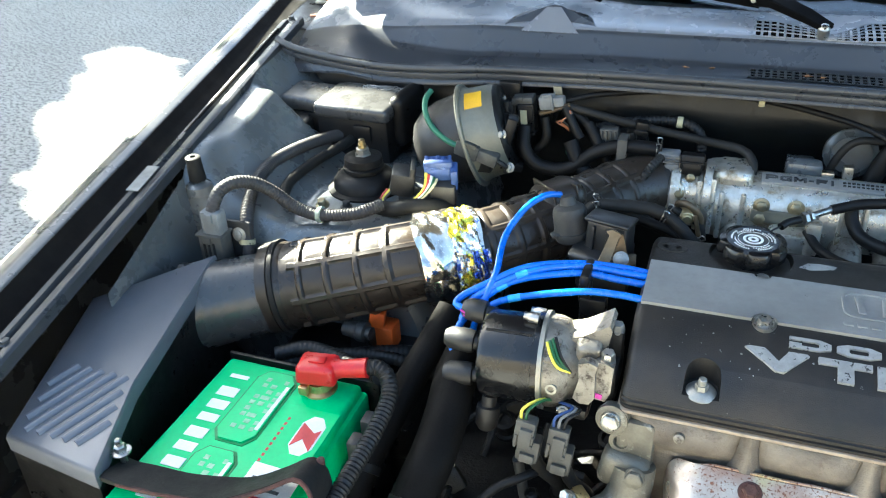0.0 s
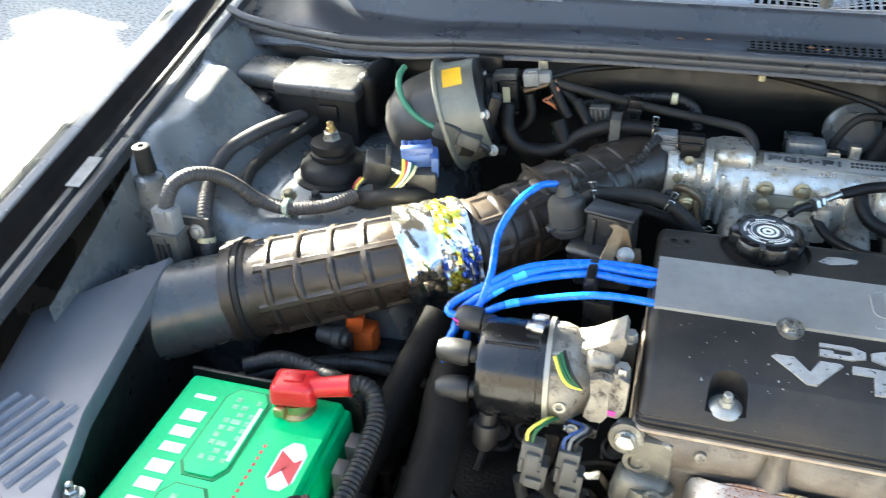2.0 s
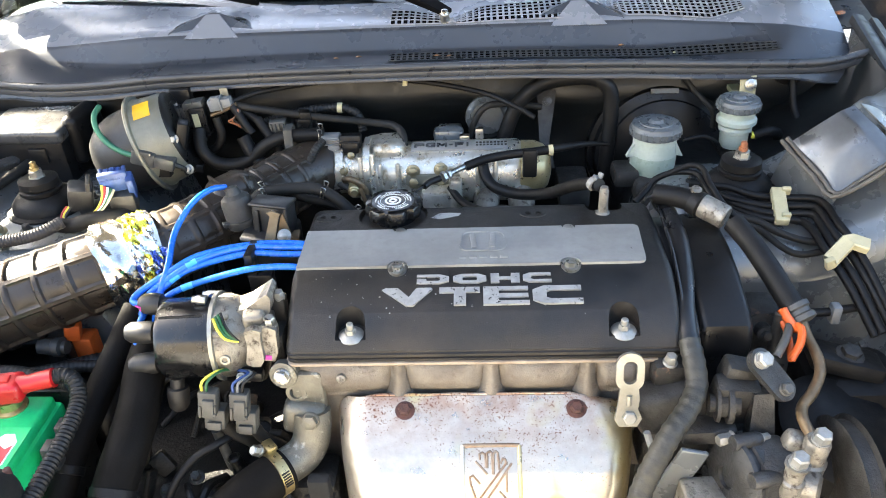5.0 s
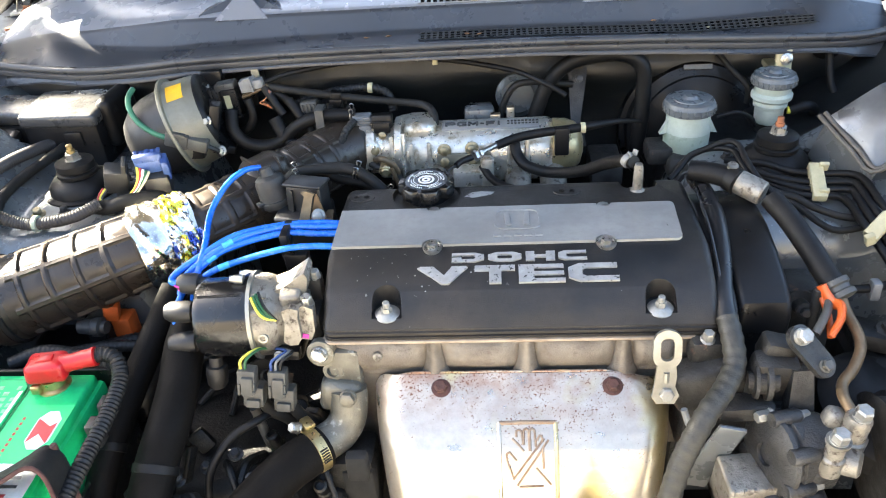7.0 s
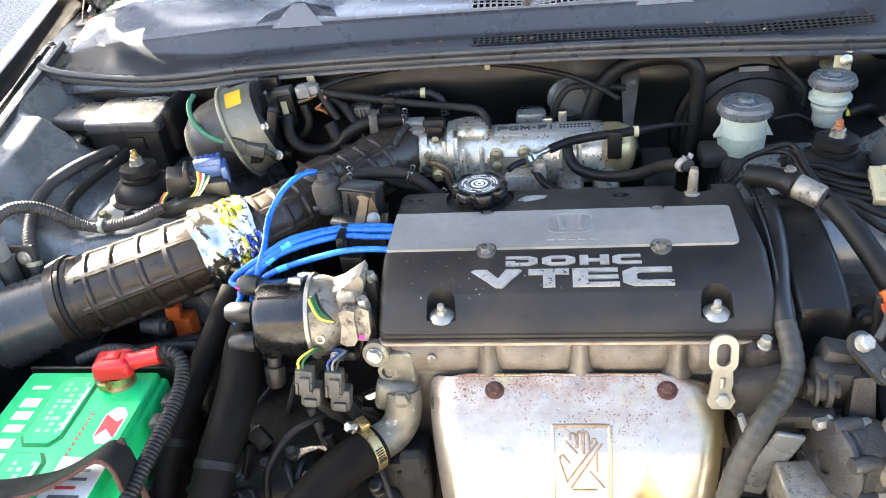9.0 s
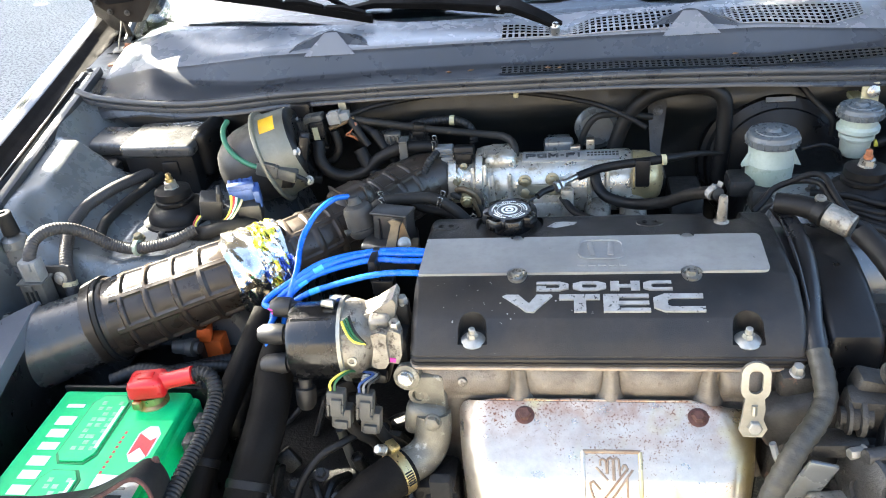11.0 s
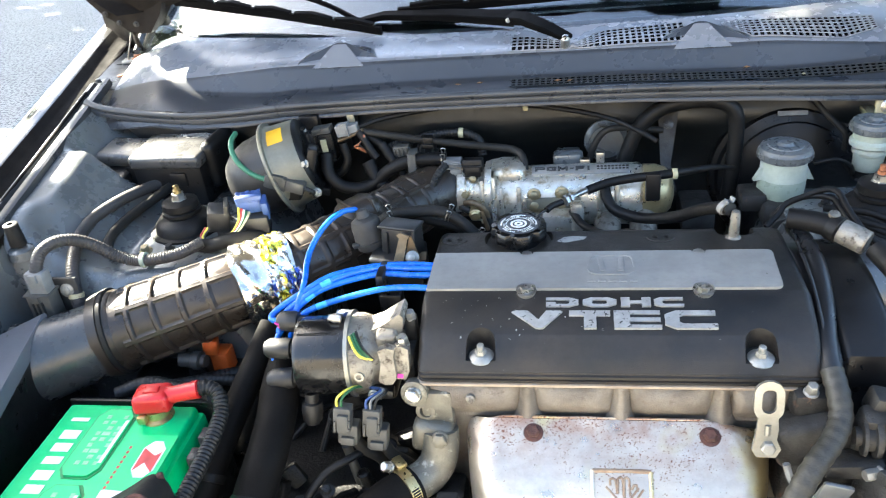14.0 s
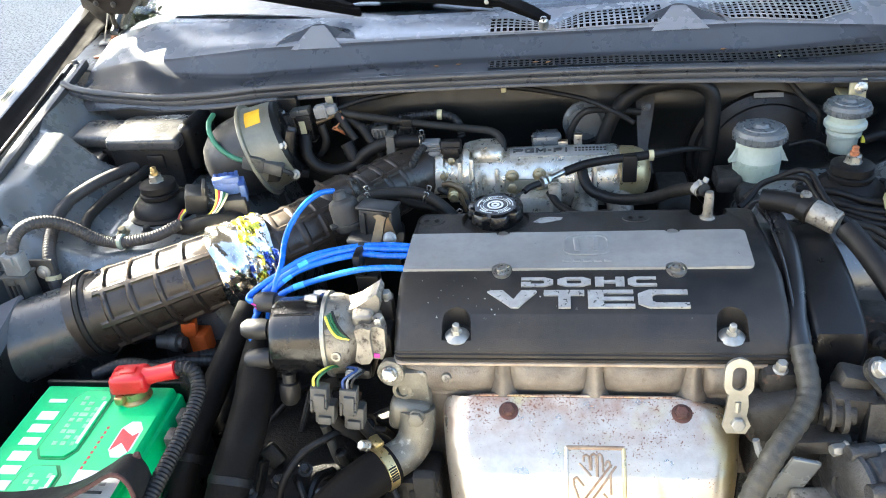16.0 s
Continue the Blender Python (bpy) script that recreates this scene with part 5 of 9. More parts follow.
for r0, r1, n, gap in ((0.0246, 0.0226, 56, 0.5), (0.0208, 0.0192, 44, 0.5), (0.0172, 0.0166, 60, 0.0), (0.0112, 0.0084, 60, 0.0), (0.0058, 0.0026, 30, 0.0)):
    for k in range(n):
        if gap and k % 11 > 7:
            continue
        a0, a1 = 2 * math.pi * k / n, 2 * math.pi * (k + 1 - gap) / n
        P = [(-0.101 + r * math.cos(a), 0.078 + r * math.sin(a)) for r, a in ((r0, a0), (r0, a1), (r1, a1), (r1, a0))]
        add(g, [(x, y, 0.9032) for x, y in P] + [(x, y, 0.9037) for x, y in P], [(3, 2, 1, 0), (4, 5, 6, 7), (0, 1, 5, 4), (1, 2, 6, 5), (2, 3, 7, 6), (3, 0, 4, 7)])
part("printed_ring", g, M_WHITE, cap, "white printed ring of tiny marks")

# cylinder head below the cover
head = thing("cylinder_head", (0.0, 0.0, 0.45), "dirty cast aluminium cylinder head under the valve cover", "cylinder head")
g = shape()
rbox(g, (0.012, -0.022, 0.79), (0.448, 0.246, 0.05), 0.003)
rbox(g, (0.0, -0.03, 0.70), (0.43, 0.22, 0.14), 0.006)
part("head_casting", g, M_HEAD, head)
g = shape()
rbox(g, (0.012, -0.0265, 0.8155), (0.452, 0.256, 0.004), 0.001)
part("gasket", g, M_GASKET, head, "tan gasket edge")
for x0, x1 in ((-0.205, -0.094), (-0.074, 0.014), (0.034, 0.124), (0.146, 0.196)):
    g = shape()
    slab(g, lambda u, v: (x0 + (x1 - x0) * u, -0.146 - 0.010 * math.sin(math.pi * min(1.0, v * 1.15)) ** 0.7 * min(1.0, 5 * u, 5 * (1 - u)) ** 0.6, 0.8125 - 0.050 * v), 22, 14, (0, 0.012, 0))
    part("head_boss", g, M_HEAD, head)
for x in (-0.084, 0.024, 0.135):
    g = shape()
    slab(g, lambda u, v: (x + (u - 0.5) * (0.016 + 0.020 * v ** 2), -0.1475 - 0.006 * math.sin(math.pi * u) - 0.010 * v ** 2 * math.sin(math.pi * u), 0.8125 - 0.050 * v), 12, 12, (0, 0.012, 0))
    part("head_rib", g, M_HEAD, head)
g = shape()
lathe(g, (-0.150, -0.155, 0.797), (0, -1, 0.2), [(0, 0.006), (0.004, 0.0055), (0.0055, 0.003)], 14)
part("casting_plug", g, M_CAST, head)
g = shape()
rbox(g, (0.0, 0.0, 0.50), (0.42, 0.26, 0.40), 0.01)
part("engine_block", g, M_DEEP, head)

# exhaust heat shield
shield = thing("heat_shield", (0.015, -0.2, 0.45), "bright metal exhaust heat shield with rust and embossed warning square", "heat shield")
SH = [(-0.156, 0.770), (-0.160, 0.7715), (-0.168, 0.765), (-0.180, 0.756), (-0.194, 0.7475), (-0.206, 0.742), (-0.219, 0.734), (-0.233, 0.721), (-0.245, 0.703), (-0.253, 0.681), (-0.259, 0.655), (-0.262, 0.62), (-0.262, 0.56), (-0.258, 0.50)]


def shield_at(u, v):
    k = v * (len(SH) - 1)
    i = min(int(k), len(SH) - 2)
    f = k - i
    y = SH[i][0] * (1 - f) + SH[i + 1][0] * f
    z = SH[i][1] * (1 - f) + SH[i + 1][1] * f
    grow = min(1.0, v / 0.28)
    xl = -0.137 - 0.021 * math.sin(grow * math.pi / 2) + 0.022 * max(0, v - 0.45)
    xr = 0.142 + 0.047 * math.sin(grow * math.pi / 2) ** 1.3 - 0.020 * max(0, v - 0.45)
    x = xl + (xr - xl) * u
    e = max(0.0, abs(u - 0.5) - 0.385) / 0.115
    y += 0.055 * e ** 2.4 * min(1, v * 2.2)
    z -= 0.018 * e ** 2 * (1 - min(1, v * 2)) * (1.0 if u > 0.5 else 0.5)
    # pressed channels down the front
    for c, w, d in ((0.30, 0.035, 0.010), (0.73, 0.05, 0.012)):
        y += d * math.exp(-((u - c) / w) ** 2) * max(0, min(1, (v - 0.6) * 4))
    # small dents
    y += 0.0012 * noise.noise((x * 30, z * 30, 0.0))
    return x, y, z


g = shape()
slab(g, shield_at, 100, 90, (0, 0.0018, -0.0010))
part("shield_sheet", g, M_SHIELD, shield)
g = shape()
tube(g, [Vector(shield_at(k / 40, 0.0)) + Vector((0, -0.0006, 0.0008)) for k in range(41)], 0.0019, 8, 0.008)
part("rolled_edge", g, M_SHIELD, shield)
for x in (-0.077, 0.1215):
    g = shape()
    lathe(g, (x, -0.171, 0.7605), (0, -0.55, 0.83), [(0, 0.0125), (0.0018, 0.0118), (0.0026, 0.0098)], 22)
    lathe(g, (x, -0.1715, 0.7615), (0, -0.55, 0.83), [(0, 0.0082), (0.0065, 0.0078), (0.008, 0.0058)], 6)
    part("shield_bolt", g, M_RUST, shield, "heavily rusted hex bolt")


def on_shield(x, s, lift):
    """A point at x, s along the profile from its shoulder, lifted off the sheet."""
    u0 = (x + 0.158) / 0.347
    p = Vector(shield_at(u0, s))
    q = Vector(shield_at(u0, s + 0.02))
    nrm = Vector((0, (q - p).z, -(q - p).y)).normalized()
    if nrm.y > 0:
        nrm = -nrm
    return (x, p.y + nrm.y * lift, p.z + nrm.z * lift)


A, B, S0, S1 = -0.010, 0.054, 0.40, 0.80
for name, pts, m in (("frame_line", [(A, S0 + (S1 - S0) * k / 8) for k in range(9)], M_SHIELD), ("frame_line", [(B, S0 + (S1 - S0) * k / 8) for k in range(9)], M_GOLD), ("frame_line", [(A + (B - A) * k / 8, S0) for k in range(9)], M_CREASE)):
    g = shape()
    tube(g, [on_shield(x, q, -0.0006) for x, q in pts], 0.0026, 10)
    part(name, g, m, shield)
# hand in outline, struck out by a broad bar
for line in ([(290, 200), (288, 172), (303, 162), (318, 172), (326, 236)], [(330, 236), (330, 166), (345, 154), (358, 166), (361, 262)], [(365, 262), (365, 166), (378, 154), (391, 166), (396, 242)], [(404, 216), (416, 194), (430, 195), (436, 222)],
             [(270, 376), (236, 302), (232, 276), (250, 268), (288, 302)], [(435, 248), (437, 334)], [(300, 410), (436, 408)], [(265, 205), (330, 262)], [(395, 330), (476, 402)], [(268, 380), (442, 207)], [(290, 405), (466, 214)]):
    g = shape()
    fine = [(a[0] + (b[0] - a[0]) * k / 6, a[1] + (b[1] - a[1]) * k / 6) for a, b in zip(line, line[1:]) for k in range(6)] + [line[-1]]
    tube(g, [on_shield(-0.010 + (x - 195) * 0.000203, 0.40 + (y - 120) * 0.00098, 0.0004) for x, y in fine], 0.0013, 8, 0.003)
    part("embossed_line", g, M_CREASE, shield)
for ch, x in (("H", 0.006), ("O", 0.0175), ("T", 0.030)):
    o = on_shield(x, 0.775, 0.0)
    part("letter", letter(ch, o, (1, 0, 0), (0, 0.14, 1), 0.0095, 0.012, 0.0018), M_CREASE, shield, "embossed letter " + ch)

# timing-side covers
tim = thing("timing_cover", (0.28, 0.0, 0.60), "black plastic timing belt cover beside the valve cover", "timing cover")
TP = [(-0.130, 0.80), (-0.133, 0.825), (-0.128, 0.842), (-0.11, 0.852), (-0.06, 0.868), (0.0, 0.876), (0.05, 0.876), (0.085, 0.868), (0.105, 0.85), (0.11, 0.80), (0.09, 0.60), (-0.11, 0.60)]
g = shape()
sweep_x(g, TP, 0.262, 0.325, 0.010)
part("outer_cover", g, M_BLACK, tim)
g = shape()
sweep_x(g, [(y * 1.02 - 0.002, z - 0.004) for y, z in TP], 0.2425, 0.263, 0.004)
part("inner_cover", g, M_SATIN, tim)
g = shape()
tube(g, [(0.246, -0.131, 0.842), (0.246, -0.10, 0.862), (0.247, -0.04, 0.882), (0.248, 0.02, 0.889), (0.249, 0.07, 0.889), (0.250, 0.115, 0.875)], 0.0022, 8)
part("cover_lip", g, M_SATIN, tim, "glossy lip along the seam")


# ---- battery corner ----
batt = thing("battery", (-0.592, -0.272, 0.57), "green car battery with white print and a red terminal cover", "battery")
g = shape()
rbox(g, (-0.592, -0.272, 0.662), (0.186, 0.258, 0.19), 0.006)
case = part("case", g, M_GREEN, batt)
g = shape()
rbox(g, (-0.594, -0.272, 0.760), (0.178, 0.25, 0.020), 0.006, seg=3)
lid = part("lid", g, M_GREEN, batt)


def octagon(x0, x1, y0, y1, c):
    return [(x0, y0 + c), (x0 + c * 0.7, y0), (x1 - c * 0.7, y0), (x1, y0 + c), (x1, y1 - c), (x1 - c * 0.7, y1), (x0 + c * 0.7, y1), (x0, y1 - c)]


for y0, y1 in ((-0.276, -0.160), (-0.392, -0.288)):
    g = shape()
    prism(g, octagon(-0.6295, -0.5765, y0 - 0.0015, y1 + 0.0015, 0.014), (0, 0, 0.7697), (1, 0, 0), (0, 1, 0), 0.0012)
    groove = part("vent_groove", g, M_GREEN_D, batt)
    g = shape()
    prism(g, octagon(-0.6265, -0.5795, y0 + 0.0015, y1 - 0.0015, 0.013), (0, 0, 0.7705), (1, 0, 0), (0, 1, 0), 0.0026)
    cell = part("vent_cover", g, M_GREEN, groove)
    g = shape()
    for k in range(9):
        yy = y1 - 0.016 - k * 0.0098
        for xx, w in ((-0.611, 0.006), (-0.600, 0.007 if k % 3 else 0.011), (-0.588, 0.005)):
            if (k * 7 + int(-xx * 1000)) % 5 != 0:
                rbox(g, (xx, yy, 0.7733), (w, 0.006, 0.0005), 0.0)
    part("faded_print", g, M_PALEPRINT, groove, "worn pale warning print")
    g = shape()
    rbox(g, (-0.583, (y0 + y1) / 2, 0.7734), (0.0042, 0.072, 0.0006), 0.0)
    part("warning_bar", g, M_WHITE, groove)
# white print beside the vents: plain bars
for k, w in enumerate((0.006, 0.015, 0.014, 0.012, 0.015, 0.013, 0.014, 0.013, 0.012)):
    g = shape()
    yy = -0.176 - k * 0.0225
    sh = (-0.176 - yy) * 0.05
    prism(g, [(-0.6625 + sh, yy - w), (-0.6385 + sh, yy - w), (-0.6385 + sh, yy), (-0.6625 + sh, yy)], (0, 0, 0.7703), (1, 0, 0), (0, 1, 0), 0.0007)
    part("print_bar", g, M_WHITE, batt)
# label with a small badge
g = shape()
rbox(g, (-0.537, -0.262, 0.7702), (0.062, 0.118, 0.001), 0.0)
tag = part("label_field", g, M_GREEN, batt)
g = shape()
prism(g, [(-0.559, -0.390), (-0.502, -0.390), (-0.502, -0.302), (-0.512, -0.294), (-0.560, -0.292)], (0, 0, 0.7706), (1, 0, 0), (0, 1, 0), 0.0006)
part("white_band", g, M_WHITE, tag, "white paper label")
for k in range(6):
    g = shape()
    rbox(g, (-0.534 + 0.004 * (k % 2), -0.312 - 0.012 * k, 0.7714), (0.036 - 0.006 * (k % 3), 0.004, 0.0006), 0.0)
    part("label_line", g, M_GREYCAP if k != 2 else M_REDPRINT, tag)
g = shape()
prism(g, octagon(-0.540, -0.512, -0.272, -0.214, 0.012), (0, 0, 0.7707), (1, 0, 0), (0, 1, 0), 0.0005)
badge = part("badge", g, M_WHITE, tag, "small white and red badge")
g = shape()
prism(g, [(-0.538, -0.262), (-0.520, -0.238), (-0.538, -0.226)], (0, 0, 0.7713), (1, 0, 0), (0, 1, 0), 0.0004)
prism(g, [(-0.514, -0.232), (-0.530, -0.248), (-0.514, -0.264)], (0, 0, 0.7713), (1, 0, 0), (0, 1, 0), 0.0004)
for k in range(9):
    rbox(g, (-0.558, -0.225 - 0.008 * k, 0.7709), (0.003, 0.004, 0.0004), 0.0)
part("badge_print", g, M_REDPRINT, tag)
# post and red boot
g = shape()
lathe(g, (-0.549, -0.168, 0.768), (0, 0, 1), [(0, 0.021), (0.004, 0.020), (0.006, 0.016), (0.016, 0.015), (0.016, 0.0)], 24)
rbox(g, (-0.560, -0.184, 0.779), (0.012, 0.012, 0.012), 0.003)
part("terminal", g, M_BRASS, batt, "corroded battery terminal")
g = shape()
rbox(g, (-0.5485, -0.166, 0.7975), (0.050, 0.038, 0.026), 0.007, (0, 0, 8), 3, 0.9)
rbox(g, (-0.548, -0.166, 0.811), (0.020, 0.012, 0.004), 0.002, (0, 0, 8))
lathe(g, (-0.530, -0.163, 0.799), (0.9, 0.17, 0.12), [(0, 0.0125), (0.010, 0.0105), (0.035, 0.0115), (0.040, 0.0118), (0.041, 0.008)], 18)
part("terminal_boot", g, M_RED, batt, "red plastic terminal cover")

# tray and hold-down strap
tray = thing("battery_tray", (-0.592, -0.272, 0.54), "black plastic tray round the battery", "battery tray")
g = shape()
rbox(g, (-0.592, -0.272, 0.560), (0.21, 0.285, 0.015), 0.004)
part("tray_floor", g, M_BLACK, tray)
for c, s in (((-0.592, -0.1335, 0.66), (0.205, 0.006, 0.21)), ((-0.488, -0.272, 0.63), (0.006, 0.278, 0.14)), ((-0.695, -0.272, 0.63), (0.006, 0.278, 0.14))):
    g = shape()
    rbox(g, c, s, 0.002)
    part("tray_wall", g, M_BLACK, tray)
g = shape()
for y in (-0.19, -0.225):
    rbox(g, (-0.478, y, 0.748), (0.014, 0.020, 0.034), 0.002)
part("loom_bracket", g, M_CONN, tray)
strap = thing("battery_strap", (-0.59, -0.345, 0.77), "worn black hold-down strap across the battery", "battery strap")


STRAP = [(-0.692, -0.350, 0.780), (-0.665, -0.356, 0.786), (-0.61, -0.352, 0.785), (-0.555, -0.342, 0.786), (-0.515, -0.325, 0.796), (-0.490, -0.311, 0.804), (-0.473, -0.314, 0.795), (-0.467, -0.320, 0.768)]


def ribbon(g, pts, w, t, wave=0.0):
    P = curve_points(pts, 0.006)
    n = len(P)
    slab(g, lambda u, v: tuple(P[min(n - 1, int(round(u * (n - 1))))] + Vector((0, (v - 0.5) * w, -0.35 * w * (v - 0.5) + wave * math.sin(u * 21 + v * 4)))), n - 1, 6, (0, 0, -t))


g = shape()
ribbon(g, STRAP, 0.042, 0.006, 0.0008)
part("strap_band", g, M_DUSTY, strap)
g = shape()
tube(g, [(x + 0.002, y - 0.0205, z + 0.0045) for x, y, z in STRAP[1:]], 0.0024, 8)
part("worn_edge", g, M_RUST, strap, "reddish frayed edge")
g = shape()
cyl(g, (-0.688, -0.338, 0.60), (-0.688, -0.338, 0.808), 0.0035, n=12)
bolt(g, (-0.688, -0.338, 0.790), (0, 0, 1), 0.006, 0.008, 1.7)
part("hold_down_rod", g, M_STEEL, strap, "zinc rod and nut")
g = shape()
cyl(g, (-0.481, -0.292, 0.60), (-0.481, -0.292, 0.80), 0.004, n=12)
part("hold_down_rod", g, M_RUST, strap, "rusty rod")

# ribbed loom off the terminal
loom = thing("battery_cable", (-0.466, -0.25, 0.70), "black corrugated battery cable loom", "cable loom")
g = shape()
tube(g, [(-0.493, -0.1555, 0.8035), (-0.480, -0.152, 0.804), (-0.466, -0.158, 0.798), (-0.457, -0.180, 0.786), (-0.457, -0.225, 0.775), (-0.461, -0.28, 0.766), (-0.466, -0.34, 0.755), (-0.472, -0.42, 0.73)], 0.0086, 14, ribs=0.0014, pitch=0.0052)
part("loom", g, M_LOOM, loom)
g = shape()
tube(g, [(-0.495, -0.156, 0.804), (-0.482, -0.152, 0.805), (-0.470, -0.155, 0.801)], 0.0085, 12)
part("taped_end", g, M_RUBBER, loom)

# ---- air box ----
box = thing("air_box", (-0.76, -0.21, 0.50), "black plastic air filter box with a ribbed lid", "air box")
TOPP = [(-0.766, -0.034, 0.8380), (-0.873, -0.153, 0.8250), (-0.814, -0.364, 0.8010), (-0.686, -0.378, 0.7995), (-0.725, -0.265, 0.8120)]
g = shape()
n = len(TOPP)
cx, cy = -0.765, -0.22
low = [(cx + (x - cx) * 1.04, cy + (y - cy) * 1.03, 0.52) for x, y, z in TOPP]
mid = [(x, y, z - 0.006) for x, y, z in TOPP]
top = [(cx + (x - cx) * 0.955, cy + (y - cy) * 0.965, z) for x, y, z in TOPP]
mid2 = [(cx + (x - cx) * 0.985, cy + (y - cy) * 0.988, z - 0.0015) for x, y, z in TOPP]
neck = [(x, y, z - 0.022) for x, y, z in TOPP]
g[0].extend(low + [(cx + (x - cx) * 0.985, cy + (y - cy) * 0.99, z) for x, y, z in neck])
for i in range(n):
    a, b = i, (i + 1) % n
    g[1].append((a, b, b + n, a + n))
g[1].append(tuple(reversed(range(n))))
# black sides: the shade below the lid is put into their colour
part("box_body", g, M_BLACK, box, angle=50)
g = shape()
g[0].extend(neck + mid + mid2 + top)
for j in range(3):
    for i in range(n):
        a, b = j * n + i, j * n + (i + 1) % n
        g[1].append((a, b, b + n, a + n))
g[1].append((3 * n, 3 * n + 1, 3 * n + 4))
g[1].append((3 * n + 1, 3 * n + 2, 3 * n + 3, 3 * n + 4))
# same plastic as the sides, greyed for the sky's sheen on top
part("box_lid", g, M_LID, box, angle=50)
def lid_z(y):
    return 0.7985 + (y + 0.371) * 0.112


for k in range(11):
    ax, ay = -0.822 + 0.0168 * k, -0.258
    while ax > -0.729 + (-0.265 - ay) * 0.35:
        ax, ay = ax - 0.0045, ay - 0.010
    bx, by = ax, ay
    while by > -0.352 and bx > -0.858 + (-0.153 - by) * 0.28:
        bx, by = bx - 0.0009, by - 0.002
    if ay - by < 0.015:
        continue
    g = shape()
    a, b = Vector((ax, ay, lid_z(ay))), Vector((bx, by, lid_z(by)))
    tube(g, [a, a.lerp(b, 0.5), b], 0.0055, 12, 0.01)
    part("lid_rib", g, M_LID, box)
g = shape()
lathe(g, (-0.792, -0.075, 0.772), (0.115, 0.062, 0.013), [(0, 0.062), (0.02, 0.059), (0.06, 0.056), (0.10, 0.055), (0.125, 0.0555), (0.128, 0.053)], 36)
part("outlet", g, M_FUSELID, box, "smooth grey-black outlet neck")

# ---- intake hose with foil repair ----
duct = thing("intake_hose", (-0.45, 0.09, 0.78), "dusty brown-black ribbed rubber intake hose", "intake hose")
DP = [(-0.688, -0.014, 0.786), (-0.64, 0.000, 0.795), (-0.57, 0.018, 0.812), (-0.50, 0.040, 0.829), (-0.43, 0.078, 0.838), (-0.37, 0.135, 0.843), (-0.315, 0.205, 0.847), (-0.270, 0.262, 0.851), (-0.236, 0.290, 0.853)]


def duct_r(t):
    return 0.058 - 0.009 * min(1, t * 2.2) - 0.007 * max(0, t - 0.6)


PATH = curve_points(DP, 0.004)


def duct_frame(t):
    i = t * (len(PATH) - 1)
    k = min(len(PATH) - 2, int(i))
    p = PATH[k].lerp(PATH[k + 1], i - k)
    d = (PATH[min(k + 3, len(PATH) - 1)] - PATH[max(0, k - 3)]).normalized()
    side = d.cross(Vector((0, 0, 1))).normalized()
    return p, d, side, side.cross(d)


RINGS = (0.085, 0.155, 0.222, 0.290, 0.355, 0.42, 0.50, 0.555, 0.61, 0.665, 0.72, 0.775, 0.83, 0.885)
RAILS = (8, 55, 100, 145, 195, 235, 275, 320)


def duct_skin(u, v):
    """Moulded grid of ribs standing off the hose; the panels between swell a little."""
    p, d, s, w = duct_frame(v)
    a = 360 * u
    r = duct_r(v)
    ring = min(abs(v - q) for q in RINGS) * 0.568
    rail = min(abs((a - q + 180) % 360 - 180) for q in RAILS) * math.pi / 180 * r
    if not 0.06 < v < 0.92:
        rail = 1.0
    near = min(ring, rail)
    rise = (0.0042 if v < 0.48 else 0.0028) * max(0.0, min(1.0, (0.0048 - near) / 0.0022)) ** 0.8
    r += rise + 0.0012 * min(1.0, near / 0.012) + 0.0005 * noise.noise((p.x * 60, p.y * 60, a * 0.05))
    return p + (s * math.cos(radians(a)) + w * math.sin(radians(a))) * r


g = shape()
grid(g, duct_skin, 200, 330)
hose = part("hose_wall", g, M_DUCT, duct)
# cuff, clamp and collar at the box end
p, d, s, u = duct_frame(0.0)
g = shape()
lathe(g, p - d * 0.012, d, [(0, 0.0575), (0.001, 0.062), (0.016, 0.0635), (0.018, 0.0605), (0.030, 0.0605), (0.034, 0.0575)], 40)
part("cuff", g, M_DUCT, duct)
g = shape()
lathe(g, p + d * 0.006, d, [(0, 0.0612), (0.0004, 0.0645), (0.0035, 0.0650), (0.0066, 0.0645), (0.007, 0.0612)], 40)
part("wire_clamp", g, M_DUSTY, duct, "dull wire hose clamp")
g = shape()
lathe(g, PATH[-1] - duct_frame(0.99)[1] * 0.012, duct_frame(0.99)[1], [(0, 0.043), (0.001, 0.047), (0.02, 0.047), (0.021, 0.043)], 32)
part("rear_clamp", g, M_IRON, duct)
# resonator chamber under the bend
g = shape()
rbox(g, (-0.347, 0.166, 0.874), (0.070, 0.068, 0.056), 0.020, (-12, -8, 38), 5)
for k in (-0.016, 0.016):
    rbox(g, (-0.347 + k * 0.79, 0.166 + k * 0.62, 0.874), (0.0035, 0.071, 0.058), 0.0015, (-12, -8, 38))
part("resonator", g, M_DUCT, duct)

tape = thing("foil_tape", (-0.475, 0.05, 0.78), "crumpled silver, blue and yellow foil tape wrapped round the hose", "tape")


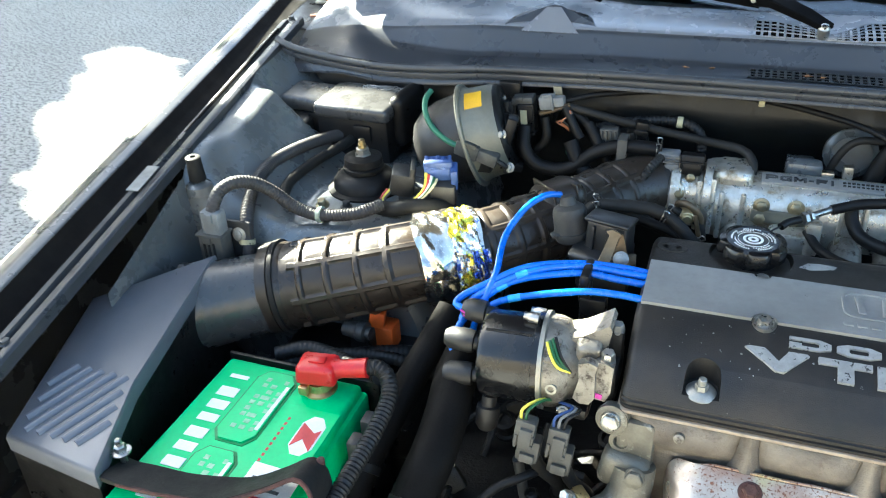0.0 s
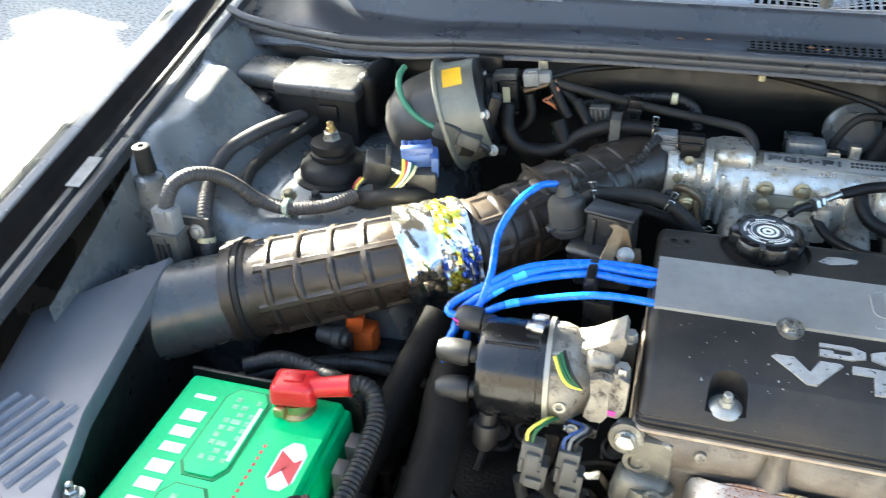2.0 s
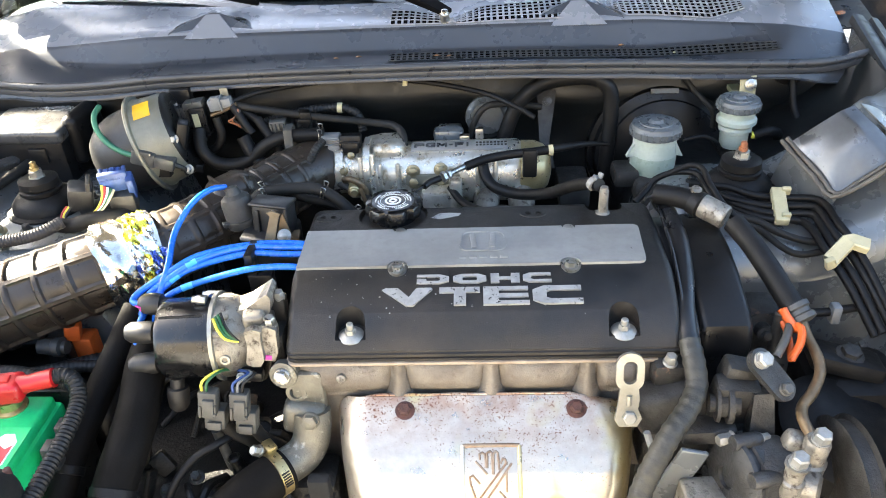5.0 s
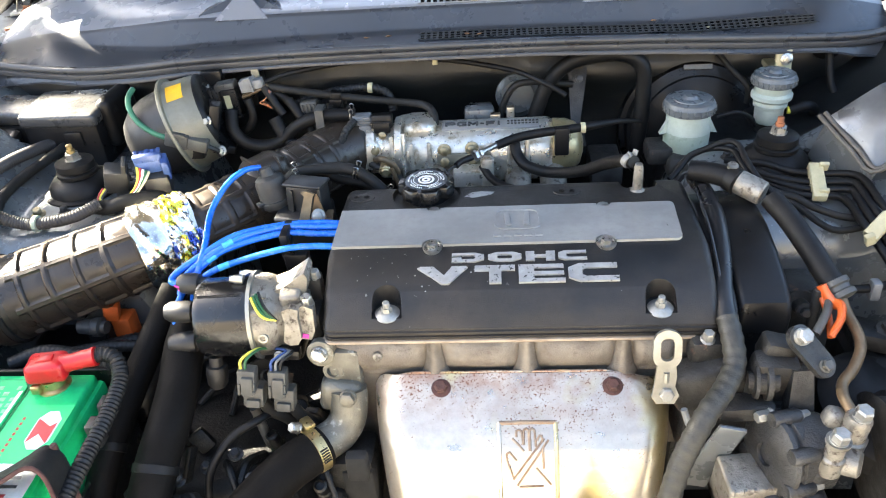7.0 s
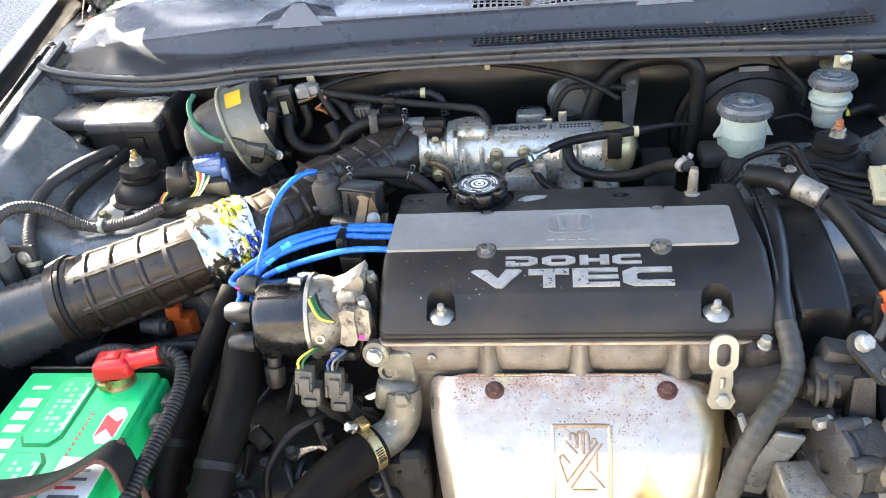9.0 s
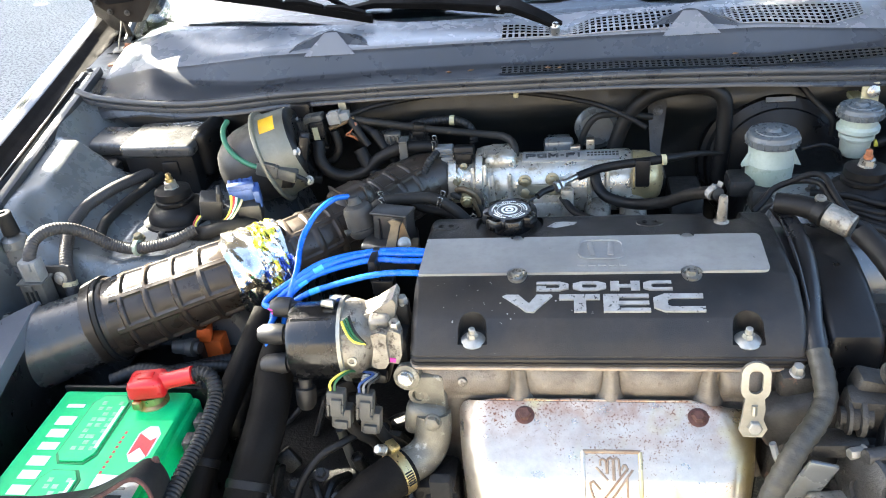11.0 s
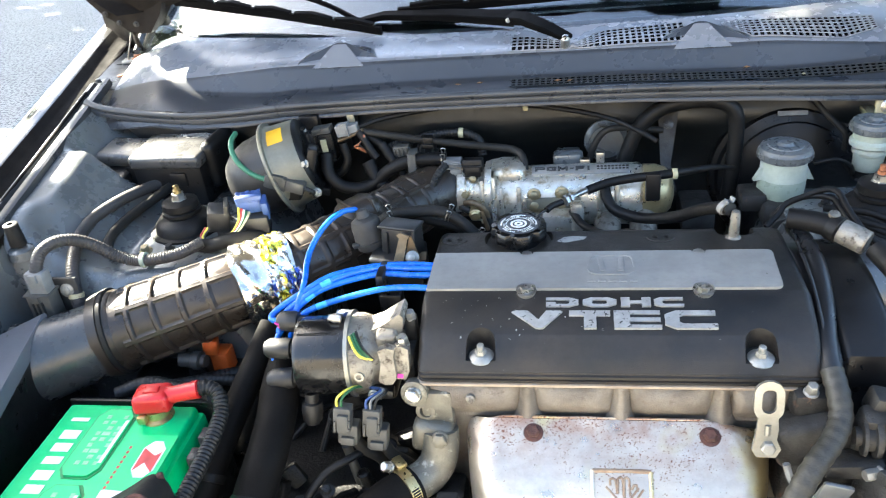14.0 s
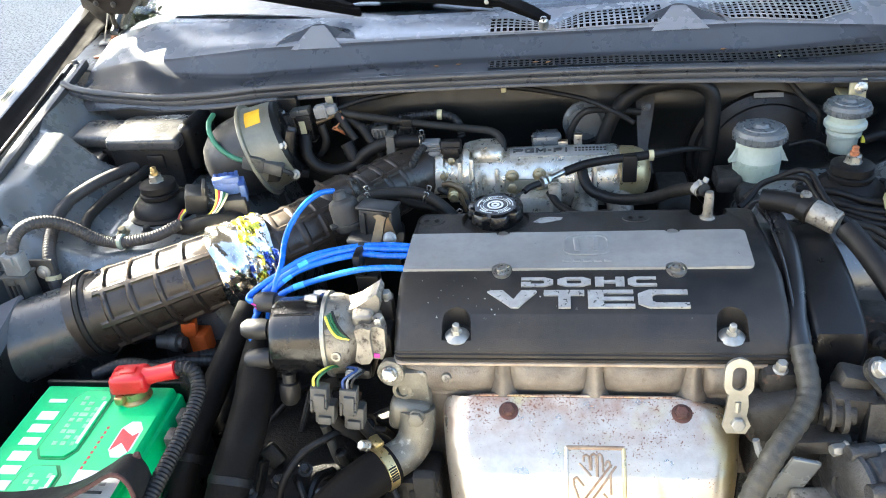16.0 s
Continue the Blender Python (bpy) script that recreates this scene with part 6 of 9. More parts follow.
def wrap(t0, t1, a0, a1, lift, seed, nu=34, nv=40, rough=0.0042):
    g = shape()
    def fn(uu, vv):
        t = t0 + (t1 - t0) * vv + 0.012 * noise.noise((uu * 6, seed, vv)) * (1 if vv in (0.0, 1.0) else 0)
        p, d, s, u = duct_frame(t)
        a = radians(a0 + (a1 - a0) * uu)
        fold = 1 - 2.2 * abs(noise.noise((uu * 9 + vv * 3 + seed, vv * 2.4 - uu * 3, seed)))
        r = duct_r(t) + lift + rough * fold + 0.0008 * noise.noise((uu * 22, vv * 9, seed))
        return p + (s * math.cos(a) + u * math.sin(a)) * r
    grid(g, fn, nu, nv)
    return g


part("foil_wrap", wrap(0.350, 0.478, 0, 360, 0.0072, 1.3, 96, 34), M_FOIL, tape, "crumpled silver foil with yellow and blue print", angle=14)
part("yellow_wrap", wrap(0.418, 0.474, -25, 105, 0.0092, 2.7, 46, 18), M_FOILYEL, tape, "silver foil with yellow print", angle=14)
part("blue_wrap", wrap(0.446, 0.486, -150, 30, 0.0100, 4.1, 56, 20), M_FOILBLUE, tape, "blue and silver foil", angle=14)

# ---- strut tops ----
def strut(at, tip):
    st = thing("strut_mount", at, "black rubber strut top with a greasy brass-coloured rod end", "strut mount", "strut tops")
    x, y, z = at
    g = shape()
    lathe(g, at, (0, 0, 1), [(0, 0.056), (0.004, 0.056), (0.006, 0.048), (0.016, 0.046), (0.024, 0.039), (0.029, 0.0285), (0.031, 0.0305), (0.036, 0.0305), (0.038, 0.0265), (0.040, 0.0285), (0.050, 0.028),
                             (0.053, 0.022), (0.0535, 0.0)], 40)
    part("rubber_cap", g, M_RUBBER, st)
    g = shape()
    lathe(g, (x, y, z + 0.052), (0, 0, 1), [(0, 0.013), (0.002, 0.013), (0.0022, 0.0105), (0.011, 0.0105), (0.012, 0.009)], 6)
    part("rod_nut", g, M_STEEL, st, "light zinc nut")
    g = shape()
    lathe(g, (x, y, z + 0.06), (0, 0, 1), [(0, 0.0062), (0.009, 0.0062), (0.0095, 0.0045), (0.0165, 0.0045), (0.0175, 0.003)], 14)
    part("rod_end", g, tip, st, "rusty rod end")
    for k in range(3):
        a = 0.5 + k * 2.1
        g = shape()
        bolt(g, (x + 0.066 * math.cos(a), y + 0.066 * math.sin(a), z - 0.001), (0, 0, 1), 0.0055, 0.008)
        part("mount_nut", g, M_IRON, st)


strut((-0.645, 0.187, TOWER + 0.009), M_BRASS)
strut((0.390, 0.188, TOWER + 0.009), M_ROD)

# ---- fuse box ----
fuse = thing("fuse_box", (-0.74, 0.33, 0.84), "black under-bonnet fuse box with its lid closed", "fuse box")
g = shape()
rbox(g, (-0.708, 0.330, 0.878), (0.128, 0.090, 0.080), 0.006, (2, 0, -3))
rbox(g, (-0.800, 0.338, 0.880), (0.090, 0.070, 0.060), 0.008, (2, 0, -3))
part("fuse_body", g, M_BLACK, fuse)
g = shape()
rbox(g, (-0.708, 0.328, 0.924), (0.134, 0.098, 0.024), 0.008, (4, 0, -3), 3)
rbox(g, (-0.800, 0.340, 0.920), (0.098, 0.074, 0.026), 0.010, (4, 3, -3), 3)
lidp = part("lid", g, M_FUSELID, fuse)
g = shape()
rbox(g, (-0.635, 0.345, 0.905), (0.026, 0.085, 0.085), 0.012, (4, 0, -8), 3)
part("end_cover", g, M_BLACK, fuse)
g = shape()
for k in range(6):
    for j in range(5):
        if (k * 3 + j) % 4:
            rbox(g, (-0.700 + 0.009 * k + 0.002 * j, 0.352 + j * 0.004, 0.9385 + 0.00028 * j), (0.006, 0.0018, 0.0005), 0.0, (4, 0, -3))
part("lid_print", g, M_LIGHTGREY, fuse, "faint rows of print")
g = shape()
rbox(g, (-0.812, 0.288, 0.900), (0.038, 0.032, 0.005), 0.002, (18, 0, -12))
rbox(g, (-0.792, 0.284, 0.892), (0.010, 0.024, 0.024), 0.002, (18, 20, -12))
br = part("mount_tab", g, M_BLACK, fuse)
g = shape()
bolt(g, (-0.815, 0.286, 0.9025), (0, -0.3, 1), 0.0055, 0.006)
part("tab_bolt", g, M_BRASS, fuse)
g = shape()
rbox(g, (-0.690, 0.282, 0.890), (0.030, 0.008, 0.026), 0.003)
part("latch", g, M_BLACK, fuse)

# rubber stop on the apron
stop = thing("rubber_stop", (-0.838, 0.050, 0.893), "rubber bump stop standing on the inner wing", "bump stop")
g = shape()
lathe(g, (-0.838, 0.050, 0.900), (0.02, -0.05, 1), [(0, 0.012), (0.028, 0.0105), (0.034, 0.0105), (0.035, 0.009), (0.035, 0.004), (0.028, 0.004), (0.028, 0.0)], 22)
part("stop_body", g, M_DUSTY, stop)
g = shape()
lathe(g, (-0.838, 0.050, 0.880), (0.02, -0.05, 1), [(0, 0.02), (0.012, 0.018), (0.016, 0.011)], 20)
part("stop_foot", g, M_BODY, stop)

# ---- hoses and looms over the left tower ----
def hose_thing(name, pts, r, material, label, category, **kw):
    g = shape()
    tube(g, pts, r, kw.pop("n", 14), **kw)
    return solo(name, g, material, label, category)


hose_thing("wiring_loom", [(-0.782, -0.003, 0.884), (-0.779, 0.002, 0.897), (-0.775, 0.014, 0.908), (-0.762, 0.031, 0.913), (-0.745, 0.050, 0.905), (-0.726, 0.063, 0.888), (-0.706, 0.072, 0.866), (-0.685, 0.077, 0.855), (-0.66, 0.078, 0.853), (-0.615, 0.090, 0.856), (-0.585, 0.115, 0.862)],
           0.0085, M_LOOMDUST, "dusty corrugated loom lying over the strut tower", "cable loom", ribs=0.0008, pitch=0.0042)
hose_thing("fuse_cable", [(-0.735, 0.288, 0.880), (-0.745, 0.262, 0.884), (-0.762, 0.205, 0.890), (-0.780, 0.15, 0.886), (-0.774, 0.09, 0.878), (-0.762, 0.045, 0.860), (-0.750, 0.018, 0.829), (-0.745, 0.010, 0.80)],
           0.0092, M_LOOMDUST, "thick dusty cable from the fuse box", "cable", ribs=0.0007, pitch=0.0042)
hose_thing("fuse_cable", [(-0.712, 0.285, 0.876), (-0.720, 0.255, 0.874), (-0.738, 0.20, 0.870), (-0.745, 0.14, 0.866), (-0.732, 0.095, 0.862), (-0.715, 0.082, 0.860)],
           0.0082, M_DUSTY, "black cable bending across the strut tower", "cable")
g = shape()
lathe(g, (-0.668, 0.078, 0.8535), (1, 0, 0), [(0, 0.0105), (0.0005, 0.012), (0.006, 0.012), (0.0065, 0.0105)], 18)
solo("tape_band", g, M_RESVLOW, "pale green tape band on the loom", "tape band")
g = shape()
lathe(g, (-0.7512, 0.020, 0.833), (0.04, -0.3, -0.9), [(0, 0.0095), (0.0005, 0.0112), (0.007, 0.0112), (0.0075, 0.0095)], 18)
solo("tape_band", g, M_IVORY, "cream tape band on the fuse cable", "tape band")
conn = thing("plug_connector", (-0.785, -0.005, 0.80), "grey plug connector on the inner wing", "connector")
g = shape()
rbox(g, (-0.782, -0.004, 0.869), (0.029, 0.020, 0.034), 0.003)
rbox(g, (-0.782, -0.0145, 0.878), (0.012, 0.006, 0.014), 0.002)
rbox(g, (-0.770, -0.0125, 0.868), (0.003, 0.004, 0.030), 0.001)
rbox(g, (-0.794, -0.0125, 0.868), (0.003, 0.004, 0.030), 0.001)
part("plug_body", g, M_LIGHTGREY, conn, "light grey plug half")
g = shape()
rbox(g, (-0.786, -0.004, 0.828), (0.037, 0.026, 0.046), 0.003)
rbox(g, (-0.786, -0.004, 0.851), (0.041, 0.030, 0.004), 0.001)
rbox(g, (-0.789, -0.0185, 0.845), (0.012, 0.004, 0.010), 0.001)
sk = part("socket", g, M_PLUG, conn)
# black bars in place of open slots, for the dark inside them
for k in (-0.0075, 0.0, 0.0075):
    g = shape()
    rbox(g, (-0.788 + k, -0.0175, 0.829), (0.0032, 0.003, 0.024), 0.001)
    part("slot", g, M_VOID, sk)
g = shape()
rbox(g, (-0.772, 0.018, 0.826), (0.060, 0.006, 0.070), 0.002)
part("bracket", g, M_CONN, conn)
g = shape()
bolt(g, (-0.7585, 0.014, 0.842), (0, -1, 0.2), 0.0065, 0.004)
part("bracket_bolt", g, M_DULL, conn)
g = shape()
bolt(g, (-0.676, 0.106, 0.852), (0, -0.2, 1), 0.006, 0.009, 1.7)
solo("tower_bolt", g, M_OLIVE, "olive plated bolt on the strut tower", "bolt")

# ---- connectors near the strut ----
cc = thing("connector_cluster", (-0.545, 0.158, 0.838), "blue and grey plug connectors with coloured wires", "connector")
g = shape()
rbox(g, (-0.520, 0.170, 0.900), (0.036, 0.028, 0.024), 0.003, (20, 0, 18))
rbox(g, (-0.516, 0.160, 0.905), (0.041, 0.009, 0.029), 0.003, (20, 0, 18))
blue = part("blue_plug", g, M_BLUECONN, cc, "dusty blue plug")
for k in range(5):
    g = shape()
    rbox(g, (-0.534 + 0.0078 * k, 0.159 + 0.0026 * k, 0.9125 - 0.001 * (k % 2)), (0.0052, 0.024, 0.004), 0.001, (20, 0, 18))
    part("plug_rib", g, M_BLUECONN, blue)
g = shape()
rbox(g, (-0.496, 0.168, 0.892), (0.010, 0.022, 0.036), 0.002, (20, 0, 18))
part("latch", g, M_BLUECONN, blue)
g = shape()
rbox(g, (-0.572, 0.160, 0.880), (0.034, 0.030, 0.040), 0.004, (15, 12, 20))
rbox(g, (-0.556, 0.158, 0.895), (0.006, 0.024, 0.03), 0.001, (15, 12, 20))
part("grey_plug", g, M_CONN, cc)
g = shape()
rbox(g, (-0.512, 0.165, 0.868), (0.038, 0.026, 0.032), 0.004, (10, 0, 10))
rbox(g, (-0.54, 0.17, 0.845), (0.08, 0.03, 0.03), 0.004)
part("plug_base", g, M_CONN, cc)
for k, m in enumerate((M_YWIRE, M_RWIRE, M_WHITE, M_GWIRE, M_IVORY)):
    g = shape()
    tube(g, [(-0.532 + 0.004 * k, 0.152, 0.900 - 0.002 * k), (-0.530 + 0.003 * k, 0.140, 0.886), (-0.540 + 0.002 * k, 0.136, 0.870), (-0.555 + 0.002 * k, 0.130, 0.858)], 0.0021, 6)
    part("wire", g, m, cc)
for k, m in enumerate((M_RWIRE, M_YWIRE, M_CONN)):
    g = shape()
    tube(g, [(-0.590 + 0.004 * k, 0.146, 0.870), (-0.598 + 0.003 * k, 0.138, 0.858), (-0.590 + 0.003 * k, 0.130, 0.848)], 0.002, 6)
    part("wire", g, m, cc)
hose_thing("wiring_loom", [(-0.60, 0.128, 0.848), (-0.575, 0.122, 0.852), (-0.55, 0.125, 0.858), (-0.52, 0.14, 0.855), (-0.50, 0.165, 0.84)], 0.011, M_DUSTY, "taped loom behind the intake hose", "cable loom")

# ---- vacuum canister ----
can = thing("vacuum_canister", (-0.53, 0.31, 0.83), "olive metal vacuum canister with a yellow label", "canister")
AX = Vector((0.940, 0.190, 0.300)).normalized()
C0 = Vector((-0.510, 0.300, 0.898))
g = shape()
lathe(g, C0, AX, [(0.0, 0.074), (0.006, 0.0735), (0.012, 0.071), (0.050, 0.067), (0.053, 0.065)], 48)
part("canister_front", g, M_CANISTER, can)
g = shape()
lathe(g, C0 + AX * 0.050, AX, [(0.0, 0.0665), (0.003, 0.0660), (0.008, 0.061), (0.010, 0.050), (0.006, 0.046), (0.006, 0.022), (0.014, 0.018), (0.015, 0.0)], 48)
part("end_cap", g, M_BLACK, can, "black end cap")
g = shape()
lathe(g, C0 - AX * 0.004, AX, [(0, 0.072), (0.0005, 0.0790), (0.0025, 0.0805), (0.0060, 0.0800), (0.0075, 0.072)], 48)
part("flange", g, M_CANISTER, can, "pale crimped flange")
g = shape()
lathe(g, C0 - AX * 0.092, AX, [(0, 0.0), (0.002, 0.026), (0.010, 0.043), (0.026, 0.057), (0.050, 0.065), (0.090, 0.069)], 44)
part("canister_back", g, M_BOOT, can)
d, u, w = basis(AX)
g = shape()
grid(g, lambda uu, vv: C0 + d * (0.010 + 0.026 * vv) + (u * math.cos(radians(280 + 27 * uu)) + w * math.sin(radians(280 + 27 * uu))) * (0.0716 - 0.094 * (0.004 + 0.026 * vv) + 0.0006), 10, 5)
part("yellow_label", g, M_YELLOW, can, "square yellow label")
g = shape()
rbox(g, (-0.53, 0.33, 0.845), (0.07, 0.06, 0.03), 0.004)
rbox(g, (-0.475, 0.355, 0.90), (0.012, 0.05, 0.10), 0.003, (0, 20, 0))
part("bracket", g, M_BLACK, can)
g = shape()
rbox(g, (-0.449, 0.268, 0.908), (0.016, 0.026, 0.080), 0.003, (0, 16, 10))
rbox(g, (-0.452, 0.285, 0.868), (0.05, 0.03, 0.014), 0.003, (0, 16, 10))
part("bracket_plate", g, M_BLACK, can)
for p in ((-0.452, 0.252, 0.925), (-0.458, 0.252, 0.893), (-0.440, 0.254, 0.873)):
    g = shape()
    bolt(g, p, (-0.1, -1, 0.35), 0.005, 0.006)
    part("bracket_bolt", g, M_DULL, can)
hose_thing("vacuum_hose", [(-0.573, 0.29, 0.967), (-0.574, 0.27, 0.962), (-0.57, 0.255, 0.95), (-0.56, 0.245, 0.935), (-0.545, 0.238, 0.923), (-0.528, 0.234, 0.914), (-0.512, 0.232, 0.909)], 0.0043, M_TEAL, "teal vacuum hose round the canister", "vacuum hose")
pc = thing("plug_connector", (-0.495, 0.25, 0.86), "grey in-line plug below the canister", "connector")
g = shape()
rbox(g, (-0.498, 0.237, 0.904), (0.036, 0.022, 0.024), 0.003, (0, 18, 0))
rbox(g, (-0.468, 0.237, 0.894), (0.032, 0.019, 0.020), 0.003, (0, 18, 0))
rbox(g, (-0.492, 0.228, 0.914), (0.02, 0.008, 0.006), 0.001, (0, 18, 0))
part("plug_body", g, M_PLUG, pc)
g = shape()
rbox(g, (-0.484, 0.252, 0.882), (0.04, 0.03, 0.03), 0.003)
part("clip", g, M_BLACK, pc)
g = shape()
tube(g, [(-0.455, 0.238, 0.889), (-0.444, 0.245, 0.878), (-0.448, 0.262, 0.862)], 0.004, 8)
part("wire", g, M_CONN, pc)

# ---- purge solenoid ----
sol = thing("vacuum_solenoid", (-0.44, 0.335, 0.88), "black vacuum solenoid with a pale plug on the firewall", "solenoid")
g = shape()
rbox(g, (-0.433, 0.330, 0.925), (0.026, 0.022, 0.044), 0.002, (0, -4, 0))
rbox(g, (-0.433, 0.3185, 0.926), (0.022, 0.003, 0.034), 0.001, (0, -4, 0))
rbox(g, (-0.433, 0.330, 0.9005), (0.030, 0.026, 0.004), 0.001, (0, -4, 0))
body = part("solenoid_body", g, M_BLACK, sol)
g = shape()
rbox(g, (-0.440, 0.334, 0.9500), (0.033, 0.024, 0.012), 0.003, (0, -8, 0))
rbox(g, (-0.444, 0.323, 0.9535), (0.010, 0.006, 0.005), 0.001, (0, -8, 0))
part("solenoid_cap", g, M_PLUG, sol, "grey moulded cap")
g = shape()
rbox(g, (-0.463, 0.338, 0.930), (0.026, 0.022, 0.032), 0.003, (0, -6, 0))
for k in range(3):
    rbox(g, (-0.472 + 0.008 * k, 0.3255, 0.937), (0.004, 0.005, 0.020), 0.001, (0, -6, 0))
part("side_coil", g, M_CONN, sol)
g = shape()
rbox(g, (-0.4355, 0.3166, 0.928), (0.010, 0.001, 0.022), 0.0, (0, -4, 0))
part("sticker", g, M_IVORY, body, "small cream sticker")
g = shape()
lathe(g, (-0.433, 0.325, 0.902), (0.05, -0.25, -1), [(0, 0.0075), (0.004, 0.0075), (0.005, 0.0055), (0.012, 0.0055)], 16)
part("nipple", g, M_CONN, sol)
g = shape()
rbox(g, (-0.404, 0.330, 0.9505), (0.020, 0.021, 0.020), 0.003, (0, -8, 0))
rbox(g, (-0.386, 0.330, 0.9530), (0.019, 0.017, 0.015), 0.003, (0, -8, 0))
rbox(g, (-0.3935, 0.330, 0.952), (0.003, 0.023, 0.022), 0.001, (0, -8, 0))
rbox(g, (-0.402, 0.325, 0.962), (0.014, 0.010, 0.004), 0.001, (0, -8, 0))
part("pale_plug", g, M_LIGHTGREY, sol, "pale grey plug")
g = shape()
rbox(g, (-0.390, 0.341, 0.964), (0.013, 0.003, 0.016), 0.001, (0, -4, 0))
part("metal_tab", g, M_CANISTER, sol, "upright olive tab")
g = shape()
bar(g, [(-0.412, 0.322, 0.934), (-0.392, 0.322, 0.941), (-0.368, 0.324, 0.951)], [(0.006, 0.004)] * 3)
part("bracket_strip", g, M_BROWN, sol, "brown strip below the plug")
g = shape()
rbox(g, (-0.452, 0.37, 0.925), (0.10, 0.04, 0.008), 0.002)
rbox(g, (-0.452, 0.40, 0.92), (0.10, 0.06, 0.05), 0.004)
rbox(g, (-0.466, 0.356, 0.952), (0.034, 0.020, 0.036), 0.003)
bar(g, [(-0.480, 0.322, 0.908), (-0.460, 0.322, 0.912), (-0.438, 0.322, 0.922)], [(0.010, 0.008)] * 3)
part("bracket", g, M_BLACK, sol)
for p in ((-0.476, 0.314, 0.909), (-0.454, 0.302, 0.877), (-0.472, 0.366, 0.962), (-0.477, 0.341, 0.945)):
    g = shape()
    bolt(g, p, (-0.15, -1, 0.4), 0.0052, 0.007, 1.5)
    part("bracket_bolt", g, M_DULL, sol)
for pts in ([(-0.375, 0.325, 0.948), (-0.367, 0.320, 0.936), (-0.357, 0.314, 0.920), (-0.347, 0.310, 0.906)], [(-0.363, 0.334, 0.936), (-0.345, 0.330, 0.924), (-0.322, 0.324, 0.905), (-0.31, 0.322, 0.893)]):
    hose_thing("wire_sheath", pts, 0.0068, M_RUBBER, "black sheath over solenoid wires", "cable sheath")
for k in range(3):
    hose_thing("wire", [(-0.372, 0.322, 0.947 - 0.002 * k), (-0.366 + 0.002 * k, 0.317, 0.942), (-0.374, 0.315, 0.931), (-0.384 + 0.006 * k, 0.316, 0.925), (-0.374 + 0.004 * k, 0.318, 0.919), (-0.366, 0.320, 0.912)], 0.0013, M_ROD if k < 2 else M_CONN, "thin brown wire looped behind the plug", "wire")
g = shape()
lathe(g, (-0.366, 0.305, 0.890), (1, -0.1, -0.15), [(0, 0.006), (0.002, 0.0085), (0.010, 0.0085), (0.012, 0.0065), (0.020, 0.006)], 16)
solo("hose_fitting", g, M_TEAL, "dull green hose fitting above the intake", "fitting")
g = shape()
rbox(g, (-0.307, 0.328, 0.911), (0.028, 0.020, 0.020), 0.003, (0, -4, 0))
for k in range(4):
    rbox(g, (-0.317 + 0.0065 * k, 0.3175, 0.909), (0.0032, 0.004, 0.018), 0.001, (0, -4, 0))
rbox(g, (-0.307, 0.352, 0.900), (0.016, 0.06, 0.014), 0.002)
solo("plug_connector", g, M_PLUG, "ribbed grey plug above the breather hose", "connector")
hose_thing("vacuum_hose", [(-0.432, 0.310, 0.915), (-0.428, 0.292, 0.890), (-0.410, 0.288, 0.869), (-0.379, 0.288, 0.862), (-0.348, 0.288, 0.872), (-0.326, 0.288, 0.892), (-0.295, 0.290, 0.906), (-0.261, 0.290, 0.910), (-0.228, 0.292, 0.908)], 0.0104, M_RUBBER, "thick black breather hose curving to the throttle", "hose")
hose_thing("vacuum_hose", [(-0.405, 0.322, 0.930), (-0.400, 0.318, 0.900), (-0.415, 0.318, 0.878), (-0.44, 0.325, 0.872)], 0.007, M_RUBBER, "short curled black hose", "hose")
hose_thing("vacuum_hose", [(-0.372, 0.330, 0.946), (-0.32, 0.330, 0.936), (-0.24, 0.330, 0.922), (-0.17, 0.330, 0.912), (-0.122, 0.326, 0.906), (-0.106, 0.312, 0.896), (-0.104, 0.302, 0.88)], 0.0062, M_DUSTY, "grey vacuum hose along the firewall", "hose")
hose_thing("cable", [(-0.378, 0.340, 0.950), (-0.33, 0.362, 0.957), (-0.225, 0.385, 0.962), (-0.105, 0.392, 0.957), (0.015, 0.375, 0.940), (0.075, 0.35, 0.922), (0.105, 0.335, 0.908)], 0.0042, M_RUBBER, "thin black cable arching along the firewall", "cable")
g = shape()
rbox(g, (-0.104, 0.388, 0.956), (0.009, 0.012, 0.013), 0.002)
rbox(g, (-0.104, 0.42, 0.952), (0.005, 0.06, 0.005), 0.001)
solo("cable_clip", g, M_IVORY, "cream clip holding the thin cable", "clip")
g = shape()
rbox(g, (-0.30, 0.335, 0.895), (0.03, 0.02, 0.018), 0.003)
rbox(g, (-0.27, 0.345, 0.905), (0.026, 0.018, 0.016), 0.003, (0, 0, 20))
rbox(g, (-0.29, 0.36, 0.88), (0.07, 0.05, 0.02), 0.003)
rbox(g, (-0.29, 0.41, 0.88), (0.05, 0.08, 0.012), 0.003)
solo("plug_connector", g, M_CONN, "grey plugs clipped to the firewall", "connector")
hose_thing("wiring_loom", [(-0.34, 0.362, 0.902), (-0.285, 0.364, 0.917), (-0.24, 0.366, 0.923), (-0.205, 0.366, 0.922), (-0.182, 0.362, 0.910), (-0.176, 0.355, 0.885)], 0.0066, M_LOOM, "corrugated loom under the cowl", "cable loom", ribs=0.001, pitch=0.005)
g = shape()
lathe(g, (-0.216, 0.366, 0.9228), (1, 0, -0.05), [(0, 0.0066), (0.0005, 0.0086), (0.008, 0.0086), (0.0085, 0.0066)], 16)
solo("tape_band", g, M_IVORY, "cream tape band on the loom", "tape band")
g = shape()
rbox(g, (-0.282, 0.2765, 0.903), (0.0135, 0.003, 0.038), 0.001, (-6, 0, 0))
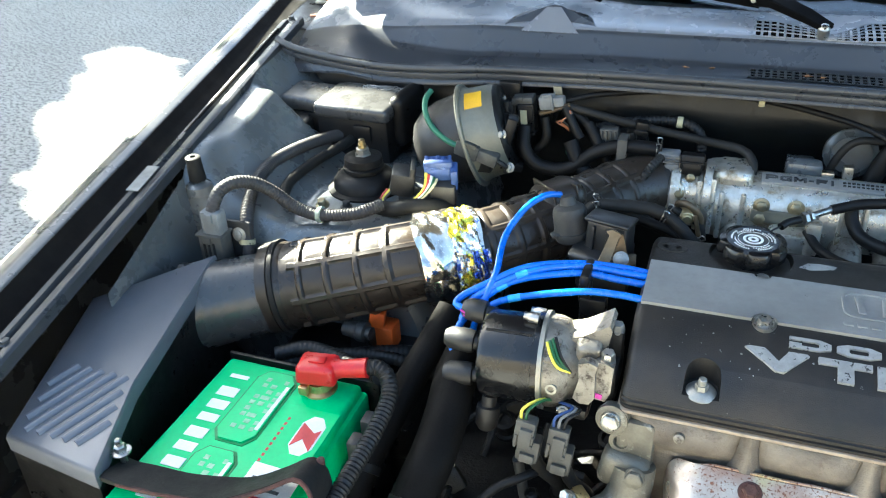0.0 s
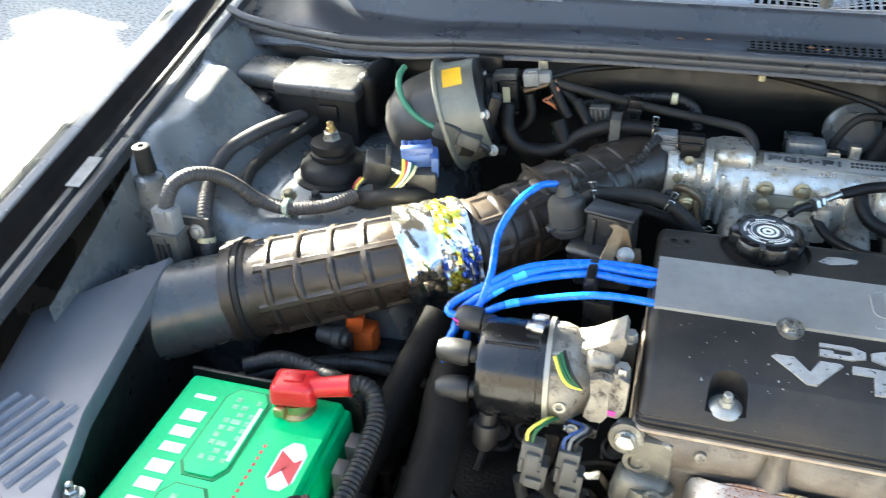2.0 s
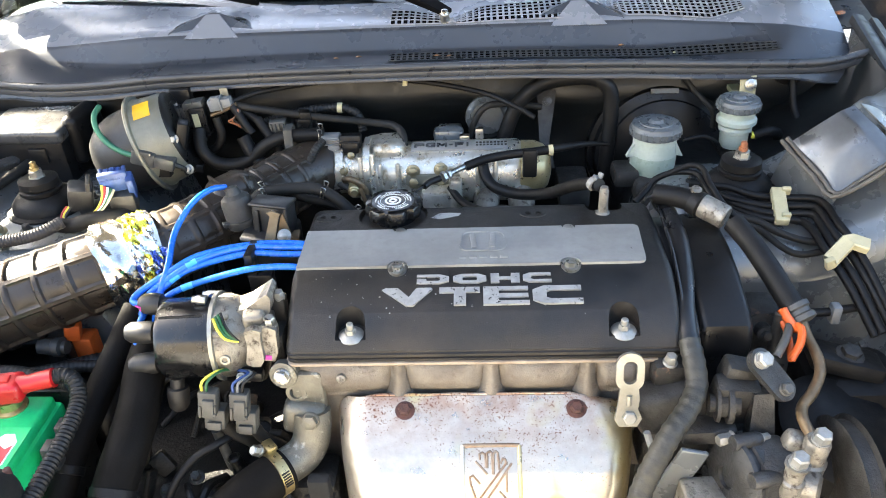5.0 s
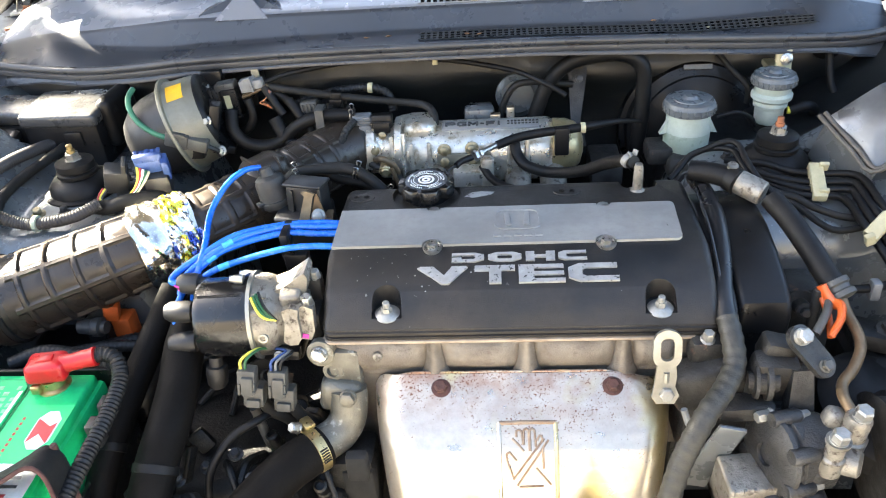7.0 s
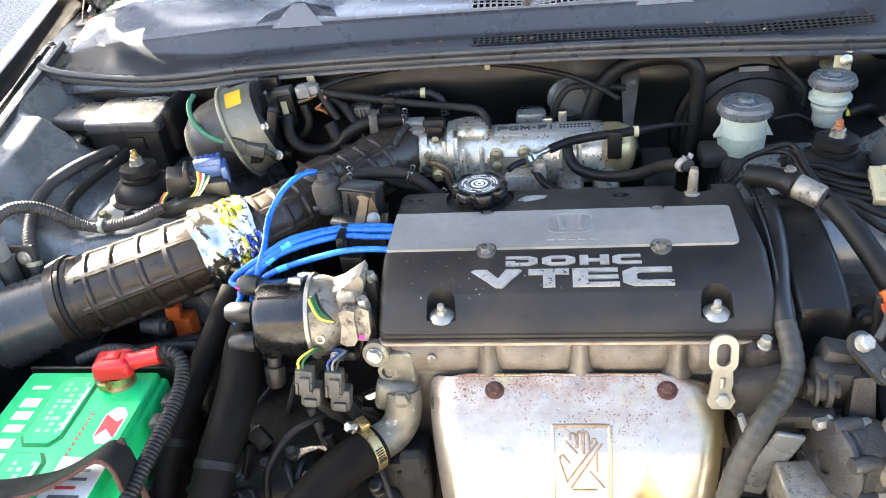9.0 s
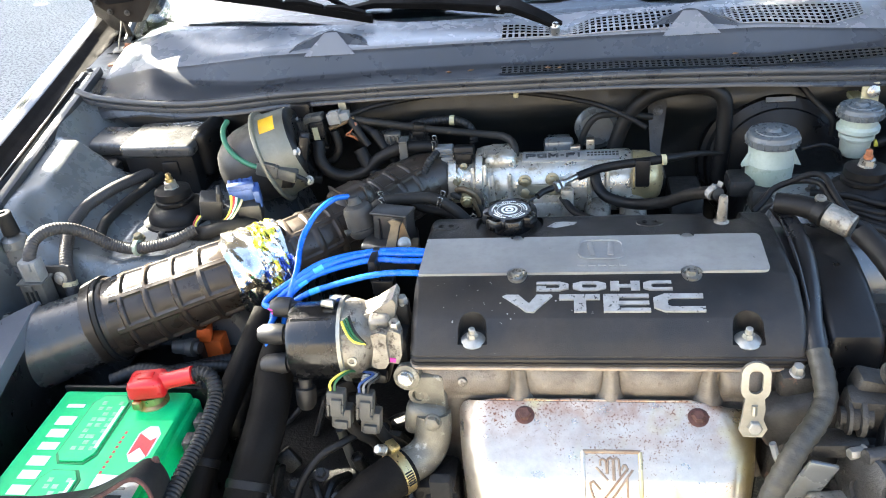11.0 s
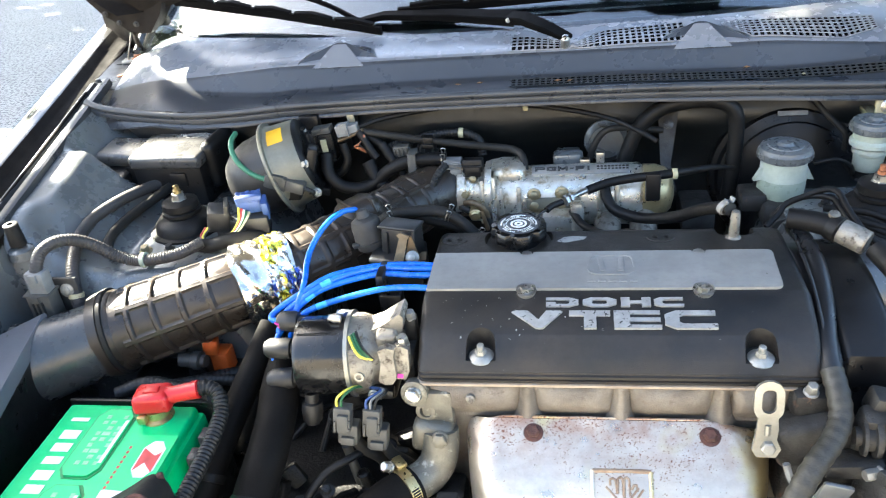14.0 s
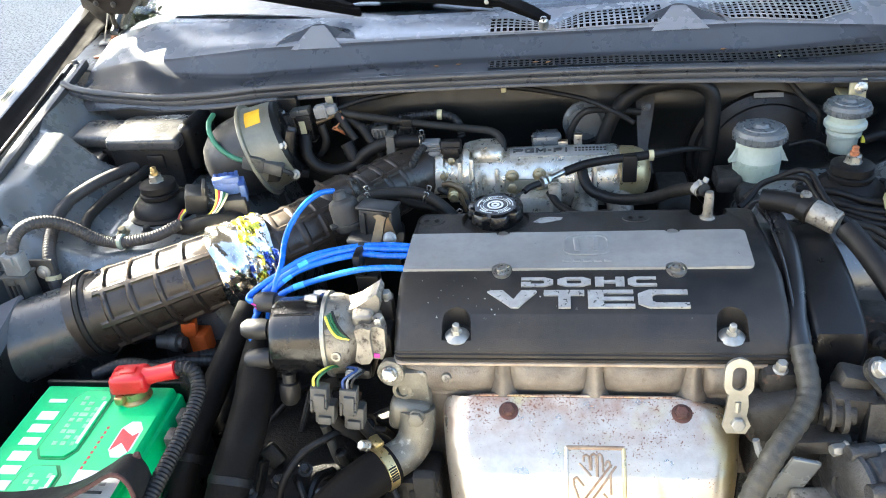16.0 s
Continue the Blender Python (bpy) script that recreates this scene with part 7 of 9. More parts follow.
rbox(g, (-0.282, 0.290, 0.9225), (0.0135, 0.028, 0.003), 0.001)
rbox(g, (-0.282, 0.302, 0.89), (0.0135, 0.003, 0.064), 0.001)
solo("hose_strap", g, M_PLUG, "grey strap over the breather hose", "strap")
g = shape()
rbox(g, (-0.262, 0.325, 0.927), (0.018, 0.018, 0.018), 0.003, (0, 8, 10))
rbox(g, (-0.262, 0.316, 0.921), (0.020, 0.006, 0.008), 0.001, (0, 8, 10))
rbox(g, (-0.262, 0.345, 0.912), (0.012, 0.05, 0.012), 0.002)
solo("plug_connector", g, M_BLACK, "small black plug above the breather hose", "connector")
hose_thing("hose", [(-0.36, 0.30, 0.905), (-0.345, 0.29, 0.875), (-0.33, 0.285, 0.862)], 0.011, M_RUBBER, "short black hose above the intake", "hose")
hose_thing("hose", [(-0.34, 0.325, 0.925), (-0.322, 0.315, 0.90), (-0.305, 0.305, 0.875)], 0.008, M_RUBBER, "short black hose beside the plugs", "hose")


# ---- distributor and ignition ----
dist = thing("distributor", (-0.31, -0.105, 0.74), "distributor with a black cap on a stained alloy body", "distributor")
DX = Vector((1, 0.06, 0.02)).normalized()
DC = Vector((-0.300, -0.1085, 0.826))
g = shape()
lathe(g, DC, -DX, [(0, 0.0515), (0.006, 0.0515), (0.007, 0.0495), (0.058, 0.0485), (0.064, 0.046), (0.067, 0.039), (0.0675, 0.0)], 44)
capd = part("cap", g, M_GLOSS, dist, "glossy black cap")
g = shape()
tube(g, [DC + Vector((-0.058, -0.022, 0.0435)), DC + Vector((-0.008, -0.021, 0.0450))], 0.0016, 6)
part("mould_line", g, M_BLACK, capd)
g = shape()
tube(g, [DC + Vector((-0.058, -0.040, -0.028)), DC + Vector((-0.008, -0.040, -0.0285))], 0.0016, 6)
part("mould_line", g, M_BLACK, capd)
g = shape()
lathe(g, DC, DX, [(0, 0.0500), (0.0002, 0.0535), (0.0050, 0.0540), (0.0060, 0.0500)], 44)
part("flange", g, M_ZINC, dist, "pale flange under the cap")
g = shape()
lathe(g, DC + DX * 0.006, DX, [(0, 0.0505), (0.010, 0.0500), (0.020, 0.0465), (0.026, 0.0400), (0.036, 0.033), (0.050, 0.029), (0.062, 0.027)], 40)
body = part("body", g, M_CAST, dist, "stained alloy body")
for a in (38, 62, 100):
    g = shape()
    c = DC + DX * 0.014 + Vector((0, -math.cos(radians(a)), math.sin(radians(a)))) * 0.049
    rbox(g, c, (0.020, 0.006, 0.007), 0.002, (-a, 0, 0))
    part("casting_rib", g, M_CAST, body)
g = shape()
prism(g, [(-0.284, 0.862), (-0.258, 0.872), (-0.231, 0.891), (-0.228, 0.884), (-0.231, 0.866), (-0.243, 0.856), (-0.266, 0.846), (-0.282, 0.848)], (0, -0.118, 0), (1, 0, 0), (0, 0, 1), -0.034)
part("upper_arm", g, M_CAST, dist, "sloping alloy arm bolted to the head", angle=25)
g = shape()
rbox(g, (-0.250, -0.118, 0.856), (0.026, 0.026, 0.030), 0.006, (10, 0, 4), 3)
part("terminal_block", g, M_CAST, dist)
g = shape()
rbox(g, DC + Vector((0.030, -0.006, -0.040)), (0.052, 0.05, 0.018), 0.006)
part("skirt", g, M_BLACK, dist)
for o, dd in (((0.006, -0.048, 0.0), (0, -1, 0.1)),):
    g = shape()
    lathe(g, DC + Vector((0.019, -0.047, 0.002)), (0.05, -1, 0.15), [(0, 0.0065), (0.003, 0.006), (0.003, 0.0035), (0.001, 0.003), (0.001, 0.0)], 18)
    part("body_screw", g, M_ZINC, dist)
for o in ((-0.006, -0.002, 0.0535), (-0.006, 0.030, 0.038), (0.040, -0.038, -0.034)):
    g = shape()
    lathe(g, DC + Vector(o), (-1, 0, 0.1), [(0, 0.006), (0.010, 0.006), (0.012, 0.0045), (0.016, 0.0045)], 10)
    part("cap_screw", g, M_STEEL, dist)
# slotted ear clamped to the head
g = shape()
prism(g, [(-0.011, -0.022), (-0.004, -0.027), (0.006, -0.026), (0.011, -0.018), (0.010, 0.012), (0.012, 0.021), (0.002, 0.024), (-0.008, 0.020), (-0.006, 0.002)], (-0.248, -0.139, 0.839), (1, 0, 0), (0, 0.10, 1), 0.012)
part("clamp_ear", g, M_CAST, dist, angle=25)
g = shape()
prism(g, [(-0.011, -0.020), (0.007, -0.022), (0.012, -0.010), (0.013, 0.020), (0.004, 0.024), (-0.006, 0.022), (-0.004, 0.0)], (-0.234, -0.130, 0.836), (1, 0, 0), (0, 0.10, 1), 0.014)
part("clamp_ear", g, M_CAST, dist, angle=25)
g = shape()
rbox(g, (-0.228, -0.088, 0.846), (0.018, 0.018, 0.044), 0.003)
rbox(g, (-0.228, -0.098, 0.818), (0.018, 0.060, 0.040), 0.004)
part("rear_lug", g, M_IRON, dist)
g = shape()
bolt(g, (-0.2285, -0.130, 0.856), (0, -0.25, 1), 0.0066, 0.013, 1.15)
part("clamp_bolt", g, M_STEEL, dist)
g = shape()
bolt(g, (-0.2255, -0.090, 0.866), (0, -0.2, 1), 0.0058, 0.010, 1.2)
part("clamp_bolt", g, M_DULL, dist)
g = shape()
rbox(g, (-0.240, -0.1455, 0.822), (0.020, 0.0014, 0.006), 0.0, (0, 8, 0))
part("paint_mark", g, M_PINK, dist, "pink inspection mark")
g = shape()
rbox(g, (-0.259, -0.146, 0.797), (0.030, 0.014, 0.014), 0.003, (0, 5, 0))
part("wire_bracket", g, M_BLACK, dist)
g = shape()
bolt(g, (-0.268, -0.153, 0.799), (0, -1, 0.2), 0.0042, 0.004, 1.4)
part("bracket_screw", g, M_DULL, dist)
# rubber boots on the cap towers
BOOTS = [((-0.358, -0.088, 0.858), (-1, 0.02, 0.05), 0.040), ((-0.364, -0.114, 0.836), (-1, -0.05, 0.06), 0.046), ((-0.362, -0.128, 0.803), (-1, -0.1, -0.02), 0.046), ((-0.352, -0.140, 0.788), (-0.05, -0.25, -1), 0.042), ((-0.358, -0.086, 0.80), (-1, 0.1, 0), 0.04)]
for p, d2, ln in BOOTS:
    g = shape()
    lathe(g, p, d2, [(0, 0.0085), (0.012, 0.0085), (0.013, 0.0125), (0.020, 0.0135), (ln - 0.006, 0.0125), (ln, 0.0085), (ln + 0.001, 0.0)], 20)
    part("plug_boot", g, M_BOOT, dist, "dark grey rubber boot")
for p, r in (((-0.393, -0.0985, 0.862), 25), ((-0.398, -0.1405, 0.803), -30)):
    g = shape()
    rbox(g, p, (0.012, 0.0014, 0.0022), 0.0, (0, r, 0))
    rbox(g, (p[0] + 0.002, p[1], p[2] - 0.003), (0.008, 0.0014, 0.0020), 0.0, (0, -r, 0))
    part("chalk_mark", g, M_PINK, dist)
# short coloured leads over the body
for k, m in enumerate((M_YWIRE, M_GWIRE, M_GWIRE, M_BLACK)):
    g = shape()
    tube(g, [(-0.290 + 0.0026 * k, -0.142 + 0.002 * k, 0.876 + 0.0012 * k), (-0.283 + 0.0022 * k, -0.152 + 0.002 * k, 0.866 + 0.0016 * k), (-0.275 + 0.0014 * k, -0.156 + 0.002 * k, 0.857 + 0.0016 * k), (-0.263, -0.150, 0.849)], 0.0016, 7)
    part("lead", g, m, dist)

# two plugs hanging below
for at, h, lab in (((-0.300, -0.184, 0.775), 0.062, "grey plug connector with yellow and green leads"), ((-0.267, -0.178, 0.764), 0.068, "grey plug connector with blue leads")):
    pc = thing("plug_connector", (at[0], at[1], at[2] - h / 2), lab, "connector", "plugs below the distributor")
    x, y, z = at
    g = shape()
    rbox(g, (x, y, z + h * 0.24), (0.021, 0.018, h * 0.48), 0.002, (-12, 6, 0))
    rbox(g, (x + 0.002, y - 0.011, z + h * 0.22), (0.013, 0.006, h * 0.36), 0.001, (-12, 6, 0))
    for q in (-1, 1):
        rbox(g, (x + q * 0.0085, y - 0.010, z + h * 0.14), (0.0035, 0.005, h * 0.24), 0.001, (-12, 6, 0))
    rbox(g, (x + 0.003, y - 0.0135, z + h * 0.10), (0.015, 0.004, 0.004), 0.001, (-12, 6, 0))
    part("plug", g, M_PLUG, pc)
    g = shape()
    rbox(g, (x + 0.003, y + 0.004, z - h * 0.18), (0.024, 0.020, h * 0.42), 0.002, (-12, 6, 0))
    rbox(g, (x + 0.003, y - 0.008, z - h * 0.25), (0.016, 0.007, h * 0.16), 0.001, (-12, 6, 0))
    part("socket", g, M_PLUG, pc)
    g = shape()
    tube(g, [(x + 0.005, y + 0.008, z - h * 0.35), (x + 0.014, y + 0.012, z - h * 0.6 - 0.01), (x + 0.030, y + 0.022, z - h * 0.6 - 0.035), (x + 0.03, y + 0.04, z - h * 0.6 - 0.07)], 0.0075, 10)
    part("lead", g, M_DUSTY, pc)
    for k, m in enumerate((M_YWIRE, M_GWIRE) if x < -0.28 else (M_BLUECONN, M_LIGHTGREY, M_BLACK)):
        g = shape()
        tube(g, [(x - 0.005 + 0.005 * k, y, z + h * 0.46), (x - 0.004 + 0.006 * k, y + 0.004, z + h * 0.46 + 0.012), (x + 0.010 + 0.004 * k, y + 0.020, z + h * 0.46 + 0.014), (-0.278, -0.145, 0.803)], 0.0017, 7)
        part("lead", g, m, pc)

# spark leads
LEADS = [
    [(-0.200, 0.004, 0.8825), (-0.235, 0.000, 0.888), (-0.282, -0.010, 0.892), (-0.338, -0.030, 0.890), (-0.379, -0.055, 0.876), (-0.404, -0.072, 0.865), (-0.408, -0.084, 0.861), (-0.398, -0.088, 0.860)],
    [(-0.196, -0.006, 0.8840), (-0.235, -0.010, 0.888), (-0.280, -0.016, 0.8925), (-0.330, -0.034, 0.889), (-0.372, -0.058, 0.874), (-0.396, -0.074, 0.858), (-0.402, -0.084, 0.84)],
    [(-0.196, -0.017, 0.8810), (-0.235, -0.020, 0.884), (-0.280, -0.024, 0.888), (-0.345, -0.044, 0.880), (-0.376, -0.064, 0.866), (-0.394, -0.076, 0.848), (-0.406, -0.090, 0.83), (-0.408, -0.104, 0.815), (-0.400, -0.112, 0.805)],
    [(-0.196, -0.052, 0.8840), (-0.235, -0.052, 0.886), (-0.275, -0.052, 0.882), (-0.342, -0.062, 0.868), (-0.372, -0.074, 0.858), (-0.386, -0.078, 0.84), (-0.392, -0.080, 0.815), (-0.392, -0.082, 0.80)],
    [(-0.330, 0.096, 0.921), (-0.345, 0.080, 0.926), (-0.363, 0.050, 0.921), (-0.377, 0.010, 0.902), (-0.373, -0.040, 0.885), (-0.376, -0.062, 0.872), (-0.382, -0.076, 0.85)],
]
for i, pts in enumerate(LEADS):
    ld = thing("spark_lead", pts[0], "bright blue spark plug lead" if i < 4 else "bright blue coil lead arching to the distributor", "spark lead", "blue spark leads")
    g = shape()
    tube(g, pts, 0.0041, 12)
    part("lead", g, M_BLUE, ld)
    if i in (1, 2, 3):
        P = curve_points(pts, 0.004)
        k = int(len(P) * 0.60)
        g = shape()
        tube(g, [P[k], P[k + 2], P[k + 3]], 0.0044, 12)
        part("printed_band", g, M_CYAN, ld)
# lead comb
g = shape()
rbox(g, (-0.272, -0.022, 0.888), (0.010, 0.040, 0.016), 0.002)
rbox(g, (-0.272, -0.030, 0.872), (0.014, 0.014, 0.030), 0.002)
rbox(g, (-0.262, -0.030, 0.845), (0.03, 0.02, 0.04), 0.003)
solo("lead_holder", g, M_BLACK, "black plastic comb holding the blue leads", "holder")

# coil with its boot
coil = thing("ignition_coil", (-0.27, 0.07, 0.82), "black ignition coil with a rubber boot and tan bracket", "ignition coil")
g = shape()
lathe(g, (-0.3085, 0.080, 0.866), (-0.20, 0.14, 1), [(0, 0.016), (0.004, 0.0205), (0.010, 0.0215), (0.0105, 0.0240), (0.0145, 0.0240), (0.015, 0.0216), (0.040, 0.0210), (0.0455, 0.0190), (0.049, 0.0145), (0.050, 0.0108), (0.060, 0.0080), (0.061, 0.005)], 30)
rbox(g, (-0.3275, 0.066, 0.880), (0.013, 0.010, 0.006), 0.002, (0, 0, 35))
part("boot", g, M_CONN, coil, "grey-black rubber boot with a collar", angle=24)
g = shape()
rbox(g, (-0.262, 0.068, 0.884), (0.054, 0.032, 0.052), 0.004, (-4, 0, -14), 3, 0.94)
rbox(g, (-0.272, 0.058, 0.866), (0.068, 0.046, 0.018), 0.006, (10, 0, -14), 3)
rbox(g, (-0.266, 0.072, 0.845), (0.064, 0.05, 0.05), 0.004)
cb = part("coil_body", g, M_SATIN, coil, "moulded black coil body")
g = shape()
rbox(g, (-0.262, 0.069, 0.9105), (0.056, 0.034, 0.005), 0.002, (-4, 0, -14), 3)
part("coil_lid", g, M_SATIN, cb)
for k in (-0.016, 0.002):
    g = shape()
    rbox(g, (-0.265 + k, 0.0515 - 0.25 * k, 0.888), (0.004, 0.004, 0.034), 0.001, (-4, 0, -14), 2)
    part("moulded_rib", g, M_SATIN, cb)
g = shape()
prism(g, [(0.000, 0.000), (0.013, -0.003), (0.023, 0.034), (0.026, 0.038), (0.015, 0.043), (0.008, 0.041), (0.012, 0.036)], (-0.270, 0.030, 0.871), (1, 0.1, 0), (0, 0.25, 1), 0.005)
br = part("bracket", g, M_TANCAST, coil, "tan stained cast bracket")
g = shape()
prism(g, [(0.0, -0.003), (0.022, -0.003), (0.020, 0.008), (0.012, 0.034), (0.009, 0.030)], (-0.256, 0.040, 0.871), (1, 0.1, 0), (0, 0.25, 1), 0.003)
rbox(g, (-0.240, 0.050, 0.868), (0.026, 0.024, 0.006), 0.001, (0, 0, 6))
part("bracket_web", g, M_BROWN, br)
g = shape()
bolt(g, (-0.243, 0.033, 0.879), (0.1, -0.9, 0.5), 0.0058, 0.006)
part("bracket_bolt", g, M_DULL, coil)

# sheathed wires below the distributor's plugs
hose_thing("wire_sheath", [(-0.317, -0.150, 0.711), (-0.314, -0.150, 0.691), (-0.309, -0.152, 0.661), (-0.307, -0.150, 0.645)], 0.0062, M_PLUG, "grey sheathed wire below a distributor plug", "cable sheath")
hose_thing("wire_sheath", [(-0.271, -0.150, 0.702), (-0.271, -0.148, 0.684), (-0.275, -0.140, 0.660)], 0.0068, M_RUBBER, "black sheathed wire below a distributor plug", "cable sheath")

# small hoses between coil and cover
hose_thing("hose", [(-0.315, 0.126, 0.872), (-0.292, 0.129, 0.893), (-0.258, 0.130, 0.898), (-0.216, 0.130, 0.897), (-0.188, 0.127, 0.882), (-0.163, 0.122, 0.858)], 0.0085, M_DUSTY, "grey coolant hose behind the cover", "hose")
hose_thing("hose", [(-0.31, 0.150, 0.875), (-0.264, 0.150, 0.882), (-0.234, 0.150, 0.870), (-0.198, 0.147, 0.862), (-0.165, 0.140, 0.845)], 0.0065, M_RUBBER, "thin black hose behind the cover", "hose")
hose_thing("hose", [(-0.300, 0.160, 0.862), (-0.255, 0.165, 0.868), (-0.215, 0.165, 0.855), (-0.18, 0.16, 0.835)], 0.0075, M_RUBBER, "black hose low behind the cover", "hose")
for p, d, o in (((-0.204, 0.1285, 0.893), (0.8, -0.1, -0.3), 0.0085), ((-0.287, 0.129, 0.8945), (0.9, 0.1, 0.3), 0.0085), ((-0.166, 0.1235, 0.861), (0.7, -0.1, -0.7), 0.0085), ((-0.232, 0.291, 0.9085), (1, 0, 0), 0.0104)):
    q, u, w = basis(Vector(d))
    up = Vector((0, -0.35, 0.94))
    up = (up - q * up.dot(q)).normalized()
    sd = q.cross(up)
    p = Vector(p)
    g = shape()
    for k in (-1, 1):
        ring = [p + q * 0.0022 * k + (sd * math.cos(radians(90 + 40 * k + 28 * j * k)) + up * math.sin(radians(90 + 40 * k + 28 * j * k))) * (o + 0.0009) for j in range(0, 10)]
        tube(g, ring, 0.0009, 6, 0.002)
    for k in (-1, 1):
        a = p + up * o * 0.8 + sd * 0.0055 * k
        tube(g, [a - q * 0.0022, a + up * 0.008 - q * 0.003 + sd * 0.001 * k, a + up * 0.008 + q * 0.003 + sd * 0.001 * k, a + q * 0.0022], 0.0009, 6, 0.002)
    solo("hose_clip", g, M_STEEL, "bright bent-wire spring clip on a small hose", "hose clip", "wire hose clips")
hose_thing("wiring_loom", [(-0.226, 0.268, 0.908), (-0.236, 0.252, 0.901), (-0.248, 0.243, 0.880), (-0.259, 0.235, 0.859), (-0.264, 0.220, 0.846)], 0.0056, M_LOOM, "slim corrugated loom beside the throttle", "cable loom", ribs=0.0009, pitch=0.0042)

# ---- throttle body and intake manifold ----
tb = thing("throttle_valve", (-0.20, 0.29, 0.80), "cast alloy throttle body with sensors", "throttle")
g = shape()
lathe(g, (-0.243, 0.290, 0.853), (1, 0, 0), [(0, 0.042), (0.006, 0.044), (0.008, 0.038), (0.030, 0.036), (0.034, 0.043), (0.046, 0.043), (0.048, 0.036), (0.075, 0.036), (0.078, 0.046), (0.088, 0.046)], 36)
rbox(g, (-0.205, 0.262, 0.850), (0.030, 0.024, 0.034), 0.006)
rbox(g, (-0.180, 0.265, 0.832), (0.026, 0.022, 0.040), 0.006)
rbox(g, (-0.200, 0.29, 0.893), (0.04, 0.03, 0.014), 0.004)
part("casting", g, M_ALU, tb)
g = shape()
rbox(g, (-0.184, 0.279, 0.902), (0.032, 0.022, 0.022), 0.003, (-10, 0, 0))
rbox(g, (-0.184, 0.269, 0.896), (0.026, 0.010, 0.020), 0.003, (-10, 0, 0))
rbox(g, (-0.184, 0.268, 0.884), (0.014, 0.012, 0.012), 0.005, (-10, 0, 0))
rbox(g, (-0.184, 0.2665, 0.9045), (0.034, 0.004, 0.0025), 0.001, (-10, 0, 0))
part("sensor", g, M_BLACK, tb, "black pressure sensor")
g = shape()
bolt(g, (-0.184, 0.2625, 0.8845), (0, -1, 0.3), 0.0036, 0.003)
part("sensor_screw", g, M_OLIVE, tb)
g = shape()
rbox(g, (-0.217, 0.286, 0.903), (0.030, 0.024, 0.015), 0.003)
rbox(g, (-0.211, 0.280, 0.891), (0.020, 0.02, 0.014), 0.003)
for k in range(3):
    rbox(g, (-0.217, 0.274, 0.899 + 0.004 * k), (0.031, 0.004, 0.0016), 0.0)
part("plug", g, M_LIGHTGREY, tb, "pale grey plug")
for p in ((-0.197, 0.252, 0.864), (-0.178, 0.250, 0.842), (-0.160, 0.262, 0.870), (-0.160, 0.262, 0.83)):
    g = shape()
    bolt(g, p, (0, -1, 0.25), 0.005, 0.006)
    part("throttle_bolt", g, M_OLIVE, tb)
g = shape()
tube(g, [(-0.205, 0.252, 0.842), (-0.185, 0.240, 0.838), (-0.165, 0.240, 0.828), (-0.158, 0.245, 0.805)], 0.006, 10)
part("linkage", g, M_IRON, tb)
g = shape()
lathe(g, (-0.2345, 0.290, 0.853), (1, 0, 0), [(0, 0.040), (0.0002, 0.0462), (0.0042, 0.0462), (0.0044, 0.040)], 36)
part("rubber_gasket", g, M_VOID, tb, "black gasket at the hose end")
g = shape()
rbox(g, (-0.2395, 0.249, 0.862), (0.008, 0.008, 0.014), 0.002)
cyl(g, (-0.2395, 0.247, 0.850), (-0.2395, 0.247, 0.874), 0.0028, n=10)
part("clamp_screw", g, M_DULL, tb)
g = shape()
cyl(g, (-0.182, 0.262, 0.842), (-0.180, 0.232, 0.836), 0.0105)
cyl(g, (-0.181, 0.240, 0.838), (-0.180, 0.229, 0.836), 0.0070)
part("valve_shaft", g, M_GOLD, tb, "yellowed brass valve shaft")
g = shape()
tube(g, [(-0.196, 0.244, 0.852), (-0.184, 0.236, 0.857), (-0.170, 0.236, 0.848), (-0.163, 0.240, 0.832), (-0.164, 0.244, 0.815)], 0.0052, 10)
rbox(g, (-0.166, 0.238, 0.826), (0.006, 0.016, 0.036), 0.002, (0, -14, 0))
part("return_spring", g, M_BROWN, tb, "brown stained return spring")
for x, hgt in ((-0.170, 0.072), (-0.152, 0.080)):
    g = shape()
    rbox(g, (x, 0.256, 0.848), (0.0075, 0.012, hgt), 0.003, (-10, 0, 0))
    part("casting_rib", g, M_ALU, tb)
g = shape()
lathe(g, (-0.200, 0.258, 0.868), (-0.1, -1, 0.5), [(0, 0.010), (0.004, 0.010), (0.006, 0.008), (0.006, 0.0)], 16)
lathe(g, (-0.214, 0.258, 0.842), (-0.1, -1, 0.2), [(0, 0.012), (0.003, 0.012), (0.005, 0.009), (0.005, 0.0)], 16)
part("casting_boss", g, M_ALU, tb)

man = thing("intake_manifold", (-0.01, 0.30, 0.70), "stained cast alloy intake manifold", "intake manifold")
MP = [(0.262, 0.80), (0.254, 0.826), (0.256, 0.850), (0.266, 0.868), (0.284, 0.879), (0.306, 0.882), (0.330, 0.876), (0.345, 0.858), (0.346, 0.82), (0.34, 0.80)]
g = shape()
sweep_x(g, MP, -0.158, 0.085, 0.012)
part("plenum", g, M_ALU, man)
for x in (-0.140, -0.112, 0.012, 0.040):
    g = shape()
    rbox(g, (x, 0.2525, 0.838), (0.007, 0.010, 0.070), 0.003, (-4, 0, 0))
    part("casting_rib", g, M_ALU, man)
g = shape()
lathe(g, (0.08, 0.298, 0.840), (1, -0.03, -0.03), [(0, 0.043), (0.02, 0.043), (0.035, 0.038), (0.045, 0.028), (0.049, 0.012), (0.049, 0)], 32)
part("plenum_end", g, M_GOLD, man, "yellowed alloy end")
g = shape()
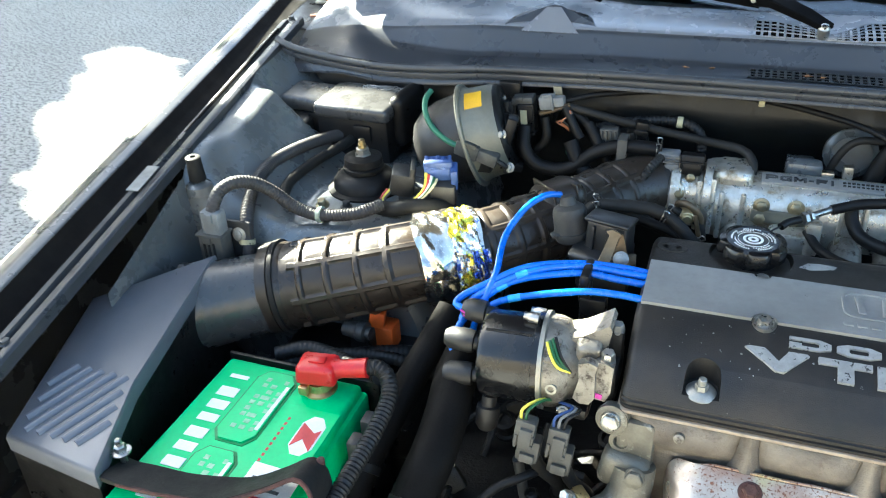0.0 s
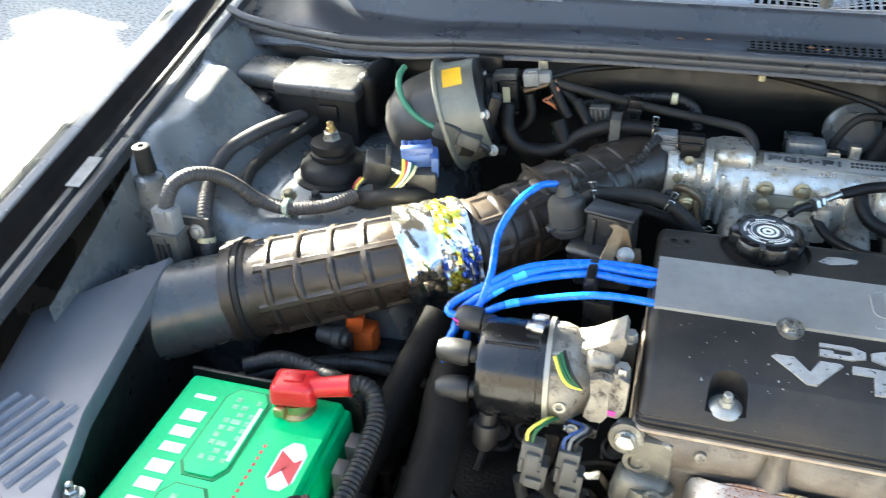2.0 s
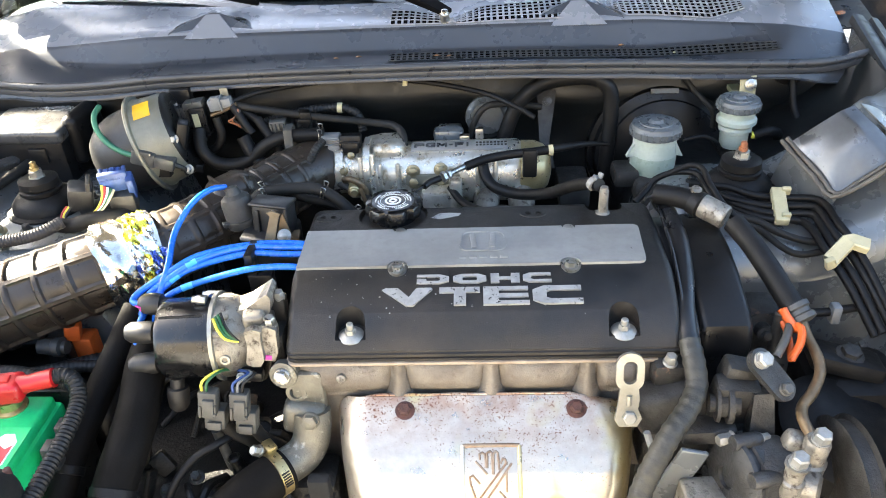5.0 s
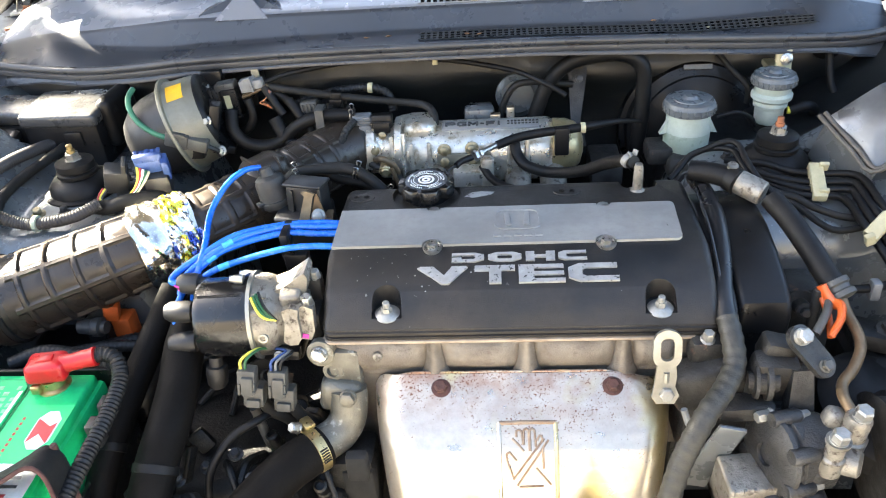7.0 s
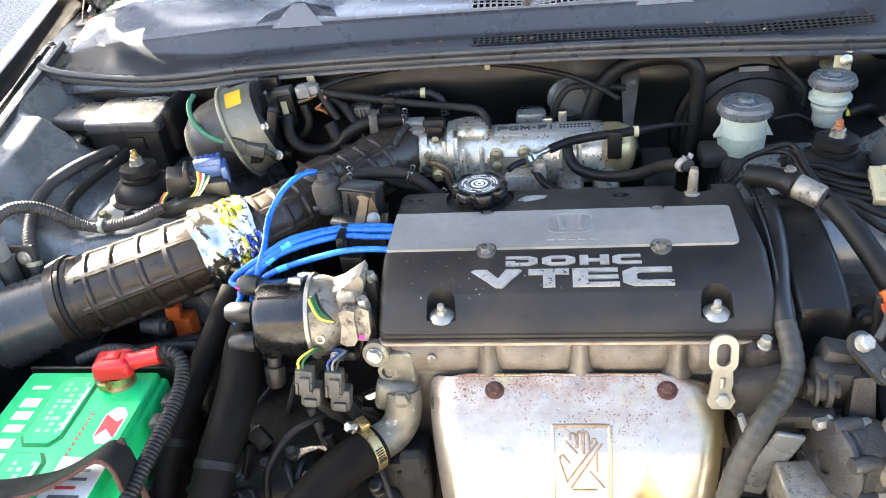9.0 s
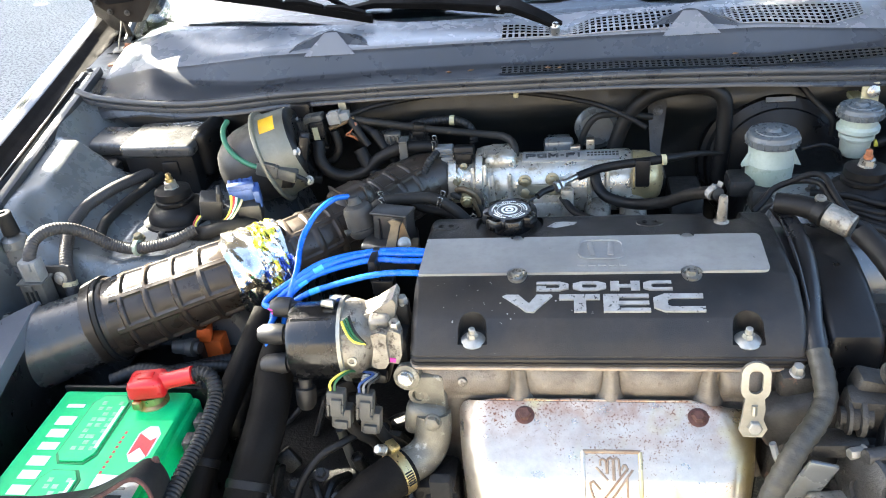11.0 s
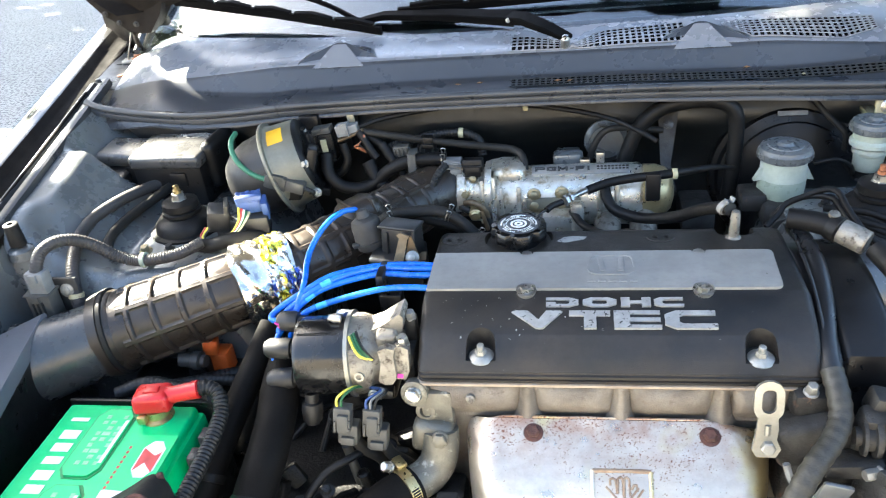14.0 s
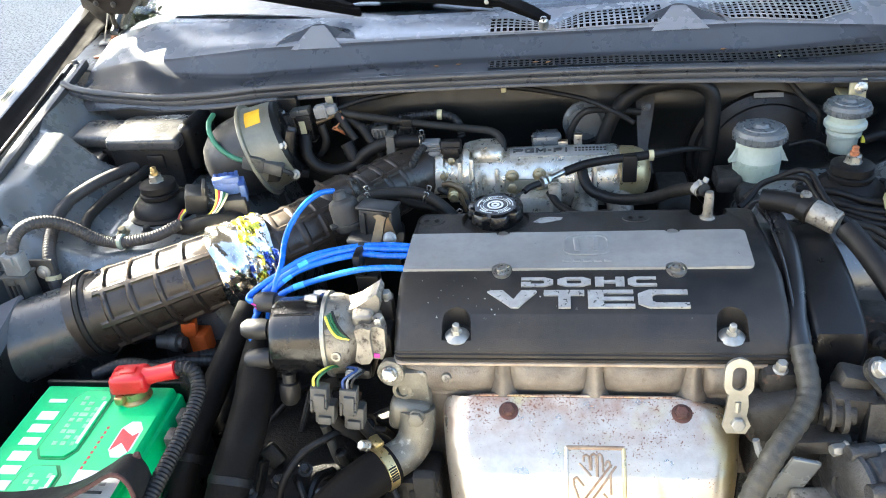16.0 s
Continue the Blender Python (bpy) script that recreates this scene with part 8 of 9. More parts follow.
lathe(g, (-0.148, 0.300, 0.892), (0, -0.1, 1), [(0, 0.0), (0.0, 0.02), (0.001, 0.0)], 12)
rbox(g, (-0.128, 0.305, 0.872), (0.055, 0.06, 0.045), 0.014, (0, 0, 0), 3)
part("plenum_neck", g, M_ALU, man)
# plate with raised lettering
g = shape()
rbox(g, (-0.016, 0.293, 0.8815), (0.152, 0.022, 0.006), 0.0015, (14, 0, 0))
plate = part("name_plate", g, M_PLATE, man, "cast plate with raised lettering")
VV = Vector((0, math.cos(radians(14)), math.sin(radians(14))))
for i, ch in enumerate("PGM-FI"):
    x0 = -0.087 + (0, 0.0185, 0.036, 0.0545, 0.064, 0.080)[i]
    w = (0.016, 0.015, 0.016, 0.007, 0.014, 0.008)[i]
    part("letter", letter(ch, (x0, 0.2875, 0.8829), (1, 0, 0), VV, w, 0.0095, 0.0018), M_GUSSET, plate, "dull cast letter " + ch)
g = shape()
for k in range(9):
    rbox(g, (0.012 + 0.0056 * k, 0.296, 0.8857), (0.004, 0.003, 0.001), 0.0, (14, 0, 0))
    rbox(g, (0.012 + 0.0056 * k, 0.290, 0.8842), (0.0035, 0.0025, 0.001), 0.0, (14, 0, 0))
part("small_print", g, M_IRON, plate)
for x in (-0.115, -0.045, 0.025, 0.08):
    g = shape()
    tube(g, [(x, 0.270, 0.812), (x, 0.240, 0.798), (x, 0.20, 0.778), (x, 0.16, 0.76)], 0.021, 18)
    part("runner", g, M_CAST, man)
for x, z in ((-0.088, 0.848), (-0.045, 0.850), (-0.088, 0.866), (-0.045, 0.868)):
    g = shape()
    bolt(g, (x, 0.252, z - 0.006), (0, -1, 0.2), 0.0068, 0.007)
    part("manifold_bolt", g, M_OLIVE, man)
g = shape()
rbox(g, (-0.058, 0.250, 0.846), (0.085, 0.006, 0.018), 0.002)
part("cable_bracket", g, M_CANISTER, man, "olive plated bracket")
g = shape()
rbox(g, (-0.022, 0.225, 0.835), (0.020, 0.02, 0.05), 0.006)
rbox(g, (-0.05, 0.232, 0.825), (0.05, 0.03, 0.03), 0.006)
part("boss", g, M_ALU, man)
g = shape()
rbox(g, (0.092, 0.245, 0.872), (0.022, 0.012, 0.045), 0.003)
part("cable_clip", g, M_BLACK, man)
g = shape()
rbox(g, (0.016, 0.318, 0.892), (0.013, 0.012, 0.018), 0.002)
rbox(g, (-0.008, 0.318, 0.886), (0.016, 0.012, 0.008), 0.002)
part("vacuum_port", g, M_STEEL, man)
g = shape()
rbox(g, (-0.035, 0.36, 0.87), (0.05, 0.03, 0.03), 0.008)
rbox(g, (-0.035, 0.40, 0.85), (0.04, 0.08, 0.02), 0.004)
part("rear_sensor", g, M_BODY, man, "dull blue-grey sensor behind the manifold")

# throttle cable
tc = thing("throttle_cable", (0.05, 0.24, 0.86), "black throttle cable with a bright adjuster across the manifold", "throttle cable")
g = shape()
tube(g, [(-0.006, 0.228, 0.877), (0.025, 0.240, 0.883), (0.065, 0.248, 0.886), (0.105, 0.250, 0.889), (0.145, 0.262, 0.889), (0.185, 0.285, 0.883), (0.22, 0.305, 0.872)], lambda t: 0.0068 - 0.004 * max(0, t - 0.55) / 0.45, 12)
part("sheath", g, M_RUBBER, tc)
g = shape()
tube(g, [(-0.032, 0.207, 0.875), (-0.018, 0.218, 0.877), (-0.004, 0.230, 0.878)], 0.0045, 10)
lathe(g, (-0.040, 0.200, 0.874), (0.75, 0.6, 0.1), [(0, 0.0085), (0.005, 0.0085)], 6)
lathe(g, (-0.033, 0.206, 0.875), (0.75, 0.6, 0.1), [(0, 0.0075), (0.004, 0.0075)], 6)
part("adjuster", g, M_STEEL, tc, "bright adjuster nuts")
g = shape()
tube(g, [(-0.044, 0.197, 0.874), (-0.058, 0.184, 0.875), (-0.066, 0.174, 0.873)], 0.005, 10)
tube(g, [(-0.062, 0.178, 0.874), (-0.075, 0.165, 0.872), (-0.085, 0.155, 0.866)], 0.0014, 6)
part("inner_end", g, M_BLACK, tc)
g = shape()
lathe(g, (0.120, 0.2525, 0.889), (1, 0.1, 0), [(0, 0.006), (0.0005, 0.0085), (0.007, 0.0085), (0.0075, 0.006)], 14)
part("band", g, M_IVORY, tc, "cream band")

hose_thing("breather_hose", [(0.020, 0.256, 0.873), (0.024, 0.243, 0.855), (0.038, 0.226, 0.842), (0.075, 0.205, 0.840), (0.115, 0.165, 0.862), (0.140, 0.125, 0.893), (0.158, 0.09, 0.915), (0.170, 0.066, 0.925)], 0.0085, M_RUBBER, "black breather hose to the valve cover", "hose")
hose_thing("hose", [(-0.030, 0.225, 0.845), (-0.012, 0.200, 0.832), (0.020, 0.160, 0.838), (0.05, 0.125, 0.86), (0.07, 0.108, 0.862)], 0.006, M_RUBBER, "thin black hose under the throttle cable", "hose")
pcv = thing("breather_valve", (0.175, 0.062, 0.880), "pale metal breather valve standing on the valve cover", "breather valve")
g = shape()
lathe(g, (0.176, 0.062, 0.878), (0, 0, 1), [(0, 0.015), (0.005, 0.015), (0.008, 0.010), (0.011, 0.0065), (0.040, 0.006), (0.046, 0.005), (0.047, 0)], 24)
part("stem", g, M_CAST, pcv)
g = shape()
lathe(g, (0.166, 0.070, 0.923), (-0.5, 0.85, 0.3), [(0, 0.0085), (0.0005, 0.0102), (0.008, 0.0102), (0.0085, 0.0085)], 18)
rbox(g, (0.172, 0.072, 0.936), (0.003, 0.008, 0.007), 0.001, (0, 20, 30))
rbox(g, (0.164, 0.068, 0.935), (0.003, 0.008, 0.006), 0.001, (0, -20, 10))
part("spring_clip", g, M_LIGHTGREY, pcv, "pale spring clip")

# heater hoses and bracket by the firewall
hose_thing("heater_hose", [(0.045, 0.372, 0.80), (0.058, 0.382, 0.855), (0.080, 0.386, 0.910), (0.115, 0.386, 0.943), (0.160, 0.380, 0.956), (0.200, 0.374, 0.957), (0.226, 0.370, 0.940), (0.231, 0.368, 0.90), (0.229, 0.362, 0.85), (0.225, 0.36, 0.79)], 0.0125, M_RUBBER, "thick black heater hose looping up the firewall", "hose")
hose_thing("heater_hose", [(0.00, 0.385, 0.79), (0.0, 0.385, 0.855), (0.022, 0.385, 0.905), (0.06, 0.385, 0.913), (0.12, 0.40, 0.90)], 0.0055, M_DUSTY, "thin grey vacuum pipe on the firewall", "hose")
g = shape()
lathe(g, (0.03, 0.425, 0.875), (0, -1, 0.1), [(0, 0.038), (0.004, 0.037), (0.008, 0.030), (0.012, 0.028), (0.012, 0)], 28)
solo("firewall_grommet", g, M_BODY, "round pressed cap on the firewall", "grommet")
bk = thing("stay_bracket", (0.15, 0.36, 0.78), "grey steel stay between manifold and firewall", "bracket")
g = shape()
prism(g, [(-0.016, 0), (0.016, 0), (0.011, -0.05), (0.007, -0.085), (0.018, -0.13), (0.004, -0.135), (-0.009, -0.088)], (0.130, 0.418, 0.922), (1, -0.1, 0), (0, 0.65, 1), 0.004)
part("stay", g, M_IRON, bk)
g = shape()
bolt(g, (0.130, 0.404, 0.908), (0, -1, 0.5), 0.005, 0.004)
part("stay_bolt", g, M_PUMP, bk)
g = shape()
rbox(g, (0.165, 0.30, 0.80), (0.05, 0.08, 0.04), 0.006)
part("stay_foot", g, M_IRON, bk)

# ---- brake booster and reservoirs ----
boost = thing("brake_booster", (0.32, 0.40, 0.60), "large black brake booster drum on the firewall", "brake booster")
g = shape()
BA = Vector((0, -1, 0.10)).normalized()
lathe(g, (0.330, 0.443, 0.800), BA, [(0, 0.126), (0.012, 0.128), (0.022, 0.126), (0.024, 0.118), (0.034, 0.114), (0.040, 0.098), (0.044, 0.096), (0.052, 0.075), (0.056, 0.055), (0.060, 0.0)], 56)
part("drum", g, M_BLACK, boost)
g = shape()
rbox(g, (0.325, 0.4115, 0.9165), (0.046, 0.002, 0.008), 0.0, (-35, 0, 0))
part("sticker", g, M_LIGHTGREY, boost, "small pale sticker")
mc = thing("brake_reservoir", (0.288, 0.29, 0.80), "milky brake fluid reservoir with a grey ribbed cap", "fluid reservoir")
g = shape()
cyl(g, (0.30, 0.40, 0.805), (0.285, 0.22, 0.805), 0.022)
rbox(g, (0.285, 0.29, 0.815), (0.06, 0.09, 0.04), 0.01)
rbox(g, (0.245, 0.285, 0.83), (0.04, 0.05, 0.03), 0.008)
part("master_cylinder", g, M_IRON, mc)
g = shape()
lathe(g, (0.288, 0.290, 0.822), (0, 0, 1), [(0, 0.027), (0.006, 0.033), (0.010, 0.0350), (0.036, 0.0365), (0.043, 0.0350)], 10)
part("lower_bowl", g, M_RESVLOW, mc, "translucent bowl with fluid")
g = shape()
lathe(g, (0.288, 0.290, 0.864), (0, 0, 1), [(0, 0.0350), (0.005, 0.0340), (0.010, 0.0330), (0.035, 0.0335)], 36)
prism(g, [(0, -0.012), (0.012, -0.010), (0.012, 0.012)], (0.2445, 0.280, 0.872), (1, 0, 0), (0, 0, 1), -0.010)
prism(g, [(0, -0.010), (0.012, -0.012), (0, 0.012)], (0.3195, 0.280, 0.872), (1, 0, 0), (0, 0, 1), -0.010)
part("upper_bowl", g, M_RESV, mc)


def ribbed_cap(c, r, h, parent):
    g = shape()
    x, y, z = c
    prof = [(0, r - 0.001), (0.001, r), (h * 0.42, r), (h * 0.50, r * 0.96), (h * 0.66, r * 0.93), (h * 0.72, r * 0.86), (h * 0.72, r * 0.66), (h * 0.78, r * 0.64), (h * 0.80, r * 0.36), (h * 0.74, r * 0.33), (h * 0.92, r * 0.22), (h * 0.95, 0)]
    lathe(g, c, (0, 0, 1), prof, 48)
    p = part("cap", g, M_GREYCAP, parent, "grey ribbed screw cap", angle=30)
    for k in range(24):
        a = 2 * math.pi * k / 24
        q = shape()
        rbox(q, (x + math.cos(a) * r, y + math.sin(a) * r, z + h * 0.22), (0.0024, 0.0024, h * 0.4), 0.0008, (0, 0, math.degrees(a)))
        part("cap_rib", q, M_GREYCAP, p)


ribbed_cap((0.288, 0.290, 0.895), 0.0390, 0.026, mc)
cm = thing("clutch_reservoir", (0.42, 0.34, 0.84), "small white clutch fluid reservoir with a grey cap", "fluid reservoir")
g = shape()
lathe(g, (0.424, 0.336, 0.850), (0, 0, 1), [(0, 0.019), (0.003, 0.0215), (0.026, 0.0225), (0.028, 0.0255), (0.032, 0.026), (0.034, 0.0245), (0.037, 0.0235), (0.039, 0.028), (0.042, 0.0310), (0.048, 0.0310), (0.052, 0.027), (0.070, 0.027)], 40)
part("bowl", g, M_RESV, cm)
ribbed_cap((0.424, 0.336, 0.914), 0.0335, 0.023, cm)
g = shape()
rbox(g, (0.446, 0.372, 0.935), (0.026, 0.006, 0.036), 0.003, (-10, 0, 0))
rbox(g, (0.44, 0.40, 0.915), (0.02, 0.07, 0.010), 0.003)
part("bracket", g, M_IVORY, cm, "cream bracket on the firewall")
g = shape()
bolt(g, (0.448, 0.366, 0.940), (0, -1, 0.2), 0.006, 0.004)
part("bracket_bolt", g, M_STEEL, cm)
g = shape()
cyl(g, (0.424, 0.336, 0.852), (0.424, 0.34, 0.80), 0.015)
rbox(g, (0.43, 0.38, 0.82), (0.06, 0.13, 0.05), 0.01)
part("clutch_cylinder", g, M_BLACK, cm)
g = shape()
lathe(g, (0.448, 0.326, 0.872), (1, -0.2, 0), [(0, 0.006), (0.005, 0.006), (0.006, 0.004)], 12)
part("yellow_clip", g, M_YWIRE, cm)
hose_thing("clutch_hose", [(0.452, 0.325, 0.872), (0.475, 0.325, 0.878), (0.495, 0.34, 0.865), (0.50, 0.36, 0.835), (0.49, 0.38, 0.80)], 0.008, M_RUBBER, "black hose from the clutch reservoir", "hose")
hose_thing("brake_pipe", [(0.120, 0.40, 0.935), (0.19, 0.405, 0.955), (0.226, 0.410, 0.958), (0.29, 0.418, 0.955), (0.343, 0.418, 0.945), (0.375, 0.40, 0.915), (0.40, 0.385, 0.89), (0.405, 0.39, 0.86)], 0.0048, M_DUSTY, "thin grey pipe arching over the booster", "pipe")
g = shape()
rbox(g, (0.291, 0.425, 0.953), (0.009, 0.03, 0.014), 0.002)
solo("pipe_clip", g, M_CONN, "small clip on the grey pipe", "clip")
hose_thing("wire", [(0.328, 0.280, 0.887), (0.36, 0.285, 0.89), (0.385, 0.295, 0.875), (0.40, 0.32, 0.85)], 0.003, M_RUBBER, "thin sensor wire from the reservoir", "wire")
hose_thing("wire", [(0.52, 0.40, 0.96), (0.525, 0.395, 0.93), (0.53, 0.38, 0.89), (0.545, 0.36, 0.86)], 0.006, M_RUBBER, "black wire down the firewall corner", "wire")
g = shape()
lathe(g, (0.53, 0.425, 0.945), (0, -1, 0), [(0, 0.03), (0.004, 0.029), (0.010, 0.018), (0.016, 0.009)], 24)
solo("firewall_grommet", g, M_RUBBER, "black rubber grommet on the firewall", "grommet")

# ---- front right: pipes, hoses, pump ----
for pts in ([(0.316, 0.173, 0.868), (0.363, 0.156, 0.870), (0.391, 0.141, 0.866), (0.424, 0.133, 0.863), (0.470, 0.123, 0.866), (0.481, 0.099, 0.868), (0.482, 0.060, 0.864), (0.489, 0.028, 0.856), (0.498, -0.017, 0.838), (0.512, -0.080, 0.800)],
            [(0.342, 0.155, 0.864), (0.373, 0.130, 0.862), (0.416, 0.118, 0.858), (0.466, 0.110, 0.861), (0.472, 0.087, 0.862), (0.473, 0.051, 0.858), (0.480, 0.024, 0.850), (0.494, -0.020, 0.830), (0.508, -0.080, 0.795)],
            [(0.351, 0.148, 0.858), (0.386, 0.117, 0.856), (0.420, 0.104, 0.854), (0.462, 0.098, 0.856), (0.465, 0.073, 0.857), (0.465, 0.042, 0.853), (0.470, 0.019, 0.845), (0.483, -0.026, 0.826), (0.498, -0.080, 0.790)],
            [(0.361, 0.139, 0.852), (0.385, 0.112, 0.850), (0.411, 0.096, 0.850), (0.446, 0.089, 0.851), (0.453, 0.060, 0.852), (0.455, 0.031, 0.848), (0.461, 0.011, 0.840), (0.474, -0.030, 0.820), (0.490, -0.080, 0.785)]):
    hose_thing("fuel_pipe", pts, 0.0052, M_RUBBER, "black hose clipped in a bundle beside the strut", "hose")
for pts, r in (([(0.322, 0.130, 0.868), (0.364, 0.096, 0.858), (0.392, 0.086, 0.852), (0.411, 0.070, 0.846), (0.436, 0.055, 0.842), (0.460, 0.051, 0.840), (0.500, 0.056, 0.836)], 0.0050),
               ([(0.325, 0.135, 0.864), (0.367, 0.100, 0.852), (0.391, 0.077, 0.845), (0.410, 0.044, 0.838), (0.429, 0.030, 0.835), (0.467, 0.037, 0.835), (0.500, 0.046, 0.83)], 0.0044)):
    hose_thing("thin_hose", pts, r, M_DUSTY, "grey hose dipping behind the pump line", "hose")
for pts in ([(0.233, 0.135, 0.860), (0.251, 0.149, 0.872), (0.263, 0.158, 0.884), (0.290, 0.160, 0.893), (0.316, 0.145, 0.897), (0.322, 0.115, 0.892), (0.332, 0.090, 0.880), (0.352, 0.074, 0.866)],
            [(0.246, 0.163, 0.860), (0.265, 0.164, 0.880), (0.283, 0.160, 0.892), (0.309, 0.156, 0.905), (0.323, 0.146, 0.905), (0.327, 0.113, 0.897), (0.337, 0.085, 0.884), (0.355, 0.068, 0.868)]):
    hose_thing("wire", pts, 0.0042, M_RUBBER, "black wire looping over the steering hose", "wire")
cl = thing("pipe_clip", (0.427, 0.108, 0.835), "cream plastic clip round the hose bundle", "clip", "cream pipe clips")
g = shape()
rbox(g, (0.4245, 0.111, 0.862), (0.0185, 0.058, 0.013), 0.002, (24, 0, -6))
part("clip_back", g, M_IVORY, cl)
for k in range(2):
    g = shape()
    rbox(g, (0.437 - 0.010 * k, 0.131 - 0.040 * k, 0.873 - 0.018 * k), (0.012, 0.006, 0.018), 0.0012, (22, 0, -8))
    part("clip_tooth", g, M_IVORY, cl)
cl = thing("pipe_clip", (0.478, 0.012, 0.840), "cream plastic clip angled over the hose bundle", "clip", "cream pipe clips")
g = shape()
bar(g, [(0.452, -0.004, 0.846), (0.477, 0.012, 0.864), (0.481, 0.0125, 0.8645), (0.500, 0.006, 0.860)], [(0.019, 0.012)] * 4)
part("clip_back", g, M_IVORY, cl)
g = shape()
rbox(g, (0.451, -0.008, 0.845), (0.012, 0.008, 0.016), 0.0012, (10, -20, 8))
part("clip_tooth", g, M_IVORY, cl)
ps = thing("power_steering_hose", (0.33, 0.0, 0.80), "thick black power steering hose with crimped metal ends", "hose")
g = shape()
tube(g, [(0.246, 0.082, 0.902), (0.272, 0.070, 0.903), (0.296, 0.058, 0.900)], lambda t: 0.0132 + 0.001 * t, 16)
tube(g, [(0.334, 0.022, 0.890), (0.348, -0.008, 0.879), (0.364, -0.048, 0.860), (0.374, -0.078, 0.846), (0.381, -0.092, 0.838)], 0.0138, 18)
part("rubber", g, M_RUBBER, ps)
g = shape()
lathe(g, (0.290, 0.062, 0.901), (0.034, -0.035, -0.008), [(0, 0.013), (0.001, 0.0165), (0.014, 0.0172), (0.016, 0.014)], 24)
part("collar", g, M_RUBBER, ps)
g = shape()
lathe(g, (0.300, 0.054, 0.899), (0.042, -0.034, -0.012), [(0, 0.014), (0.002, 0.0158), (0.034, 0.0158), (0.036, 0.0142)], 28)
lathe(g, (0.292, 0.066, 0.9), (0.1, -0.3, 1), [(0, 0.007), (0.02, 0.007)], 8)
part("ferrule", g, M_CAST, ps, "crimped alloy ferrule")
g = shape()
lathe(g, (0.379, -0.088, 0.841), (0.012, -0.022, -0.016), [(0, 0.0142), (0.001, 0.0172), (0.007, 0.0172), (0.009, 0.0145), (0.014, 0.0145), (0.016, 0.0172), (0.022, 0.0172), (0.024, 0.011)], 28)
part("lower_ferrule", g, M_PLUG, ps, "dull crimped ferrule")
g = shape()
tube(g, [(0.386, -0.104, 0.829), (0.390, -0.120, 0.817), (0.393, -0.142, 0.811), (0.391, -0.163, 0.803), (0.375, -0.188, 0.795), (0.362, -0.200, 0.788), (0.356, -0.218, 0.786), (0.358, -0.238, 0.782)], 0.0062, 14)
part("steel_pipe", g, M_BROWN, ps, "bent brown steel pipe")

# loom over the timing cover
ml = thing("engine_loom", (0.24, -0.15, 0.72), "long black wire loom, taped grey, over the engine's front", "cable loom")
g = shape()
tube(g, [(0.258, 0.10, 0.880), (0.262, 0.05, 0.883), (0.263, 0.0, 0.878), (0.257, -0.06, 0.866), (0.248, -0.115, 0.850), (0.246, -0.150, 0.836)], 0.0115, 14, flat=0.8)
part("smooth_sleeve", g, M_SATIN, ml)
g = shape()
tube(g, [(0.246, -0.148, 0.838), (0.248, -0.172, 0.824), (0.247, -0.192, 0.808), (0.233, -0.215, 0.796), (0.212, -0.238, 0.784), (0.196, -0.255, 0.765), (0.182, -0.268, 0.738), (0.165, -0.29, 0.69), (0.14, -0.31, 0.62)], 0.0116, 18, ribs=0.0011, pitch=0.0125)
part("taped_loom", g, M_TAPE, ml, "loom wrapped in dusty grey tape")

# lifting hook
hook = thing("lifting_hook", (0.175, -0.185, 0.75), "pale zinc engine lifting eye bolted to the head", "lifting eye")
g = shape()
out, inn = [], []
for k in range(32):
    t = 2 * math.pi * k / 32
    sx, sz = math.cos(t), math.sin(t)
    out.append((0.0155 * sx, 0.008 * math.copysign(1, sz) * (abs(sz) > 1e-6) + 0.0155 * sz))
    inn.append((0.0075 * sx, 0.0065 * math.copysign(1, sz) * (abs(sz) > 1e-6) + 0.0075 * sz))
HC = Vector((0.176, -0.180, 0.823))
HV = Vector((0, 0.25, 1)).normalized()
HN = Vector((1, 0, 0)).cross(HV) * 0.005
k0 = 0
for ring_ in (out, inn):
    for a, b in ring_:
        g[0].append(tuple(HC + Vector((a, 0, 0)) + HV * b))
for ring_ in (out, inn):
    for a, b in ring_:
        g[0].append(tuple(HC + Vector((a, 0, 0)) + HV * b + HN))
for k in range(32):
    j = (k + 1) % 32
    g[1].extend([(k, j, 32 + j, 32 + k), (64 + k, 96 + k, 96 + j, 64 + j), (k, 64 + k, 64 + j, j), (32 + k, 32 + j, 96 + j, 96 + k)])
prism(g, [(-0.010, 0.006), (0.010, 0.006), (0.0115, -0.010), (0.0100, -0.022), (0.0150, -0.034), (0.010, -0.044), (-0.010, -0.044), (-0.0150, -0.036), (-0.0125, -0.020)], (0.176, -0.185, 0.800), (1, 0, 0), (0, 0.22, 1), 0.005)
part("eye_plate", g, M_ZINC, hook, "pale zinc plate", angle=25)
g = shape()
tube(g, [(0.176, -0.1905, 0.797), (0.176, -0.1925, 0.785)], 0.0035, 8)
part("pressed_rib", g, M_ZINC, hook)
g = shape()
bolt(g, (0.177, -0.193, 0.770), (0, -1, 0.25), 0.0075, 0.008, 1.4)
part("hook_bolt", g, M_DULL, hook)
# bolt and bracket beside the hook
sb = thing("side_bracket", (0.235, -0.15, 0.70), "grey cast bracket at the head's corner", "bracket")
g = shape()
rbox(g, (0.226, -0.155, 0.80), (0.040, 0.030, 0.036), 0.008)
rbox(g, (0.228, -0.170, 0.765), (0.085, 0.04, 0.060), 0.012, (0, -15, 0), 3)
rbox(g, (0.26, -0.16, 0.71), (0.12, 0.06, 0.09), 0.012, (0, 8, 0), 3)
part("bracket_casting", g, M_IRON, sb)
g = shape()
